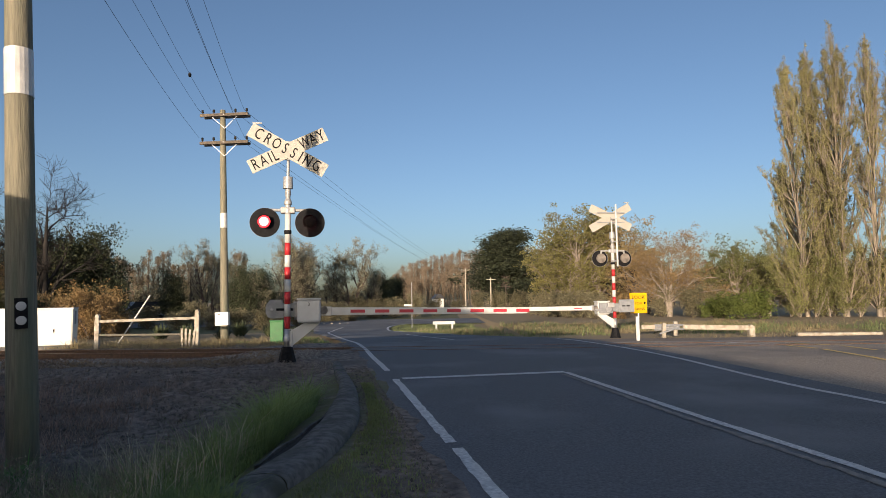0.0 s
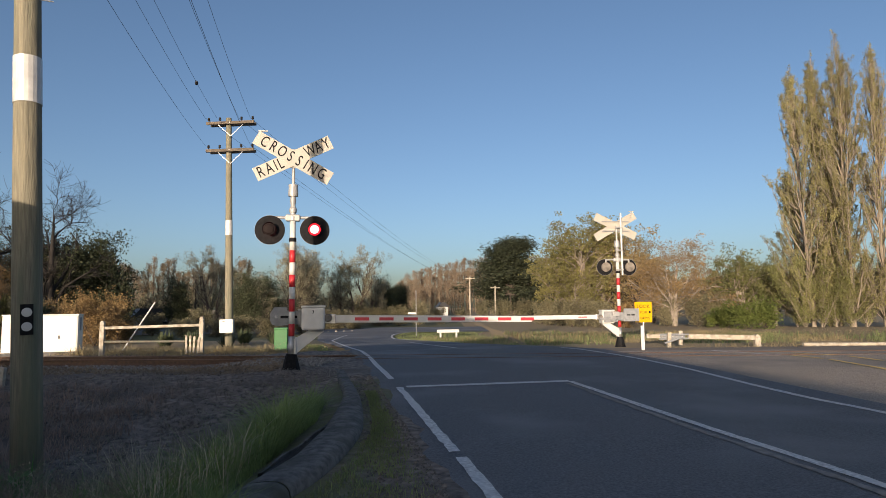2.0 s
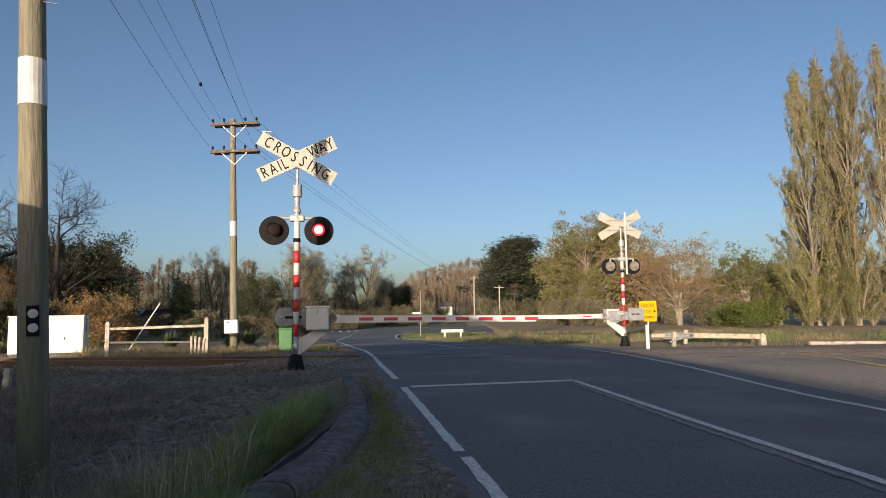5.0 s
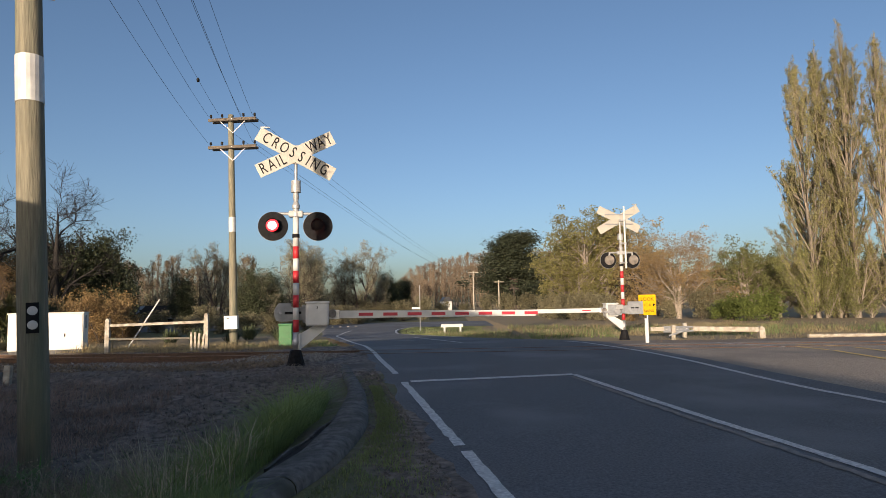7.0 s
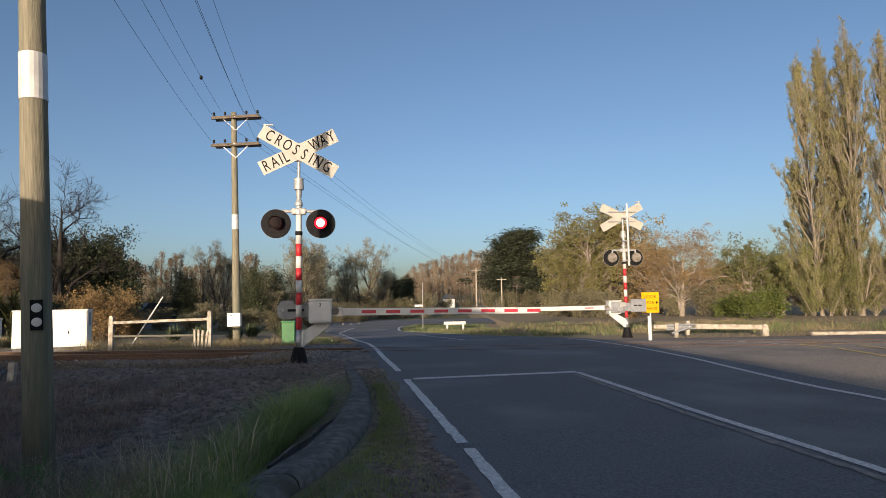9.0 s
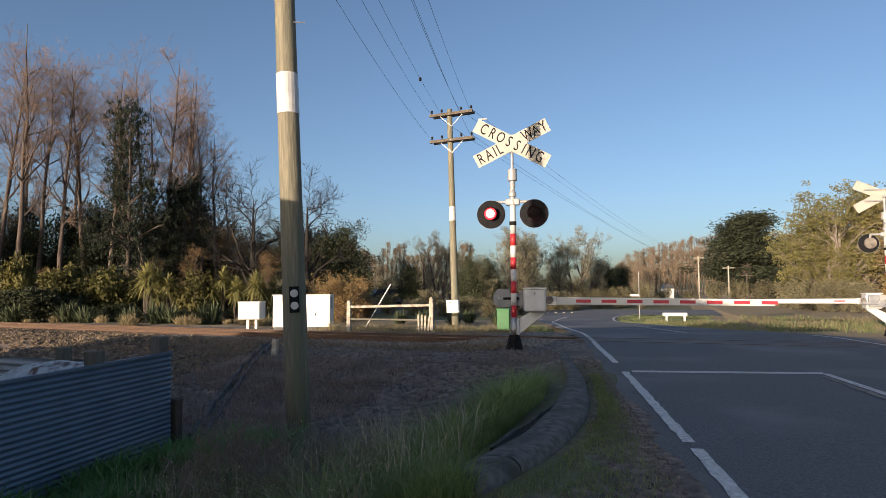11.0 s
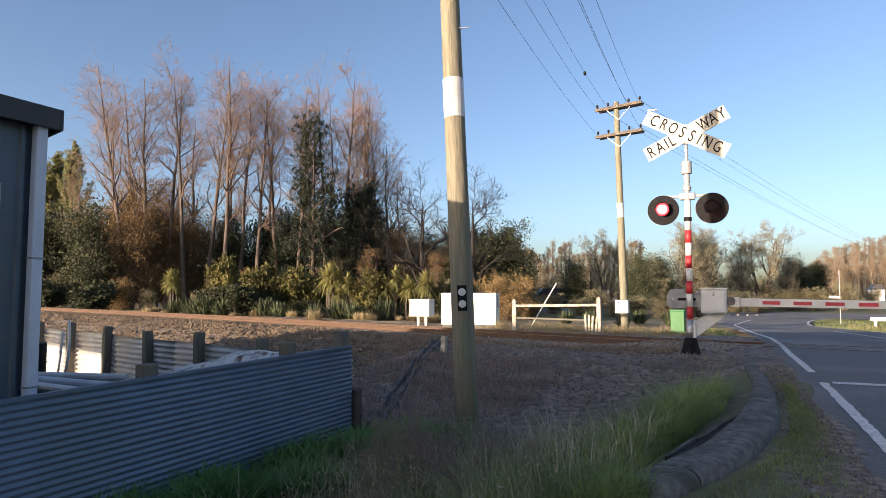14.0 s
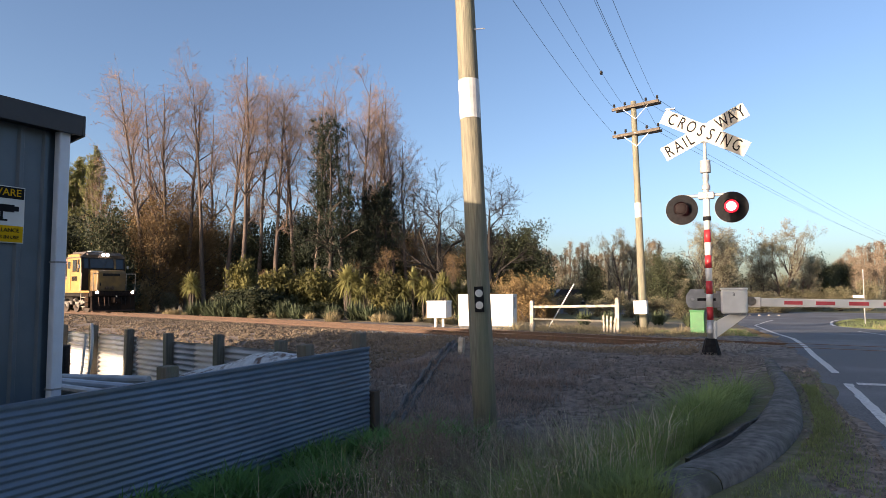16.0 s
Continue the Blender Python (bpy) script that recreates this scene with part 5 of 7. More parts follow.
def spawn(rng, P, R, n, t0, t1, angle, length, up, segs=4, thin=0.55, wobble=0.12, droop=0.0, shape=None):
    """n side shoots for each line of P, between t0 and t1 along it."""
    N, S = P.shape[:2]
    par = np.repeat(np.arange(N), n)
    t = rng.uniform(t0, t1, len(par))
    x = t * (S - 1)
    i = np.minimum(x.astype(int), S - 2)
    fr = (x - i)[:, None]
    start = P[par, i] * (1 - fr) + P[par, i + 1] * fr
    tan = unit(P[par, i + 1] - P[par, i])
    rad = R[par, i] * (1 - fr[:, 0]) + R[par, i + 1] * fr[:, 0]
    perp = unit(np.cross(tan, rng.normal(size=tan.shape)))
    ang = np.radians(angle * rng.uniform(0.7, 1.3, len(par)))[:, None]
    d = unit(tan * np.cos(ang) + perp * np.sin(ang))
    ln = length * rng.uniform(0.6, 1.15, len(par))
    if shape is not None:
        ln = ln * shape(t)
    out = [start]
    for s in range(segs):
        d = unit(d + np.array([0, 0, up - droop * s / segs]) + rng.normal(0, wobble, d.shape))
        out.append(out[-1] + d * (ln / segs)[:, None])
    Q = np.stack(out, 1)
    r0 = np.minimum(rad * thin, ln * 0.03 + 0.004)
    RR = r0[:, None] * np.linspace(1, 0.25, segs + 1)[None]
    return Q, RR


def leaf_mesh(rng, pts, size, aspect=0.5):
    """A small pointed leaf at each point."""
    n = len(pts)
    a = unit(rng.normal(size=(n, 3)))
    b = unit(np.cross(a, rng.normal(size=(n, 3))))
    s = size * rng.uniform(0.6, 1.3, (n, 1))
    a, b = a * s, b * s * aspect
    V = np.stack([pts - a * 0.85 - b * 1.15, pts - a * 0.85 + b * 1.15, pts + a * 1.15], 1)
    F = np.arange(n * 3).reshape(n, 3)
    return mesh_np("leaves", V.reshape(-1, 3), F)


def along(rng, P, n, spread):
    """n points round each line."""
    N, S = P.shape[:2]
    par = np.repeat(np.arange(N), n)
    x = rng.uniform(0.25, 1, len(par)) * (S - 1)
    i = np.minimum(x.astype(int), S - 2)
    fr = (x - i)[:, None]
    return P[par, i] * (1 - fr) + P[par, i + 1] * fr + rng.normal(0, spread, (len(par), 3))


def trunk_line(rng, h, r, segs=9, bend=0.03, lean=(0, 0)):
    z = np.linspace(-0.2, h, segs + 1)
    off = np.cumsum(rng.normal(0, bend * h / segs, (segs + 1, 2)), 0) + np.outer(np.linspace(0, 1, segs + 1), lean)
    off -= off[0]
    P = np.concatenate([off, z[:, None]], 1)[None]
    R = (r * (1 - 0.92 * np.linspace(0, 1, segs + 1) ** 1.1))[None]
    return P, R


def make_tree(name, label, category, seed, h, r, n1, n2, n3, leaves, bark, leaf, a1=35, a2=40, l1=0.28, l2=0.4, start=0.25, up1=0.12, up2=0.1, size=0.12, spread=0.15, shape=None, droop=0.0, aspect=0.5, stems=1, lean=(0, 0), wob=0.12, twig_r=None, part_by=0.12, twig=None, limb_r=None, dense=False, bend_of=0.03):
    rng = np.random.default_rng(seed)
    th = thing(name, label, category)
    groups, fine, last = [], [], []
    for k in range(stems):
        ln = lean if stems == 1 else (rng.normal(0, part_by * h), rng.normal(0, part_by * h))
        P0, R0 = trunk_line(rng, h * (1 if k == 0 else rng.uniform(0.75, 0.98)), r * (1 if k == 0 else 0.75), bend=bend_of, lean=ln)
        put("trunk", tubes_mesh([(P0, R0, 8)]), bark, th, "bare trunk")
        P1, R1 = spawn(rng, P0, R0, n1, start, 0.97, a1, l1 * h, up1, 5, 0.6, wob, droop, shape)
        if limb_r:
            R1 = np.maximum(R1, limb_r * np.linspace(1, 0.35, 6)[None])
        groups.append((P1, R1, 5))
        P2, R2 = spawn(rng, P1, R1, n2, 0.15, 0.98, a2, l1 * l2 * h, up2, 4, 0.6, wob, droop)
        if not dense:
            fine.append((P2, R2, 3))
        if n3:
            P3, R3 = spawn(rng, P2, R2, n3, 0.1, 0.98, a2, l1 * l2 * 0.5 * h, up2, 2, 0.7, wob, droop)
            if twig_r:
                fine.append((P3, np.maximum(R3, twig_r * np.linspace(1, 0.5, 3)[None]), 3))
            last.append(P3)
        else:
            last.append(P2)
    tagged(put("boughwork", tubes_mesh(groups), bark, th), kind="stuff")
    if fine:
        tagged(put("branchwork", tubes_mesh(fine), twig or bark, th), kind="stuff")
    if leaves:
        pts = np.concatenate([along(rng, P, leaves, spread) for P in last])
        put("crown", leaf_mesh(rng, pts, size, aspect), leaf, th, "crown of small leaves")
    return th


def polar(az, dist, z=None):
    x, y = dist * math.sin(radians(az)), dist * math.cos(radians(az))
    return x, y, float(ground_z(x, y)) if z is None else z


def behind_track(az, dist):
    """Keeps what grows in the wood clear of the rails."""
    if az > -27:
        return dist
    a = np.degrees(np.arctan2(TRACK[:, 0], TRACK[:, 1]))
    return max(dist, float(np.interp(az, a[np.argsort(a)], np.hypot(TRACK[:, 0], TRACK[:, 1])[np.argsort(a)])) + 4.5)


def plant(ob, az, dist, turn=0.0, s=1.0, sz=None):
    dist = behind_track(az, dist)
    if -8.3 < az < 6 and dist < 66:  # clear of the far roads
        s, sz, dist = s * 66 / dist, (sz or s) * 66 / dist, 66
    elif -15 < az <= -8.3 and 26 < dist < 55:
        s, sz, dist = s * 55 / dist, (sz or s) * 55 / dist, 55
    x, y, z = polar(az, dist)
    return copy_thing(ob, pose(x, y, z, 0, 0, turn) @ Matrix.Diagonal((s, s, sz or s, 1)))


def settle(ob, az, dist, turn=0.0):
    x, y, z = polar(az, dist)
    ob.matrix_basis = pose(x, y, z, 0, 0, turn)
    return ob


rnd = random.Random(11)

# bare poplars behind the track
rise = lambda t: np.clip(1.3 - 0.75 * t, 0.3, 1.2) * np.where(t < 0.42, 0.6, 1.0)
BARE = [make_tree("bare_poplar", "tall bare poplar with budding orange-brown twigs", "tree", 20 + k, 19.0, 0.21, 18, 6, 4, 12, M["bark_grey"], M["bud"], 42, 42, 0.21, 0.48, 0.34, 0.13, 0.05, 0.04, 0.1, rise, lean=((-2.6, 0.3), (-0.8, 0.4), (0.5, -0.4), (-1.3, 0))[k], twig_r=0.0115, wob=0.15, twig=M["twig_pink"], limb_r=0.03) for k in range(4)]
spots = [(-61.4, 55, 1.04), (-59.9, 56, 1.03), (-58.7, 57, 0.95), (-57.2, 55, 1.0), (-55.6, 56, 0.98), (-54.2, 54, 1.02), (-52.8, 57, 1.02), (-51.3, 54, 1.0), (-49.6, 56, 1.0), (-48.2, 54, 1.0), (-46.9, 57, 0.97), (-45.6, 55, 0.96), (-44.2, 54, 0.98), (-42.9, 55, 0.95), (-41.8, 54, 0.92), (-40.7, 55, 0.80), (-60.6, 61, 0.98), (-56.4, 62, 0.95), (-53.4, 62, 1.0), (-50.4, 61, 1.0), (-47.6, 62, 0.98), (-44.9, 61, 0.97), (-42.3, 60, 0.95), (-62.6, 60, 0.82), (-64.0, 60, 0.62), (-39.7, 55, 0.80), (-38.8, 57, 0.66)]
for i, (az, d, s) in enumerate(spots):
    if i < 4:
        settle(BARE[i], az, d, -az + rnd.uniform(-15, 15))
    else:
        plant(BARE[i % 4], az, d, rnd.uniform(0, 360), s * rnd.uniform(0.97, 1.05), s * rnd.uniform(0.98, 1.1))

# dark conifers in the wood
tiers = lambda t: (1.2 - 1.02 * t) * (0.45 + 0.7 * np.abs(np.sin(t * 23 + 2 * np.sin(t * 9))))
CON = [make_tree("dark_conifer", "dark green conifer with ragged drooping boughs", "tree", 40 + k, 14.0, 0.28, 64, 10, 2, 20, M["bark_dark"], M["needle"], 78, 42, 0.27, 0.4, 0.08, -0.02, 0.02, 0.12, 0.09, tiers, 0.2, 0.24, dense=True) for k in range(2)]
settle(CON[0], -46.6, 51), settle(CON[1], -42.4, 53, 40)
CON[0].scale, CON[1].scale = (0.76, 0.76, 1.13), (0.8, 0.8, 0.8)
for az, d, s in ((-49.5, 62, 0.6), (-64.5, 66, 0.66), (-58.4, 64, 0.62), (-53.6, 65, 0.58), (-41.0, 62, 0.62), (-39.0, 60, 0.52), (-37.2, 61, 0.45), (-33.5, 58, 0.42), (-31.6, 57, 0.46)):
    plant(CON[rnd.randrange(2)], az, d, rnd.uniform(0, 360), s * 1.35, s)

# dense understorey behind the bare trunks
UND = [make_tree("evergreen_tree", lab, "tree", 44 + k, 6.0, 0.2, 24, 8, 0, nl, M["bark_dark"], M[mt], 52, 45, 0.36, 0.5, 0.06, 0.08, 0.04, sz_, 0.3, None, 0.0, 0.7, stems=3, dense=True) for k, (mt, lab, nl, sz_) in enumerate((("leaf_deep", "dense dark evergreen tree in the wood", 20, 0.08), ("leaf_shade", "dense brown-olive tree in the wood", 28, 0.055)))]
settle(UND[0], -51.0, 61), settle(UND[1], -62.5, 59)
UND[0].scale = UND[1].scale = (1.15, 1.15, 1.2)
for k, az, d, q in ((0, -68.5, 64, 0.9), (0, -66.3, 66, 0.8), (0, -64.4, 60, 1.05), (1, -60.6, 60, 1.3), (1, -58.8, 62, 1.2), (1, -57.0, 61, 0.95), (1, -55.2, 60, 0.9), (0, -53.2, 64, 1.0), (0, -49.0, 62, 1.0), (0, -47.2, 62, 1.0), (0, -45.2, 63, 1.1), (0, -43.4, 62, 1.1), (0, -41.6, 61, 1.05), (0, -39.8, 60, 1.0), (1, -38.2, 58, 0.9), (0, -36.4, 60, 0.85), (1, -34.8, 58, 0.8), (0, -33.0, 60, 0.8), (0, -31.2, 60, 0.85), (0, -29.8, 62, 0.65), (0, -72, 66, 0.9), (0, -63.8, 54, 0.8), (1, -61.2, 54, 0.8), (0, -50.0, 57, 0.75), (0, -44.2, 57, 0.8), (0, -54.0, 58, 0.8), (1, -57.6, 57, 0.8), (0, -30.6, 50, 0.8), (0, -28.8, 51, 0.72), (0, -27.7, 53, 0.6), (0, -32.4, 54, 0.9)):
    plant(UND[k], az, d, rnd.uniform(0, 360), q * rnd.uniform(0.92, 1.08))

TWG = [make_tree("twiggy_tree", "brown twiggy tree in russet leaf at the wood's edge", "tree", 48 + k, 8.0, 0.12, 22, 8, 4, 5, M["bark_grey"], M["leaf_shade"], 34, 38, 0.24, 0.5, 0.08, 0.1, 0.04, 0.06, 0.12, None, stems=2, twig_r=0.008, part_by=0.06) for k in range(2)]
settle(TWG[0], -61.6, 57), settle(TWG[1], -59.4, 58, 30)
TWG[0].scale = TWG[1].scale = (1.1, 1.1, 0.9)
for az, d, q in ((-62.8, 58, 0.95), (-60.4, 57, 0.85), (-58.0, 58, 0.75), (-52.4, 52, 0.42), (-44.9, 50, 0.5), (-42.0, 50, 0.6), (-36.0, 46, 0.5)):
    plant(TWG[rnd.randrange(2)], az, d, rnd.uniform(0, 360), q * rnd.uniform(0.9, 1.1))

# round dark pine beyond the crossing, spreading
dome = lambda t: 0.55 + 0.75 * np.sqrt(np.clip(1 - (t - 0.25) ** 2 * 1.6, 0, 1))
PINE = make_tree("broad_pine", "broad dark macrocarpa pine", "tree", 47, 11.4, 0.45, 64, 9, 0, 62, M["bark_dark"], M["pine"], 58, 42, 0.44, 0.3, 0.05, 0.10, 0.08, 0.13, 0.3, lambda t: np.clip(1.1 - 0.95 * t ** 1.2, 0.1, 1.2) * (0.62 + 0.5 * np.sin(t * 27) ** 2), 0.0, 0.4, dense=True)
settle(PINE, 5.9, 100)
PINE.scale = (2.1, 2.0, 1.0)
plant(PINE, 7.6, 104, 220, 1.0, 0.66)

# green-gold poplars by the road
def poplar(label, seed, h, wide, leaders, leaf_n, lean, leaf=M["leaf_yellow"]):
    """A narrow poplar: steep leaders round one stem, each a flame of twigs and small leaves."""
    rng = np.random.default_rng(seed)
    th = thing("lombardy_poplar", label, "tree")
    P0, R0 = trunk_line(rng, h, 0.17, bend=0.012, lean=lean)
    put("trunk", tubes_mesh([(P0, R0, 8)]), M["bark_silver"], th, "bare trunk")
    zs = P0[0, :, 2]
    axis = lambda z: np.stack([np.interp(z, zs, P0[0, :, 0]), np.interp(z, zs, P0[0, :, 1])], -1)
    u = np.concatenate([rng.uniform(0.13, 0.98, leaders - 6), np.linspace(0.86, 1.0, 6)])
    r = wide * np.interp(u, [0, 0.12, 0.3, 0.5, 0.7, 0.85, 0.94, 1.0], [0.7, 0.95, 1.0, 0.95, 0.72, 0.42, 0.19, 0.03]) * rng.uniform(0.3, 1.0, leaders) ** 0.6
    turn = rng.uniform(0, 2 * math.pi, leaders)
    tip = u * h
    foot = np.maximum(tip - h * rng.uniform(0.14, 0.32, leaders), 0.3)
    pts = []
    for k in np.linspace(0, 1, 7):
        z = foot + (tip - foot) * k
        off = (r * k ** 0.75)[:, None] * np.stack([np.cos(turn), np.sin(turn)], 1) + rng.normal(0, 0.03, (leaders, 2))
        pts.append(np.concatenate([axis(z) + off, z[:, None]], 1))
    P1 = np.stack(pts, 1)
    R1 = (0.022 + 0.006 * (tip - foot))[:, None] * np.linspace(1, 0.16, 7)[None]
    tagged(put("boughwork", tubes_mesh([(P1, R1, 5)]), M["bark_silver"], th), kind="stuff")
    P2, R2 = spawn(rng, P1, R1, 13, 0.12, 1.0, 20, 0.95, 0.14, 3, 0.6, 0.07, 0.0, lambda t: 1.15 - 0.75 * t)
    P3, R3 = spawn(rng, P2, R2, 3, 0.2, 0.98, 24, 0.38, 0.1, 2, 0.7, 0.08)
    tagged(put("branchwork", tubes_mesh([(P2, np.maximum(R2, 0.006), 3), (P3, np.maximum(R3, 0.004), 3)]), M["bark_pale"], th), kind="stuff")
    put("crown", leaf_mesh(rng, np.concatenate([along(rng, P2, leaf_n, 0.06), along(rng, P3, leaf_n, 0.05)]), 0.045, 0.55), leaf, th, "crown of small leaves")
    return th


POP = [poplar("tall narrow poplar in yellow-green spring leaf", 60, 17.9, 2.7, 96, 9, (-0.7, 0.0)), poplar("tall narrow poplar in yellow-green spring leaf", 61, 18.9, 2.2, 84, 9, (-0.2, 0.0)), poplar("tallest narrow poplar of the row in yellow-green leaf", 62, 19.9, 2.5, 100, 9, (0.1, 0.0)), poplar("narrow poplar with bare pale twigs and few leaves", 63, 18.9, 2.1, 84, 5, (0.1, 0.0))]
for k, (az, d) in enumerate(((29.9, 50), (31.0, 50.5), (32.5, 50), (34.55, 50))):
    settle(POP[k], az, d, -az)
for k, az, d, s_, sz in ((3, 36.5, 51, 1.0, 0.94), (1, 38.3, 51, 1.1, 1.0), (0, 29.3, 52, 1.0, 0.62), (2, 31.7, 52, 0.9, 0.72)):
    plant(POP[k], az, d, rnd.uniform(0, 360), s_, sz)
SUCK = make_tree("poplar_sucker", "leafy poplar suckers round the trunks", "shrub", 64, 4.2, 0.05, 26, 6, 0, 12, M["bark_silver"], M["leaf_fresh"], 22, 30, 0.26, 0.4, 0.02, 0.06, 0.08, 0.05, 0.1, None, stems=3, part_by=0.16, dense=True)
settle(SUCK, 29.4, 49)
for az, d, s_ in ((30.4, 49, 0.9), (31.4, 49.5, 1.1), (32.4, 49, 0.9), (33.3, 50, 1.0), (34.8, 50, 1.0), (28.7, 50, 0.7), (35.8, 50, 0.9)):
    plant(SUCK, az, d, rnd.uniform(0, 360), s_)
# one peeping out behind the shed
GRN = poplar("narrow poplar in dense green leaf behind the shed", 66, 18.9, 2.6, 90, 16, (0.2, 0.0), M["leaf_fresh"])
settle(GRN, -65.6, 88)
GRN.scale = (1.3, 1.3, 1.05)
for az, d, s_, sz in ((-66.5, 90, 1.4, 0.95), (-67.6, 90, 1.4, 0.85), (-68.6, 92, 1.4, 0.9)):
    plant(GRN, az, d, rnd.uniform(0, 360), s_, sz)

# round trees beyond the crossing
WIL = [make_tree("willow", "spreading willow in thin spring leaf", "tree", 70 + k, 8.0, 0.32, 18, 9, 4, 8, M["bark_pale"], M["leaf_willow"], 45, 45, 0.42, 0.45, 0.18, 0.06, 0.0, 0.1, 0.1, dome, 0.25, stems=2) for k in range(2)]
OLI = make_tree("olive_tree", "dense olive-brown broadleaf tree", "tree", 75, 8.5, 0.3, 20, 10, 4, 7, M["bark_dark"], M["leaf_olive"], 48, 45, 0.42, 0.45, 0.15, 0.08, 0.04, 0.11, 0.12, dome, stems=2)
PALE = make_tree("pale_barked_tree", "pale-barked tree with bare silvery limbs", "tree", 77, 8.0, 0.3, 13, 9, 6, 10, M["bark_white"], M["leaf_brown"], 52, 45, 0.5, 0.45, 0.2, 0.05, 0.02, 0.08, 0.15, dome, stems=2, twig_r=0.008)
FRE = make_tree("willow", "spreading willow in bright green leaf", "tree", 78, 5.6, 0.25, 16, 8, 4, 9, M["bark_pale"], M["leaf_fresh"], 50, 45, 0.46, 0.45, 0.15, 0.05, 0.0, 0.085, 0.1, dome, 0.25, stems=2)
settle(WIL[0], 12.0, 58), settle(WIL[1], 13.8, 61), settle(OLI, 16.6, 60), settle(PALE, 19.6, 52), settle(FRE, 25.0, 52)
WIL[0].scale = WIL[1].scale = (1.05, 1.05, 0.98)
PALE.scale, OLI.scale, FRE.scale = (0.8, 0.8, 0.68), (0.9, 0.9, 0.82), (0.8, 0.8, 0.84)
plant(FRE, 27.2, 53, 90, 0.8, 0.88), plant(FRE, 26.2, 56, 200, 0.8, 0.9)
for ob, az, d, s in ((WIL[1], 10.3, 62, 0.9), (OLI, 15.2, 62, 0.82), (OLI, 18.0, 62, 0.66), (WIL[0], 11.2, 56, 0.55)):
    plant(ob, az, d, rnd.uniform(0, 360), s)
# thin trees left of the crossing
THIN = [make_tree("thin_willow", "thin-crowned grey willow coming into leaf", "tree", 84 + k, 6.0, 0.16, 15, 7, 5, 8, M["bark_grey"], M["leaf_thin"], 38, 40, 0.36, 0.42, 0.2, 0.1, 0.05, 0.05, 0.1, dome, 0.12, stems=2, twig_r=0.007) for k in range(2)]
settle(THIN[0], -20.4, 60), settle(THIN[1], -14.6, 56, 40)
for k, az, d, q in ((0, -13.2, 58, 1.0), (1, -11.6, 60, 0.95), (0, -8.2, 62, 1.05), (1, -9.6, 66, 0.85), (0, -16.4, 62, 0.7), (0, -6.8, 70, 0.8), (1, -17.6, 64, 0.6)):
    plant(THIN[k], az, d, rnd.uniform(0, 360), q)
for az, d, q in ((-5.4, 74, 0.46), (-17.3, 52, 0.42), (-4.3, 78, 0.4), (-12.4, 66, 0.5), (-15.6, 64, 0.45), (-22.8, 62, 0.42)):
    plant(UND[0], az, d, rnd.uniform(0, 360), q * 1.3)
plant(PINE, -4.6, 94, 0, 0.34, 0.4)

# bare dead tree near the wood
DEAD = make_tree("dead_tree", "bare black-branched dead tree", "tree", 81, 8.2, 0.36, 13, 9, 9, 0, M["bark_black"], None, 46, 42, 0.44, 0.45, 0.2, 0.1, 0.06, shape=dome, twig_r=0.012, wob=0.3)
settle(DEAD, -32.4, 48, 20)
plant(DEAD, -36.8, 50, 200, 1.0, 1.05), plant(DEAD, -33.6, 52, 90, 0.7)

# low shrubs
SHR = [make_tree("shrub", lab, "shrub", 90 + k, 1.0, 0.04, 11, 6, 0, 15, M["bark_dark"], M[mt], 55, 45, 0.6, 0.55, 0.05, 0.1, 0.06, 0.042, 0.09, None, 0.0, 0.6, stems=3, dense=True) for k, (mt, lab) in enumerate((("leaf_brown", "twiggy russet shrub beside the track"), ("leaf_green", "dense fresh green shrub on rough ground"), ("leaf_dull", "dull olive shrub on rough ground")))]
settle(SHR[0], -29.3, 34), settle(SHR[1], 25.2, 44), settle(SHR[2], -13.0, 46)
SHR[1].scale = (1.3, 1.3, 1.1)
RUS = make_tree("twiggy_bush", "rounded twiggy russet bush behind the relay cabinet", "shrub", 96, 1.7, 0.05, 16, 8, 3, 6, M["bark_dark"], M["leaf_brown"], 50, 45, 0.5, 0.5, 0.05, 0.12, 0.06, 0.04, 0.06, dome, stems=3, part_by=0.2)
settle(RUS, -29.0, 33.5)
RUS.scale = (1.1, 1.1, 1.1)
plant(RUS, -27.6, 36, 70, 0.9), plant(RUS, -31.0, 37, 200, 0.95)
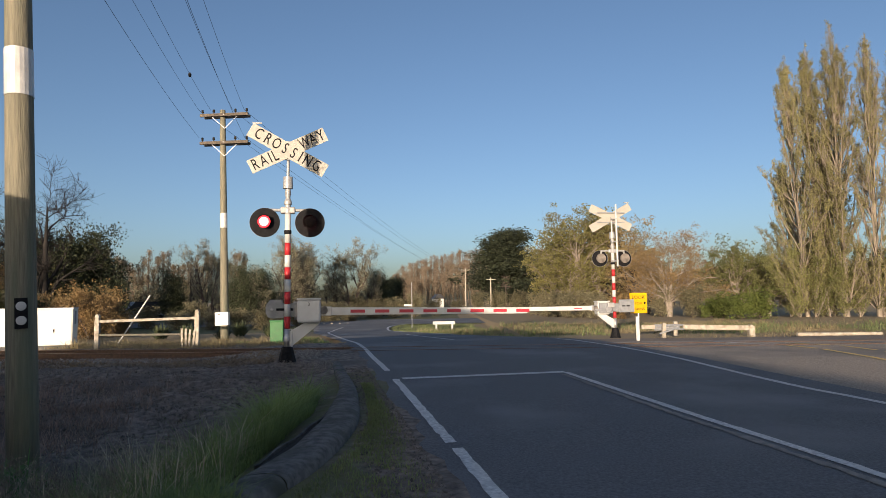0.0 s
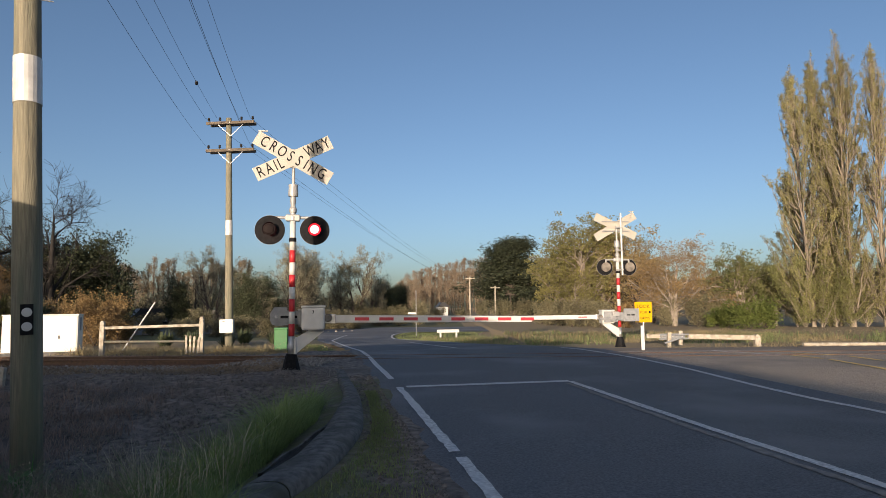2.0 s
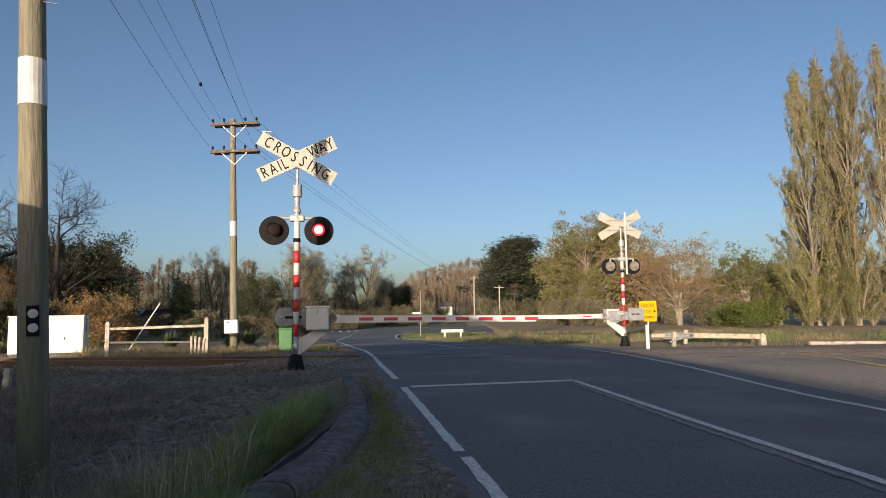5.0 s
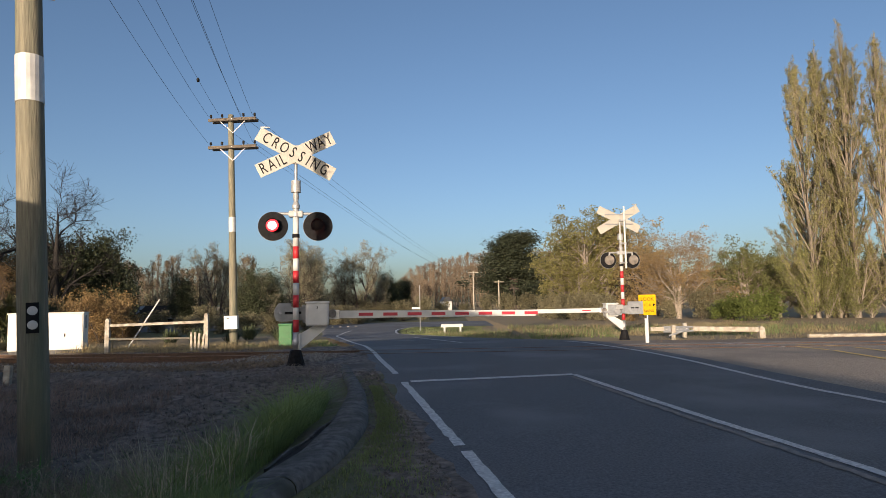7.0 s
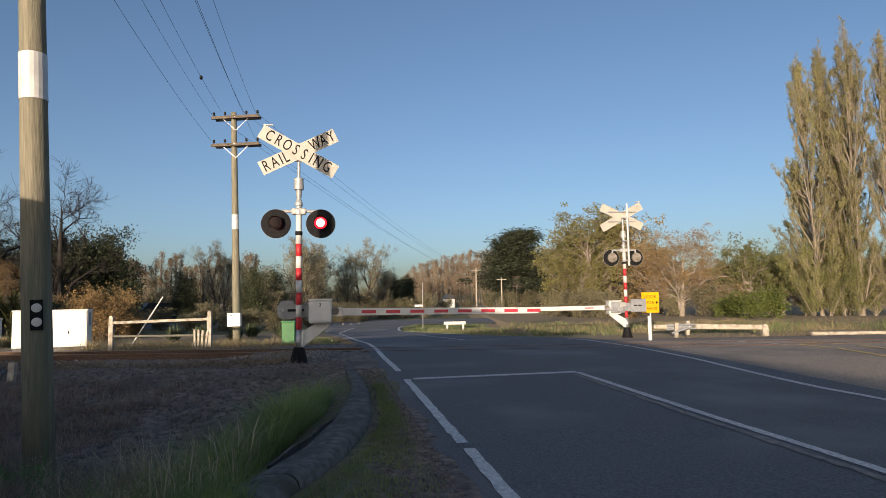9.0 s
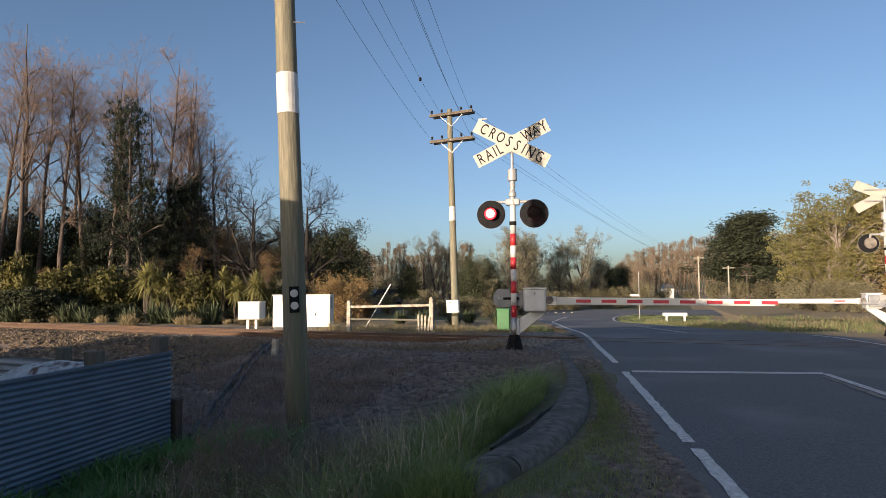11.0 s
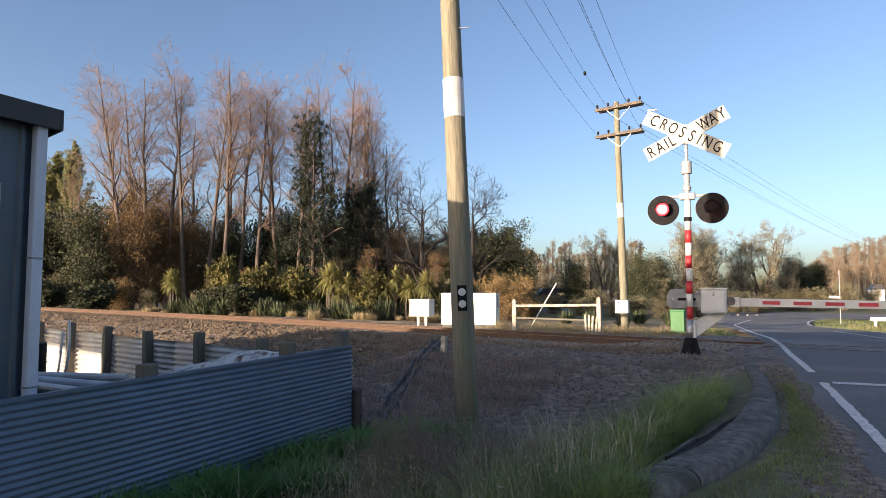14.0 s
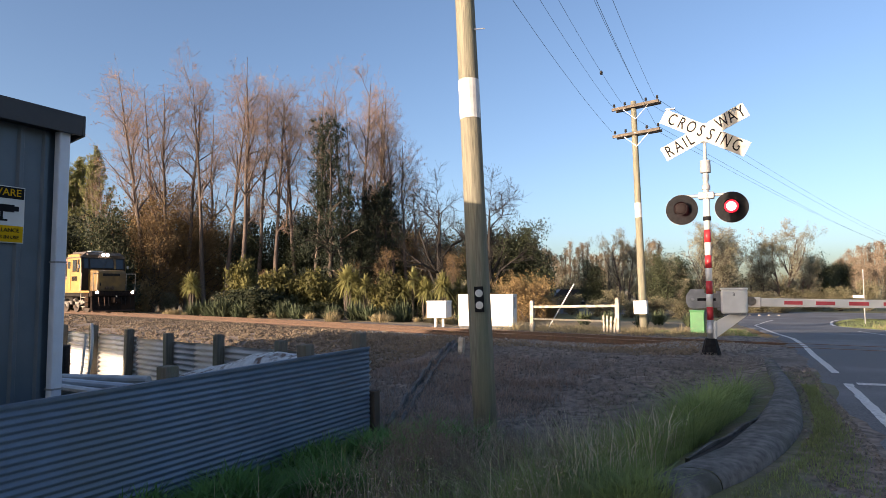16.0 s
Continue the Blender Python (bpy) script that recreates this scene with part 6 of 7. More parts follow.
for k, az, d, s in ((0, -27.0, 36, 1.0), (1, 23.8, 46, 1.2), (1, 26.6, 45, 1.2), (1, 22.8, 48, 0.9), (2, -20.0, 44, 1.3), (2, -16.0, 42, 1.2), (2, -22.8, 46, 1.4), (2, -25.0, 48, 1.5), (2, -10.5, 48, 1.4), (2, -8.5, 52, 1.5), (2, 11.0, 50, 1.4), (2, 13.5, 48, 1.4), (2, 9.3, 56, 1.5), (0, 15.4, 47, 1.2), (2, 21.5, 50, 1.5), (2, -38.5, 34, 1.0), (2, -49.8, 38, 1.2), (2, -48.3, 37, 1.1), (2, -43.0, 36, 1.1), (2, -54.5, 40, 1.2), (0, -62.0, 50, 1.6), (2, -52.0, 44, 1.5), (0, -45.5, 46, 1.5), (2, -35.0, 40, 1.4), (2, -33.5, 42, 1.6), (0, -40.5, 46, 1.5), (2, -66.0, 56, 1.7), (2, -69.0, 56, 1.7), (2, 6.8, 70, 1.6), (2, -6.0, 60, 1.4), (2, -18.0, 48, 1.6), (2, -13.8, 52, 1.8), (2, -21.4, 52, 1.8), (2, -10.0, 56, 1.8), (2, -8.0, 57, 1.9), (2, -6.2, 58, 2.0), (2, -4.4, 60, 1.9), (2, -2.6, 66, 1.6), (2, -0.8, 70, 1.4), (2, 1.2, 74, 1.3), (2, 3.2, 74, 1.5), (2, 5.0, 70, 1.5), (2, 8.4, 60, 1.6), (2, 10.2, 54, 1.5), (2, 12.4, 52, 1.5), (2, 19.0, 52, 1.6), (2, 23.0, 52, 1.6), (2, -12.0, 54, 1.9), (2, -56, 44, 1.1), (2, -53, 42, 1.1), (2, -51.3, 42, 1.3), (2, -47.4, 38, 1.1), (2, -44.8, 39, 1.2), (2, -41.4, 38, 1.1), (2, -39.6, 37, 1.0), (2, -37.6, 38, 1.1), (2, -60, 47, 1.0)):
    plant(SHR[k], az, d, rnd.uniform(0, 360), s * rnd.uniform(0.9, 1.1), s * (0.62 if -28 < az < -3 else 1.0) * rnd.uniform(0.85, 1.15))


def sword_plant(name, label, category, seed, heads, n, ln, w, mat):
    """Rosettes of sword leaves, on short trunks where heads stand high."""
    rng = np.random.default_rng(seed)
    th = thing(name, label, category)
    V, F, tr = [], [], []
    for hx, hy, hz in heads:
        if hz > 0.3:
            tr.append(np.array([(hx * 0.4, hy * 0.4, -0.1), (hx * 0.8, hy * 0.8, hz * 0.5), (hx, hy, hz)]))
        for k in range(n):
            az = rng.uniform(0, 2 * math.pi)
            el = math.radians(rng.uniform(-55, 85) if hz > 0.3 else rng.uniform(35, 88))
            d = np.array([math.cos(az) * math.cos(el), math.sin(az) * math.cos(el), math.sin(el)])
            side = np.array([-math.sin(az), math.cos(az), 0]) * w
            L = ln * rng.uniform(0.6, 1.1)
            p0 = np.array([hx, hy, hz])
            p1 = p0 + d * L * 0.55
            p2 = p0 + d * L + np.array([0, 0, -0.22 * L * rng.uniform(0.2, 1.4)])
            b = len(V)
            V += [p0 - side * 0.5, p0 + side * 0.5, p1 + side, p1 - side, p2 + side * 0.1, p2 - side * 0.1]
            F += [(b, b + 1, b + 2, b + 3), (b + 3, b + 2, b + 4, b + 5)]
    put("leaves", mesh_np("leaves", np.array(V), np.array(F)), mat, th, "spray of sword-shaped leaves")
    if tr:
        P = np.stack(tr)
        put("trunk", tubes_mesh([(P, np.full(P.shape[:2], 0.07), 6)]), M["bark_dark"], th)
    return th


CAB = [sword_plant("cabbage_tree", "cabbage tree with spiky heads of sword leaves", "tree", 5, [(0, 0, 2.1), (0.5, 0.2, 1.7), (-0.45, 0.1, 1.5)], 170, 0.78, 0.034, M["flax"]), sword_plant("cabbage_tree", "single-headed cabbage tree with sword leaves", "tree", 6, [(0, 0, 2.0), (0.15, 0.1, 1.75), (-0.15, 0.0, 1.8)], 190, 0.85, 0.034, M["flax"])]
FLX = sword_plant("flax_bush", "clump of dark blue-green flax with upright leaves", "flax bush", 7, [(rx * 0.25, ry * 0.25, 0) for rx in (-1, 0, 1) for ry in (-1, 0, 1)], 24, 1.35, 0.035, M["flax_dark"])
BUSH = [make_tree("round_bush", lab, "shrub", 110 + k, 1.3, 0.05, 16, 8, 0, 14, M["bark_dark"], M[mt], 52, 50, 0.58, 0.45, 0.05, 0.12, 0.08, 0.07, 0.09, dome, 0.0, 0.6, stems=3, part_by=0.2, dense=True) for k, (mt, lab) in enumerate((("leaf_bush", "rounded yellow-green bush behind the track"), ("leaf_deep", "rounded dark green bush behind the track")))]
settle(BUSH[0], -51.4, 37), settle(BUSH[1], -52.2, 35)
BUSH[0].scale, BUSH[1].scale = (1.35, 1.35, 1.5), (1.2, 1.2, 0.9)
settle(CAB[0], -44.4, 33.5), settle(CAB[1], -58.3, 42), settle(FLX, -50.0, 36)
for k, az, d, q in ((0, -39.3, 33, 1.05), (1, -38.2, 33, 0.9), (1, -36.6, 32, 1.0), (0, -35.2, 32.5, 0.85), (1, -53.8, 38, 0.85), (1, -45.2, 33.5, 1.1), (0, -43.6, 33, 0.9), (1, -33.6, 34, 0.8)):
    plant(CAB[k], az, d, rnd.uniform(0, 360), q)
for k, az, d, q, h in ((0, -47.9, 36, 0.9, 1.0), (0, -41.4, 33, 0.8, 0.95), (1, -54.5, 38, 1.1, 1.0), (1, -50.6, 36, 1.0, 0.8), (1, -47.0, 35, 1.0, 0.6), (0, -49.2, 36.5, 0.75, 0.85), (0, -54.3, 39, 0.8, 1.2), (1, -43.0, 34, 0.9, 0.6), (1, -40.0, 34, 0.9, 0.7), (1, -38.6, 34, 0.9, 0.8), (1, -37.0, 34, 1.0, 0.9), (1, -35.6, 34, 1.0, 1.0), (1, -34.2, 35, 1.1, 1.1), (0, -46.4, 37, 0.8, 0.9), (1, -64, 48, 1.4, 1.2), (1, -67, 52, 1.5, 1.3)):
    plant(BUSH[k], az, d, rnd.uniform(0, 360), q, h)
TUS = sword_plant("dry_tussock", "dry straw-coloured tussock beside the track", "grass", 8, [(rx * 0.2, ry * 0.2, 0) for rx in (-1, 0, 1) for ry in (-1, 0, 1)], 30, 0.7, 0.008, M["grass_dry"])
settle(TUS, -46.5, behind_track(-46.5, 30) - 1.2)
for k in range(46):
    az = -61 + 28 * k / 46 + rnd.uniform(-0.5, 0.5)
    d = max(28.5, behind_track(az, 28.5)) + rnd.uniform(-1.6, 1.2)
    if rnd.random() < 0.3:
        plant(FLX, az, d + 0.8, rnd.uniform(0, 360), rnd.uniform(0.45, 0.95))
    elif rnd.random() < 0.5:
        plant(TUS, az, d, rnd.uniform(0, 360), rnd.uniform(0.4, 0.9))
for az, d, s in ((-15.2, 30, 0.6), (-17.8, 31, 0.6), (-19.2, 29, 0.55), (-22.0, 30, 0.6), (-13.0, 33, 0.6), (-24.0, 31, 0.6)):
    plant(FLX, az, d, rnd.uniform(0, 360), s)


# dead stalky weeds in the rank grass by the fence
WEED = make_tree("dead_weed", "dry brown branching dead weed in the long grass", "weed", 120, 0.62, 0.004, 12, 6, 3, 3, M["straw_stem"], M["straw"], 38, 42, 0.42, 0.45, 0.12, 0.1, 0.08, 0.006, 0.012, None, stems=4, part_by=0.22, twig_r=0.0011)
settle(WEED, -38.5, 5.0)
for az, d, q in ((-36.5, 5.2, 0.9), (-40.4, 5.3, 1.0), (-34.0, 4.9, 0.7), (-41.6, 4.7, 0.8), (-31.5, 5.6, 0.7), (-28.5, 5.2, 0.75), (-38.0, 5.9, 0.8), (-26.0, 4.9, 0.6), (-35.2, 6.2, 0.8), (-42.5, 5.6, 0.7)):
    copy_thing(WEED, pose(*polar(az, d), 0, 0, rnd.uniform(0, 360)) @ Matrix.Diagonal((q, q, q, 1)))


# far poplar row, far bare wood
def far_wood(name, label, seed, spots_, h, w, mat, bark, twigs, leaf_n, size, vary=(0.8, 1.15)):
    """Many thin distant trees joined into one."""
    rng = np.random.default_rng(seed)
    n = len(spots_)
    S = np.array(spots_)
    H = h * rng.uniform(*vary, n)
    P0 = np.stack([S + np.array([0, 0, 1.0])[None] * (H * f)[:, None] + rng.normal(0, 0.12, (n, 3)) for f in (0, 0.35, 0.7, 1.0)], 1)
    R0 = np.linspace(0.2, 0.03, 4)[None] * np.ones((n, 1))
    P1, R1 = spawn(rng, P0, R0, twigs, 0.15, 0.98, 26, w, 0.2, 3, 0.5, 0.1, 0, lambda t: 0.4 + np.sin(t * math.pi))
    R1 = np.maximum(R1, 0.022)
    wood = put("trunks", tubes_mesh([(P0, R0, 4), (P1, R1, 3)]), bark)
    pts = along(rng, P1, leaf_n, 0.3)
    th = thing(name, label, "wood", kind="stuff")
    wood.parent = th
    put("crowns", leaf_mesh(rng, pts, size, 0.5), mat, th)


rg = np.random.default_rng(31)
row = [polar(a, 150 + rg.uniform(-5, 5), -0.6) for a in np.linspace(-33, -17.5, 42)]
far_wood("poplar_row", "distant row of narrow brownish poplars", 32, row, 11.6, 1.25, M["leaf_row"], M["bark_grey"], 34, 34, 0.15, (0.82, 1.15))
hill = []
for a in np.arange(-5.4, 14, 0.16):
    top = float(np.interp(a, [-5.4, -4.6, -3.4, -1.7, 0.3, 2.5, 14], [4.5, 8.5, 11.5, 13.8, 15.0, 15.6, 16.0]))
    for d, part_ in ((186, 0.55), (200, 0.78), (216, 1.0)):
        x, y, z = polar(a + rg.uniform(-0.12, 0.12), d + rg.uniform(-6, 6), 0.0)
        hill.append((x, y, top * part_ * d / 200 - 8.5))
far_wood("far_wood", "distant hillside of bare russet trees", 33, hill, 8.8, 2.0, M["twig_far"], M["twig_far"], 10, 34, 0.15, (0.9, 1.05))
belt = [polar(a, 110 + rg.uniform(-8, 10), -0.6) for a in np.arange(8, 45, 0.5)]
far_wood("shelter_belt", "distant dark shelter belt of mixed trees", 34, belt, 5.5, 2.6, M["leaf_olive"], M["bark_dark"], 14, 22, 0.24)
scrub = [polar(a, 100 + rg.uniform(-12, 10), -0.6) for a in np.arange(-34, -4, 0.5)]
far_wood("scrub_belt", "distant low belt of dark scrub", 35, scrub, 2.9, 1.8, M["leaf_dull"], M["bark_dark"], 12, 20, 0.16, (0.6, 1.3))


# far poles and roofs
def far_pole(az, d, h, dark):
    x, y, z = polar(az, d, -0.6)
    th = thing("distant_pole", "distant power pole with a crossarm", "power pole", pose(x, y, z), "distant poles")
    put("shaft", tube((0, 0, -0.3), (0, 0, h), 0.11, 0.08, 8), M["bark_dark"] if dark else M["old_white_wood"], th)
    put("crossarm", box(-0.65, 0.65, -0.1, 0.0, h - 0.3, h - 0.2), M["bark_dark"] if dark else M["old_white_wood"], th)


far_pole(-21.8, 70, 5.4, True), far_pole(2.02, 84, 5.9, False), far_pole(4.3, 84, 4.6, False), far_pole(5.65, 86, 3.7, True)


def far_house(az, d, w, mat, label, low=-0.6):
    x, y, z = polar(az, d, low)
    th = thing("farm_shed", label, "building", pose(x, y, z, 0, 0, -az + 8))
    put("wall", box(-w / 2, w / 2, -2, 2, 0, 2.0), M[mat], th)
    put("roof", prism([(-w / 2 - 0.3, 1.95), (w / 2 + 0.3, 1.95), (w / 2 - 0.6, 2.9), (-w / 2 + 0.6, 2.9)], -2.3, 2.3), M["fascia"], th)
    if w > 3:
        put("window", box(-0.6, 0.6, -2.03, -1.99, 0.7, 1.5), M["dark_glass"], th)


far_house(-0.5, 135, 1.9, "white", "distant white farm shed under trees"), far_house(-24.5, 75, 5.5, "grey", "low grey shed behind the shrubs", -1.5)


# grass
def grass(name, label, seed, x, y, h, w, mat, lean=0.35, z=None, out=None):
    """Bent blades at the given places, one joined mesh."""
    rng = np.random.default_rng(seed)
    n = len(x)
    z = ground_z(x, y) if z is None else z
    az = rng.uniform(0, 2 * math.pi, n) if out is None else out + rng.normal(0, 0.5, n)
    L = h * rng.uniform(0.5, 1.25, n)
    ld = np.stack([np.cos(az), np.sin(az), 0 * az], 1) * (lean * L * rng.uniform(0.2, 1.3, n))[:, None]
    sd = np.stack([-np.sin(az), np.cos(az), 0 * az], 1) * w
    p0 = np.stack([x, y, z - 0.01], 1)
    p1 = p0 + ld * 0.35 + np.array([0, 0, 1.0]) * (L * 0.6)[:, None]
    p2 = p0 + ld + np.array([0, 0, 1.0]) * L[:, None] * rng.uniform(0.75, 1, n)[:, None]
    V = np.stack([p0 - sd, p0 + sd, p1 + sd * 0.8, p1 - sd * 0.8, p2, p2], 1)
    b = np.arange(n)[:, None] * 6
    F = np.concatenate([b + np.array([0, 1, 2, 3]), ], 0)
    F3 = b + np.array([3, 2, 4, 5])
    return tagged(put(name, mesh_np(name, V.reshape(-1, 3), np.concatenate([F, F3])), mat), label, "grass", kind="stuff")


def clumped(rng, n, x0, x1, y0, y1, clumps, spread):
    c = rng.integers(0, clumps, n)
    cx, cy = rng.uniform(x0, x1, clumps), rng.uniform(y0, y1, clumps)
    return cx[c] + rng.normal(0, spread, n), cy[c] + rng.normal(0, spread, n)


def build_grass():
    rng = np.random.default_rng(51)
    # green grass behind the kerb: low sward, then taller tufts
    def bank(n, seed, h, w, mat, name, label, lean, power=1.1, wide=1.0):
        t = rng.random(n)
        y = 3.0 + 6.4 * t ** power
        edge = np.interp(y, [3.0, 3.85, 4.6, 5.5, 6.5, 7.6, 8.9, 10], [-1.95, -1.78, -1.7, -1.66, -1.6, -1.56, -1.74, -2.0])
        width = np.interp(y, [3.0, 5, 6.5, 8, 9.6], [2.6, 1.6, 1.0, 0.55, 0.2]) * wide
        x = edge - np.abs(rng.normal(0, 0.5, n)) * width
        lush = 0.5 + 0.5 * np.sin(x * 8.3 + 2 * np.sin(y * 3.1)) * np.sin(y * 6.7 + 1.5 * np.sin(x * 5.2))
        k = rng.random(n) < 0.25 + 0.75 * lush
        grass(name, label, seed, x[k], y[k], (h * (0.55 + 0.9 * lush) * np.interp(y, [3, 6, 8.5, 10], [1.0, 1.0, 0.7, 0.35]))[k], w, mat, lean)

    bank(17000, 52, 0.15, 0.0035, M["grass_green"], "long_grass", "long green grass behind the kerb", 0.8)
    cl = 85
    cy = 3.6 + 4.8 * rng.random(cl) ** 1.2
    cx = np.interp(cy, [3.0, 4.6, 6.5, 8.5], [-2.05, -1.84, -1.72, -1.82]) - np.abs(rng.normal(0, 0.5, cl)) * np.interp(cy, [3.5, 6, 8.5], [1.7, 0.8, 0.3])
    c = rng.integers(0, cl, 10000)
    ox, oy = rng.normal(0, 0.06, 10000), rng.normal(0, 0.06, 10000)
    tall_ = rng.uniform(0.24, 0.56, cl)
    grass("grass_tufts", "tall arching green grass tufts", 63, cx[c] + ox, cy[c] + oy, tall_[c], 0.003, M["grass_green"], 1.15, None, np.arctan2(oy, ox))
    xb, yb = clumped(rng, 620, -3.0, -1.75, 3.7, 6.4, 34, 0.1)
    grass("seed_stalks", "pale dead grass stalks among the green", 53, xb, yb, np.full(620, 0.52), 0.004, M["stalk"], 0.6)
    xb, yb = clumped(rng, 2600, -4.0, -1.95, 2.5, 5.6, 120, 0.1)
    grass("seed_stalks", "thin pale seed stalks arching over the grass", 66, xb, yb, np.full(2600, 0.46), 0.0024, M["stalk"], 0.8)
    # pale seed heads nodding on the stalks
    cx, cy = rng.uniform(-3.6, -1.85, 60), rng.uniform(3.0, 6.2, 60)
    c = rng.integers(0, 60, 1500)
    hx, hy = cx[c] + rng.normal(0, 0.1, 1500), cy[c] + rng.normal(0, 0.1, 1500)
    pts = np.stack([hx, hy, ground_z(hx, hy) + rng.uniform(0.2, 0.46, 1500)], 1)
    tagged(put("seed_heads", leaf_mesh(rng, pts, 0.012, 0.3), M["stalk"]), "pale seed heads nodding over the long grass", "grass", kind="stuff")
    xb, yb = clumped(rng, 9000, -8.5, -4.2, 5.7, 10.5, 170, 0.2)
    k = track_y(xb) - yb > 3.2
    grass("dead_weeds", "russet dead grass on the bank behind the pole", 67, xb[k], yb[k], np.full(k.sum(), 0.15), 0.004, M["straw_red"], 1.3)
    xb, yb = clumped(rng, 2600, -1.9, -1.34, 3.6, 4.1, 24, 0.07)
    grass("grass_tufts", "green tuft spilling over the end of the kerb", 68, xb, yb, np.full(2600, 0.3), 0.003, M["grass_green"], 1.0)
    xb, yb = clumped(rng, 4200, -4.4, -2.2, 2.8, 6.4, 90, 0.16)
    grass("seed_stalks", "dead brownish grass stalks in the long grass", 54, xb, yb, np.full(4200, 0.26), 0.0028, M["straw"], 0.9)
    xb, yb = clumped(rng, 12000, -4.7, -2.0, 2.4, 6.0, 160, 0.2)
    grass("rough_grass", "rough dull green grass round the pole", 64, xb, yb, np.full(12000, 0.17), 0.0035, M["grass_green"], 1.0)
    # rank green growth along the fence
    xb, yb = clumped(rng, 16000, -4.75, -3.7, 2.2, 5.7, 130, 0.13)
    grass("rank_grass", "rank dark green grass at the foot of the fence", 55, xb, yb, np.where(np.sin(xb * 5.1 + yb * 2.3) * np.sin(yb * 4.7 - xb) > 0, 0.34, 0.2), 0.008, M["grass_rank"], 1.0)
    # short turf between kerb and road
    n = 15000
    y = rng.uniform(2.2, 9.5, n)
    a = np.interp(y, [2.2, 3.5, 4.3, 5.2, 6.35, 7.2, 8.9, 9.5], [-1.5, -1.36, -1.04, -0.88, -0.8, -0.86, -1.12, -1.25])
    b = left_x(y) - 0.1
    x = a + (b - a) * rng.beta(1.2, 1.7, n)
    keep = rng.random(n) < 0.06 + 0.6 * (np.sin(x * 7 + y * 2.6 + np.sin(y * 5)) * np.sin(y * 2.3 + x * 3) > 0.0) + 0.4 * (x < a + 0.14) + 0.3 * (y < 4.8)
    grass("short_grass", "short thin grass between kerb and road", 56, x[keep], y[keep], np.full(keep.sum(), 0.055), 0.003, M["turf"], 0.8)
    # dead mown straw over the dirt
    xb, yb = clumped(rng, 30000, -14, -2.0, 5.3, 13.2, 1100, 0.13)
    k = (track_y(xb) - yb > 2.9) & (xb < -1.9 - 0.2 * (yb > 8)) & ((xb > -4.7) | (yb > 5.6))
    grass("dead_straw", "flattened dead straw on the dirt", 57, xb[k], yb[k], np.full(k.sum(), 0.085), 0.004, M["straw"], 2.6)
    # dry bank beyond the crossing
    n = 20000
    x = rng.uniform(-1.5, 16, n)
    y = 24.5 + 11 * rng.random(n) ** 1.3
    k = (x > right_x(y) + 0.5)
    grass("dry_bank_grass", "tall dry golden grass on the far verge", 58, x[k], y[k], 0.07 + 0.28 * (np.sin(x[k] * 1.3 + np.sin(y[k] * 1.7)) * np.sin(y[k] * 1.1 + 0.7 * x[k])) ** 2, 0.006, M["grass_dry"], 1.5)
    n = 9000
    x = rng.uniform(-1.5, 22, n)
    y = 23.5 + 11 * rng.random(n) ** 1.3
    k = (x > right_x(y) + 0.4) & ((x < 7) | (y < 30)) & (np.sin(x * 0.9 + 1.1) * np.sin(y * 0.7) > -0.3)
    grass("bank_grass", "green-olive grass mixed into the dry bank", 65, x[k], y[k], 0.16 + 0.2 * np.sin(x[k] * 0.8 + y[k]) ** 2, 0.009, M["turf"], 1.1)
    n = 14000
    x = rng.uniform(-4, 6, n)
    y = rng.uniform(23, 46, n)
    k = (x > right_x(y) + 0.1) & (x < right_x(y) + 2.4 + 3 * (y > 33))
    grass("verge_grass", "green verge grass beyond the crossing", 59, x[k], y[k], np.full(k.sum(), 0.10), 0.010, M["turf"], 0.9)
    # behind the track
    n = 9000
    x = rng.uniform(-13, -4.2, n)
    y = track_y(x) + 2.6 + 8 * rng.random(n) ** 1.5
    k = (x < left_x(y) - 0.4)
    grass("dry_trackside_grass", "dry pale grass behind the track", 60, x[k], y[k], 0.06 + 0.16 * (np.sin(x[k] * 2.1 + y[k]) * np.sin(y[k] * 1.9 - x[k])) ** 2, 0.006, M["grass_dry"], 1.2)
    n = 7000
    x = rng.uniform(-13, -4.2, n)
    y = track_y(x) + 2.4 + 7 * rng.random(n) ** 1.4
    k = x < left_x(y) - 0.4
    grass("trackside_weeds", "pale dead weeds behind the track", 69, x[k], y[k], 0.08 + 0.34 * (np.sin(x[k] * 1.3 - y[k]) * np.sin(x[k] * 2.9 + y[k] * 0.6)) ** 2, 0.006, M["grass_dry"], 1.4)
    n = 6000
    x = rng.uniform(-6.8, -3.5, n)
    y = rng.uniform(20.5, 27, n)
    k = (x < left_x(y) - 0.3)
    grass("verge_grass", "green grass beside the far road", 61, x[k], y[k], np.full(k.sum(), 0.14), 0.008, M["turf"], 0.9)
    n = 12000
    x = rng.uniform(7, 30, n)
    y = 19.8 + 16 * rng.random(n) ** 1.4
    grass("dry_bank_grass", "dry grass and weeds on the far side", 62, x, y, 0.05 + 0.16 * (np.sin(x * 0.9 + y * 0.4) * np.sin(y * 1.3 - x * 0.5)) ** 2, 0.006, M["grass_dry"], 1.6)


build_grass()


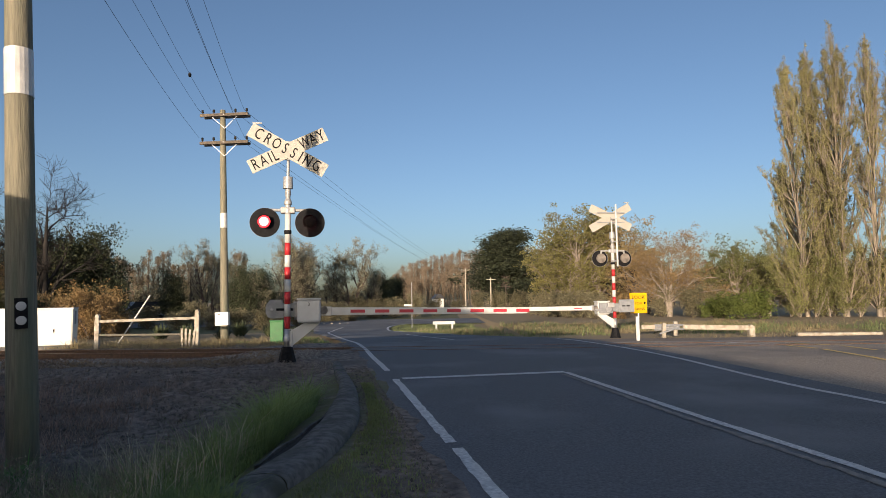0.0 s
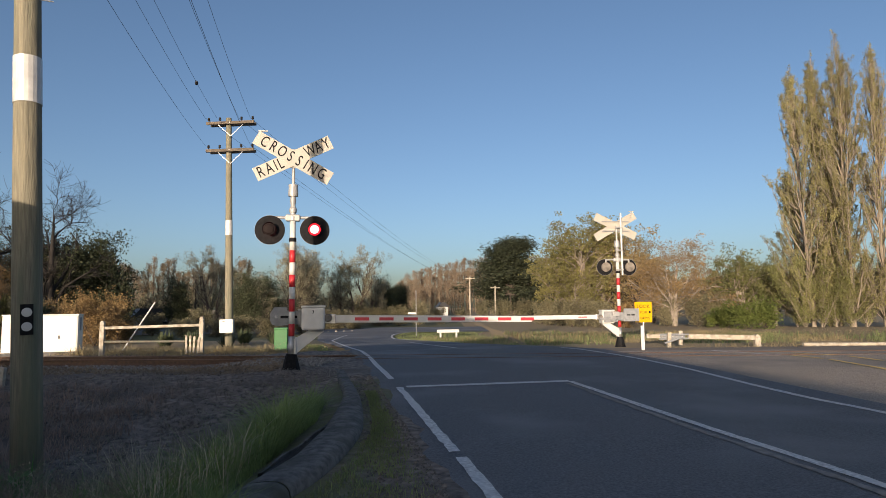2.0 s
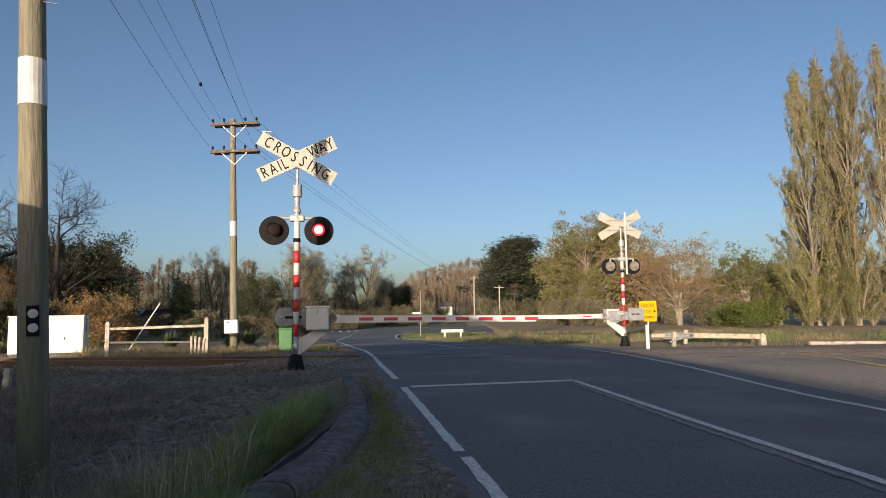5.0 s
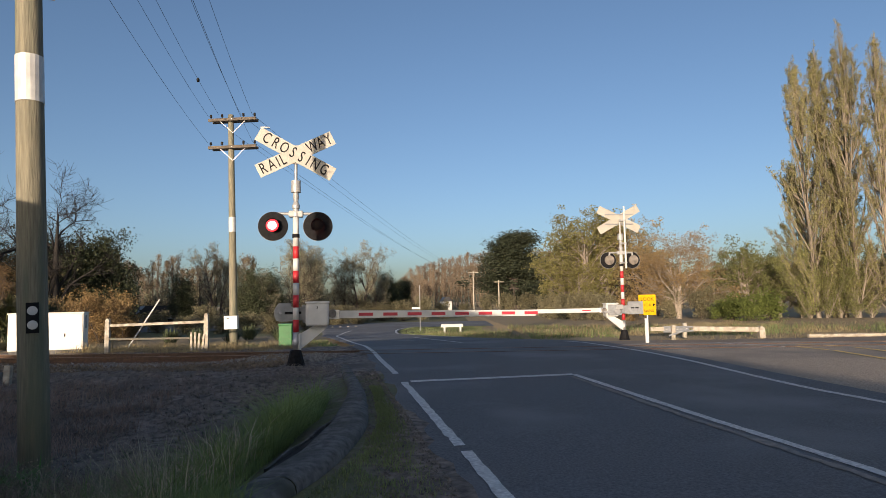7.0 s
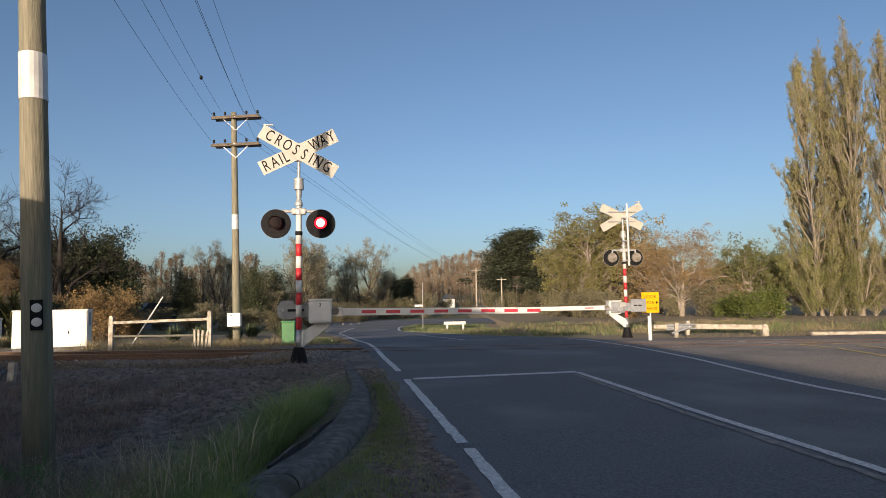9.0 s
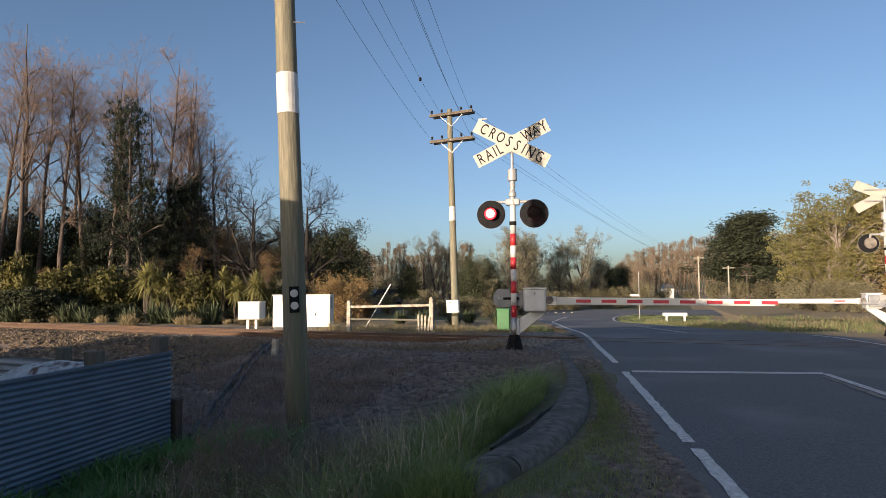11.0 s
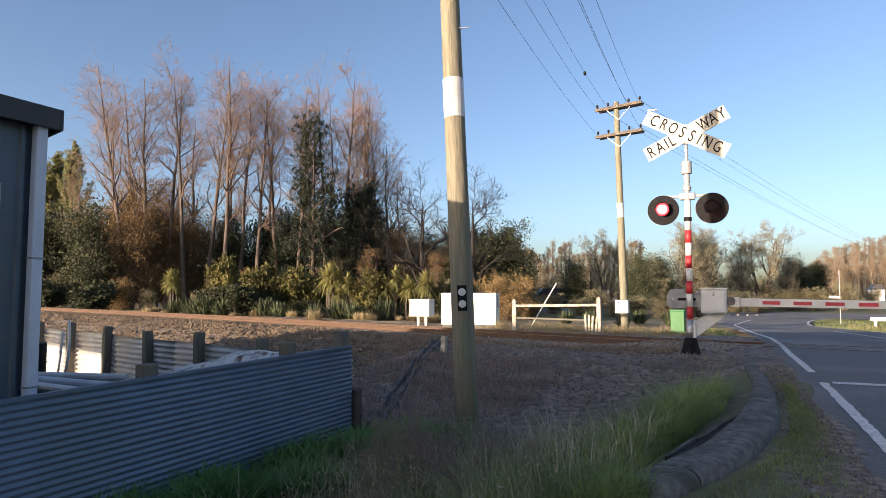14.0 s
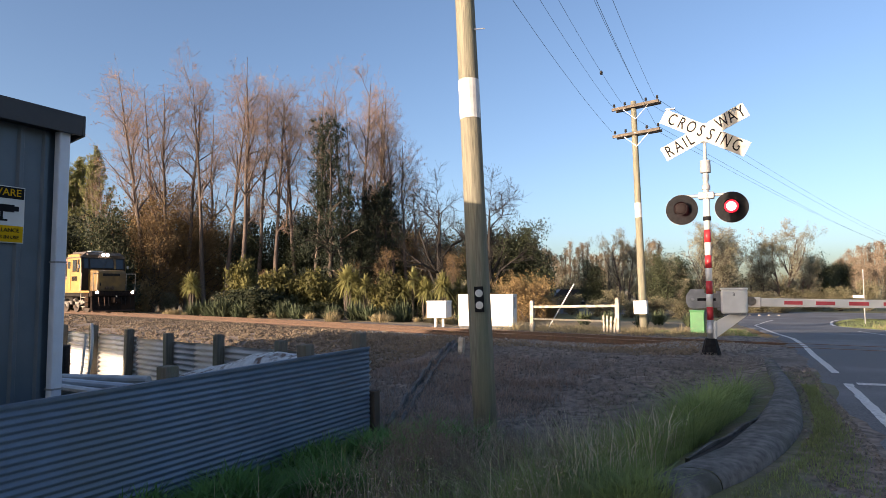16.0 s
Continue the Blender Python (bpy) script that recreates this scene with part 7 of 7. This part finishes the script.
def pebbles():
    """Small stones and clods strewn over the dirt and the road's edge."""
    rng = np.random.default_rng(77)
    octa = np.array([(1, 0, 0), (-1, 0, 0), (0, 1, 0), (0, -1, 0), (0, 0, 1), (0, 0, -1)], float)
    of = np.array([(0, 2, 4), (2, 1, 4), (1, 3, 4), (3, 0, 4), (2, 0, 5), (1, 2, 5), (3, 1, 5), (0, 3, 5)])
    N = 6500
    x, y = rng.uniform(-12, -2.0, N), rng.uniform(5.4, 13.4, N)
    ok = ((x > -4.6) | (y > 5.9)) & (x < -1.9 - 0.12 * (y - 5))
    x2 = rng.uniform(0, 1, 4000)
    y2 = rng.uniform(2.4, 11.5, 4000)
    x2 = left_x(y2) - 0.02 - 0.55 * x2 ** 1.5
    x, y = np.concatenate([x[ok], x2]), np.concatenate([y[ok], y2])
    sc = rng.gamma(2.0, 0.0045, len(x)) + 0.003
    sc[ok.sum():] *= 0.6
    V = (octa[None] + rng.normal(size=(len(x), 6, 3)) * 0.3) * sc[:, None, None]
    V += np.stack([x, y, ground_z(x, y) + sc * 0.3], 1)[:, None]
    F = of[None] + (np.arange(len(x)) * 6)[:, None, None]
    N = 11000
    bx = -9.5 - 24 * rng.random(N) ** 1.3
    by = track_y(bx) - rng.uniform(1.1, 5.2, N)
    bs = rng.gamma(3.0, 0.006, N) + 0.012
    W = (octa[None] + rng.normal(size=(N, 6, 3)) * 0.3) * bs[:, None, None]
    W += np.stack([bx, by, ground_z(bx, by) + bs * 0.25], 1)[:, None]
    tagged(put("spilt_ballast", mesh_np("spilt_ballast", W.reshape(-1, 3), (of[None] + (np.arange(N) * 6)[:, None, None]).reshape(-1, 3)), M["ballast"]), "brown ballast stones spilt down the bank", "ballast", kind="stuff")
    tagged(put("pebbles", mesh_np("pebbles", V.reshape(-1, 3), F.reshape(-1, 3)), M["clod"]), "small stones and clods strewn over the dirt", "pebbles", kind="stuff")


pebbles()


# ---- locomotive ----
def build_loco():
    """A hood locomotive; it runs towards +x, its nose at x = 0, rail top at z = 0."""
    lo = thing("locomotive", "grimy yellow diesel locomotive with red-brown hood and lit headlights", "locomotive")
    Y, N, K, P = M["loco_yellow"], M["loco_nose"], M["loco_dark"], M["loco_pilot"]
    put("underframe", box(-16.5, -0.3, -1.2, 1.2, 1.0, 1.28), K, lo, "dark underframe", None, 0.03)
    for sy in (-1, 1):
        put("sill", box(-16.5, -0.3, sy * 1.3 - 0.08, sy * 1.3 + 0.08, 1.24, 1.36), Y, lo, "yellow walkway sill", None, 0.01)
    put("nose", prism([(-0.5, 1.3), (-0.42, 2.5), (-0.56, 2.62), (-1.6, 2.68), (-1.6, 1.3)], -0.86, 0.86), N, lo, "short grimy yellow nose hood, coloured darker for shade", None, 0.1)
    put("nose_band", box(-0.44, -0.40, -0.55, 0.45, 2.26, 2.42), K, lo, "dark band on the nose", None, 0.005)
    for y in (-0.3, 0.02):
        put("nose_lamp", lathe([(0.1, 0), (0.1, 0.05), (0.07, 0.07)], 14), M["rust"], lo, "small unlit marker lamp", pose(-0.47, y, 1.52, 0, 90, 0))
    put("latch", box(-0.46, -0.42, -0.72, -0.66, 1.65, 1.85), K, lo)
    cab = put("cab", prism([(-1.6, 1.3), (-1.6, 2.7), (-1.72, 3.42), (-1.95, 3.66), (-3.6, 3.66), (-3.6, 1.3)], -1.36, 1.36), Y, lo, "yellow driving cab", None, 0.07)
    put("cab_roof", prism([(-1.45, 3.56), (-1.5, 3.66), (-1.9, 3.8), (-3.7, 3.82), (-3.7, 3.62), (-1.9, 3.62)], -1.02, 1.02), M["loco_roof"], lo, "grimy grey-brown cab roof with an overhanging brow", None, 0.03)
    put("roof_cove", prism([(-1.39, 3.4), (-1.39, 3.45), (-1.0, 3.79), (1.0, 3.79), (1.39, 3.45), (1.39, 3.4)], 1.7, 3.68), M["loco_roof"], lo, "sloping sides of the cab roof", pose(0, 0, 0, 0, 0, 90), 0.02)
    for sy in (-1, 1):
        # dark panel just proud of the cab front; no recess is modelled
        put("front_door", box(-1.62, -1.575, sy * 1.11 - 0.2, sy * 1.11 + 0.2, 1.4, 2.68), K, cab, "flat dark panel for the door recess beside the nose", None, 0.01)
    put("roof_vent", box(-2.9, -2.3, -0.5, 0.2, 3.81, 3.9), M["grey_white"], lo, "", None, 0.02)
    wm = Matrix.Translation((-1.655, 0, 3.08)) @ Matrix.Rotation(radians(-9.5), 4, "Y")
    put("windscreen_surround", box(-0.03, 0.018, -1.31, 1.31, -0.4, 0.36), K, cab, "black windscreen surround", wm, 0.02)
    for y0, y1, z0 in ((-0.82, 0.58, -0.3), (-1.18, -0.92, -0.34), (0.74, 1.18, -0.34)):
        put("windscreen", box(0.019, 0.03, y0, y1, z0, 0.28), M["dark_glass"], cab, "dark windscreen", wm, 0.006)
    put("wiper", tube((0.035, -0.1, -0.3), (0.04, 0.2, 0.15), 0.012, sides=6), K, cab, "", wm)
    put("window_post", box(0.0, 0.034, 0.60, 0.72, -0.36, 0.33), N, cab, "", wm, 0.01)
    for sy in (-1, 1):
        wf = put("side_window", box(-2.75, -2.15, sy * 1.365 - 0.02, sy * 1.365 + 0.02, 2.55, 3.28), K, cab, "cab side window in a dark frame", None, 0.02)
        put("pane", box(-2.69, -2.21, sy * 1.365 - 0.028, sy * 1.365 + 0.028, 2.61, 3.22), M["dark_glass"], wf)
        put("quarter_window", box(-2.05, -1.78, sy * 1.365 - 0.02, sy * 1.365 + 0.02, 2.5, 3.3), K, cab, "dark cab quarter window", None, 0.02)
        put("cab_door", box(-3.5, -2.98, sy * 1.365 - 0.012, sy * 1.365 + 0.012, 1.4, 3.3), Y, cab)
        put("door_window", box(-3.42, -3.06, sy * 1.365 - 0.02, sy * 1.365 + 0.02, 2.75, 3.2), M["dark_glass"], cab)
        for k in range(4):
            put("figure_bar", box(-2.82 + k * 0.2, -2.68 + k * 0.2, sy * 1.365 - 0.014, sy * 1.365 + 0.014, 1.98, 2.26), K, cab, "dark figure drawn as a plain bar")
        put("mirror", box(-1.62, -1.58, sy * 1.46 - 0.06, sy * 1.46 + 0.06, 2.76, 2.96), M["grey_white"], cab, "grey mirror", None, 0.02)
    put("long_hood", prism([(-16.0, 1.3), (-16.0, 3.3), (-15.8, 3.45), (-3.6, 3.45), (-3.6, 1.3)], -0.98, 0.98), M["loco_red"], lo, "long red-brown engine hood", None, 0.06)
    for k in range(9):
        put("hood_grille", box(-14.8 + k * 1.2, -13.9 + k * 1.2, -1.0, 1.0, 2.3, 3.1), K, lo)
    put("hood_side_panel", box(-15.5, -3.7, -1.02, 1.02, 1.32, 2.1), Y, lo, "yellow lower hood panels")
    put("fuel_tank", box(-10.2, -6.4, -1.25, 1.25, 0.3, 1.0), K, lo, "", None, 0.08)
    # front end
    put("headstock", box(-0.32, -0.02, -1.32, 1.32, 1.02, 1.34), P, lo, "dark headstock", None, 0.03)
    put("pilot", prism([(-0.32, 0.12), (-0.02, 0.16), (-0.12, 0.6), (-0.2, 1.05), (-0.32, 1.05)], -1.28, 1.28), P, lo, "black front pilot", None, 0.03)
    put("pilot_edge", box(-0.14, 0.0, -1.25, 1.25, 0.1, 0.17), M["rust"], lo, "rusty lower pilot edge", None, 0.01)
    put("coupler", box(-0.15, 0.32, -0.17, 0.17, 0.62, 0.96), P, lo, "", None, 0.04)
    put("coupler_pin", tube((0.2, 0, 0.6), (0.2, 0, 1.05), 0.04, sides=8), M["galv"], lo, "pale coupler pin")
    for y in (-0.95, -0.62, -0.38, 0.38, 0.62, 0.95):
        put("air_hose", tube((-0.02, y, 0.98), (0.1, y * 0.98, 0.45), 0.026, 0.02, 8), M["rust"] if y < 0 else K, lo, "hanging air hose")
    for sy in (-1, 1):
        put("ditch_light", lathe([(0.09, 0), (0.09, 0.03), (0.06, 0.05)], 14), M["headlight"], lo, "lit ditch light", pose(-0.02, sy * 1.05, 1.26, 0, 90, 0))
        put("head_light", lathe([(0.1, 0), (0.1, 0.03), (0.06, 0.05)], 14), M["headlight"], lo, "lit headlight", pose(-1.47, sy * 0.13, 3.61, 0, 90, 0))
        rl = tube((-0.08, sy * 1.24, 1.3), (-0.08, sy * 1.24, 2.4), 0.022, sides=8)
        tube((-0.08, sy * 1.24, 2.4), (-0.45, sy * 0.85, 2.4), 0.022, sides=8, bm=rl)
        put("handrail", rl, M["old_white_wood"], lo, "worn white handrail")
        rl = tube((-1.5, sy * 1.34, 0.5), (-1.5, sy * 1.34, 2.45), 0.022, sides=8)
        tube((-1.5, sy * 1.34, 2.45), (-1.62, sy * 1.3, 2.45), 0.022, sides=8, bm=rl)
        put("handrail", rl, M["old_white_wood"], lo, "worn white handrail")
        put("step_well", box(-1.35, -0.75, sy * 1.16 - 0.06, sy * 1.16 + 0.06, 0.3, 1.28), P, lo)
        for k in range(3):
            put("step", box(-1.33, -0.77, sy * 1.28 - 0.1, sy * 1.28 + 0.1, 0.36 + 0.29 * k, 0.40 + 0.29 * k), M["old_white_wood"], lo, "worn pale step edge")
        rail_bm = tube((-16, sy * 1.3, 2.2), (-3.6, sy * 1.3, 2.2), 0.018, sides=6)
        for k in range(9):
            tube((-16 + k * 1.5, sy * 1.3, 1.3), (-16 + k * 1.5, sy * 1.3, 2.2), 0.015, sides=6, bm=rail_bm)
        put("handrail", rail_bm, M["old_white_wood"], lo, "worn white handrail")
    wheels = []
    for bx in (-3.9, -13.2):
        bg = thing_part("bogie", lo, pose(bx, 0, 0))
        put("bolster", box(-1.0, 1.0, -1.0, 1.0, 0.6, 0.95), K, bg, "", None, 0.05)
        for sy in (-1, 1):
            put("side_frame", prism([(-2.2, 0.62), (-2.0, 0.82), (-0.5, 0.72), (0.5, 0.72), (2.0, 0.82), (2.2, 0.62), (1.9, 0.5), (-1.9, 0.5)], sy * 1.02 - 0.05, sy * 1.02 + 0.05), M["bogie_grey"], bg, "grey dusty bogie side frame", None, 0.02)
            for k in (-1.55, 0, 1.55):
                put("axle_box", lathe([(0.17, 0), (0.17, 0.08), (0.1, 0.14)], 14, "y"), M["bogie_grey"], bg, "", pose(k, sy * 1.05, 0.47, 0, 0, 0 if sy < 0 else 180))
            for k in (-0.8, 0.8):
                put("coil_spring", lathe([(0.09, 0.5)] + [(0.11 if q % 2 else 0.085, 0.5 + 0.04 * q) for q in range(11)] + [(0.09, 0.94)], 12), K, bg, "", pose(k, sy * 1.12, 0))
                put("brake_cylinder", tube((k + 0.25, sy * 1.16, 0.78), (k + 0.6, sy * 1.16, 0.78), 0.1, sides=12), M["bogie_grey"], bg)
        for k in (-1.55, 0, 1.55):
            w = put("wheelset", wheelset(), M["wheel"], lo, "pair of steel wheels on an axle", pose(bx + k, 0, 0.47))
            wheels.append((w, bx + k))
    lo.scale = (0.965, 0.98, 0.965)
    return lo, wheels


def wheelset():
    bm = bmesh.new()
    for sy in (-1, 1):
        for r, a, b in ((0.5, 0.50, 0.53), (0.47, 0.53, 0.63)):
            tube((0, sy * a, 0), (0, sy * b, 0), r, r, 28, bm)
        tube((0, sy * 0.63, 0), (0, sy * 0.66, 0), 0.2, 0.15, 12, bm)
        tube((0.2, sy * 0.63, 0.2), (0.2, sy * 0.645, 0.2), 0.06, 0.06, 8, bm)
    tube((0, -0.63, 0), (0, 0.63, 0), 0.09, 0.09, 12, bm)
    return bm


LOCO, WHEELS = build_loco()
SPEED, NOSE_END = 14.2, -38.05


def motions():
    """The train along its curve, its wheels, and the two lenses that turn about."""
    up_x, up_z = [-60, -30, -12], [0.05, 0.02, 0.015]
    rows = []
    for k in range(33):
        t = k * 0.5
        x = NOSE_END - SPEED * (16.0 - t) * 0.985
        y = float(track_y(x))
        yb = float(track_y(x - 12.0))
        rows.append((t, pose(x, y, float(np.interp(x, up_x, up_z)), 0, 0, math.degrees(math.atan2(y - yb, 12.0)))))
    walk(LOCO, rows)
    for w, wx in WHEELS:
        rows = []
        for k in range(0, 641):
            t = k * 0.025
            rows.append((t, pose(wx, 0, 0.47, 0, math.degrees(SPEED * t / 0.508) % 360, 0)))
        walk(w, rows)
    first, half = 0.22, 0.3895
    for lens, lit in zip(LENSES, (True, False)):
        rows, on, n = [(0.0, pose(0, -0.155, 0, 0, 0, 0 if lit else 180))], lit, 0
        while first + half * n < 15.9:
            t = first + half * n
            s = round((t - 0.05) * 30) / 30
            hs = round(t * 2) / 2
            if s < hs < s + 0.1 - 1e-6:
                s = hs - 0.1 if t < hs else hs
            a, b = (0, 180) if on else (180, 360)
            for q in range(4):
                rows.append((s + q / 30, pose(0, -0.155, 0, 0, 0, a + (b - a) * q / 3)))
            on, n = not on, n + 1
        rows.append((16.0, pose(0, -0.155, 0, 0, 0, 0 if on else 180)))
        walk(lens, rows)


motions()
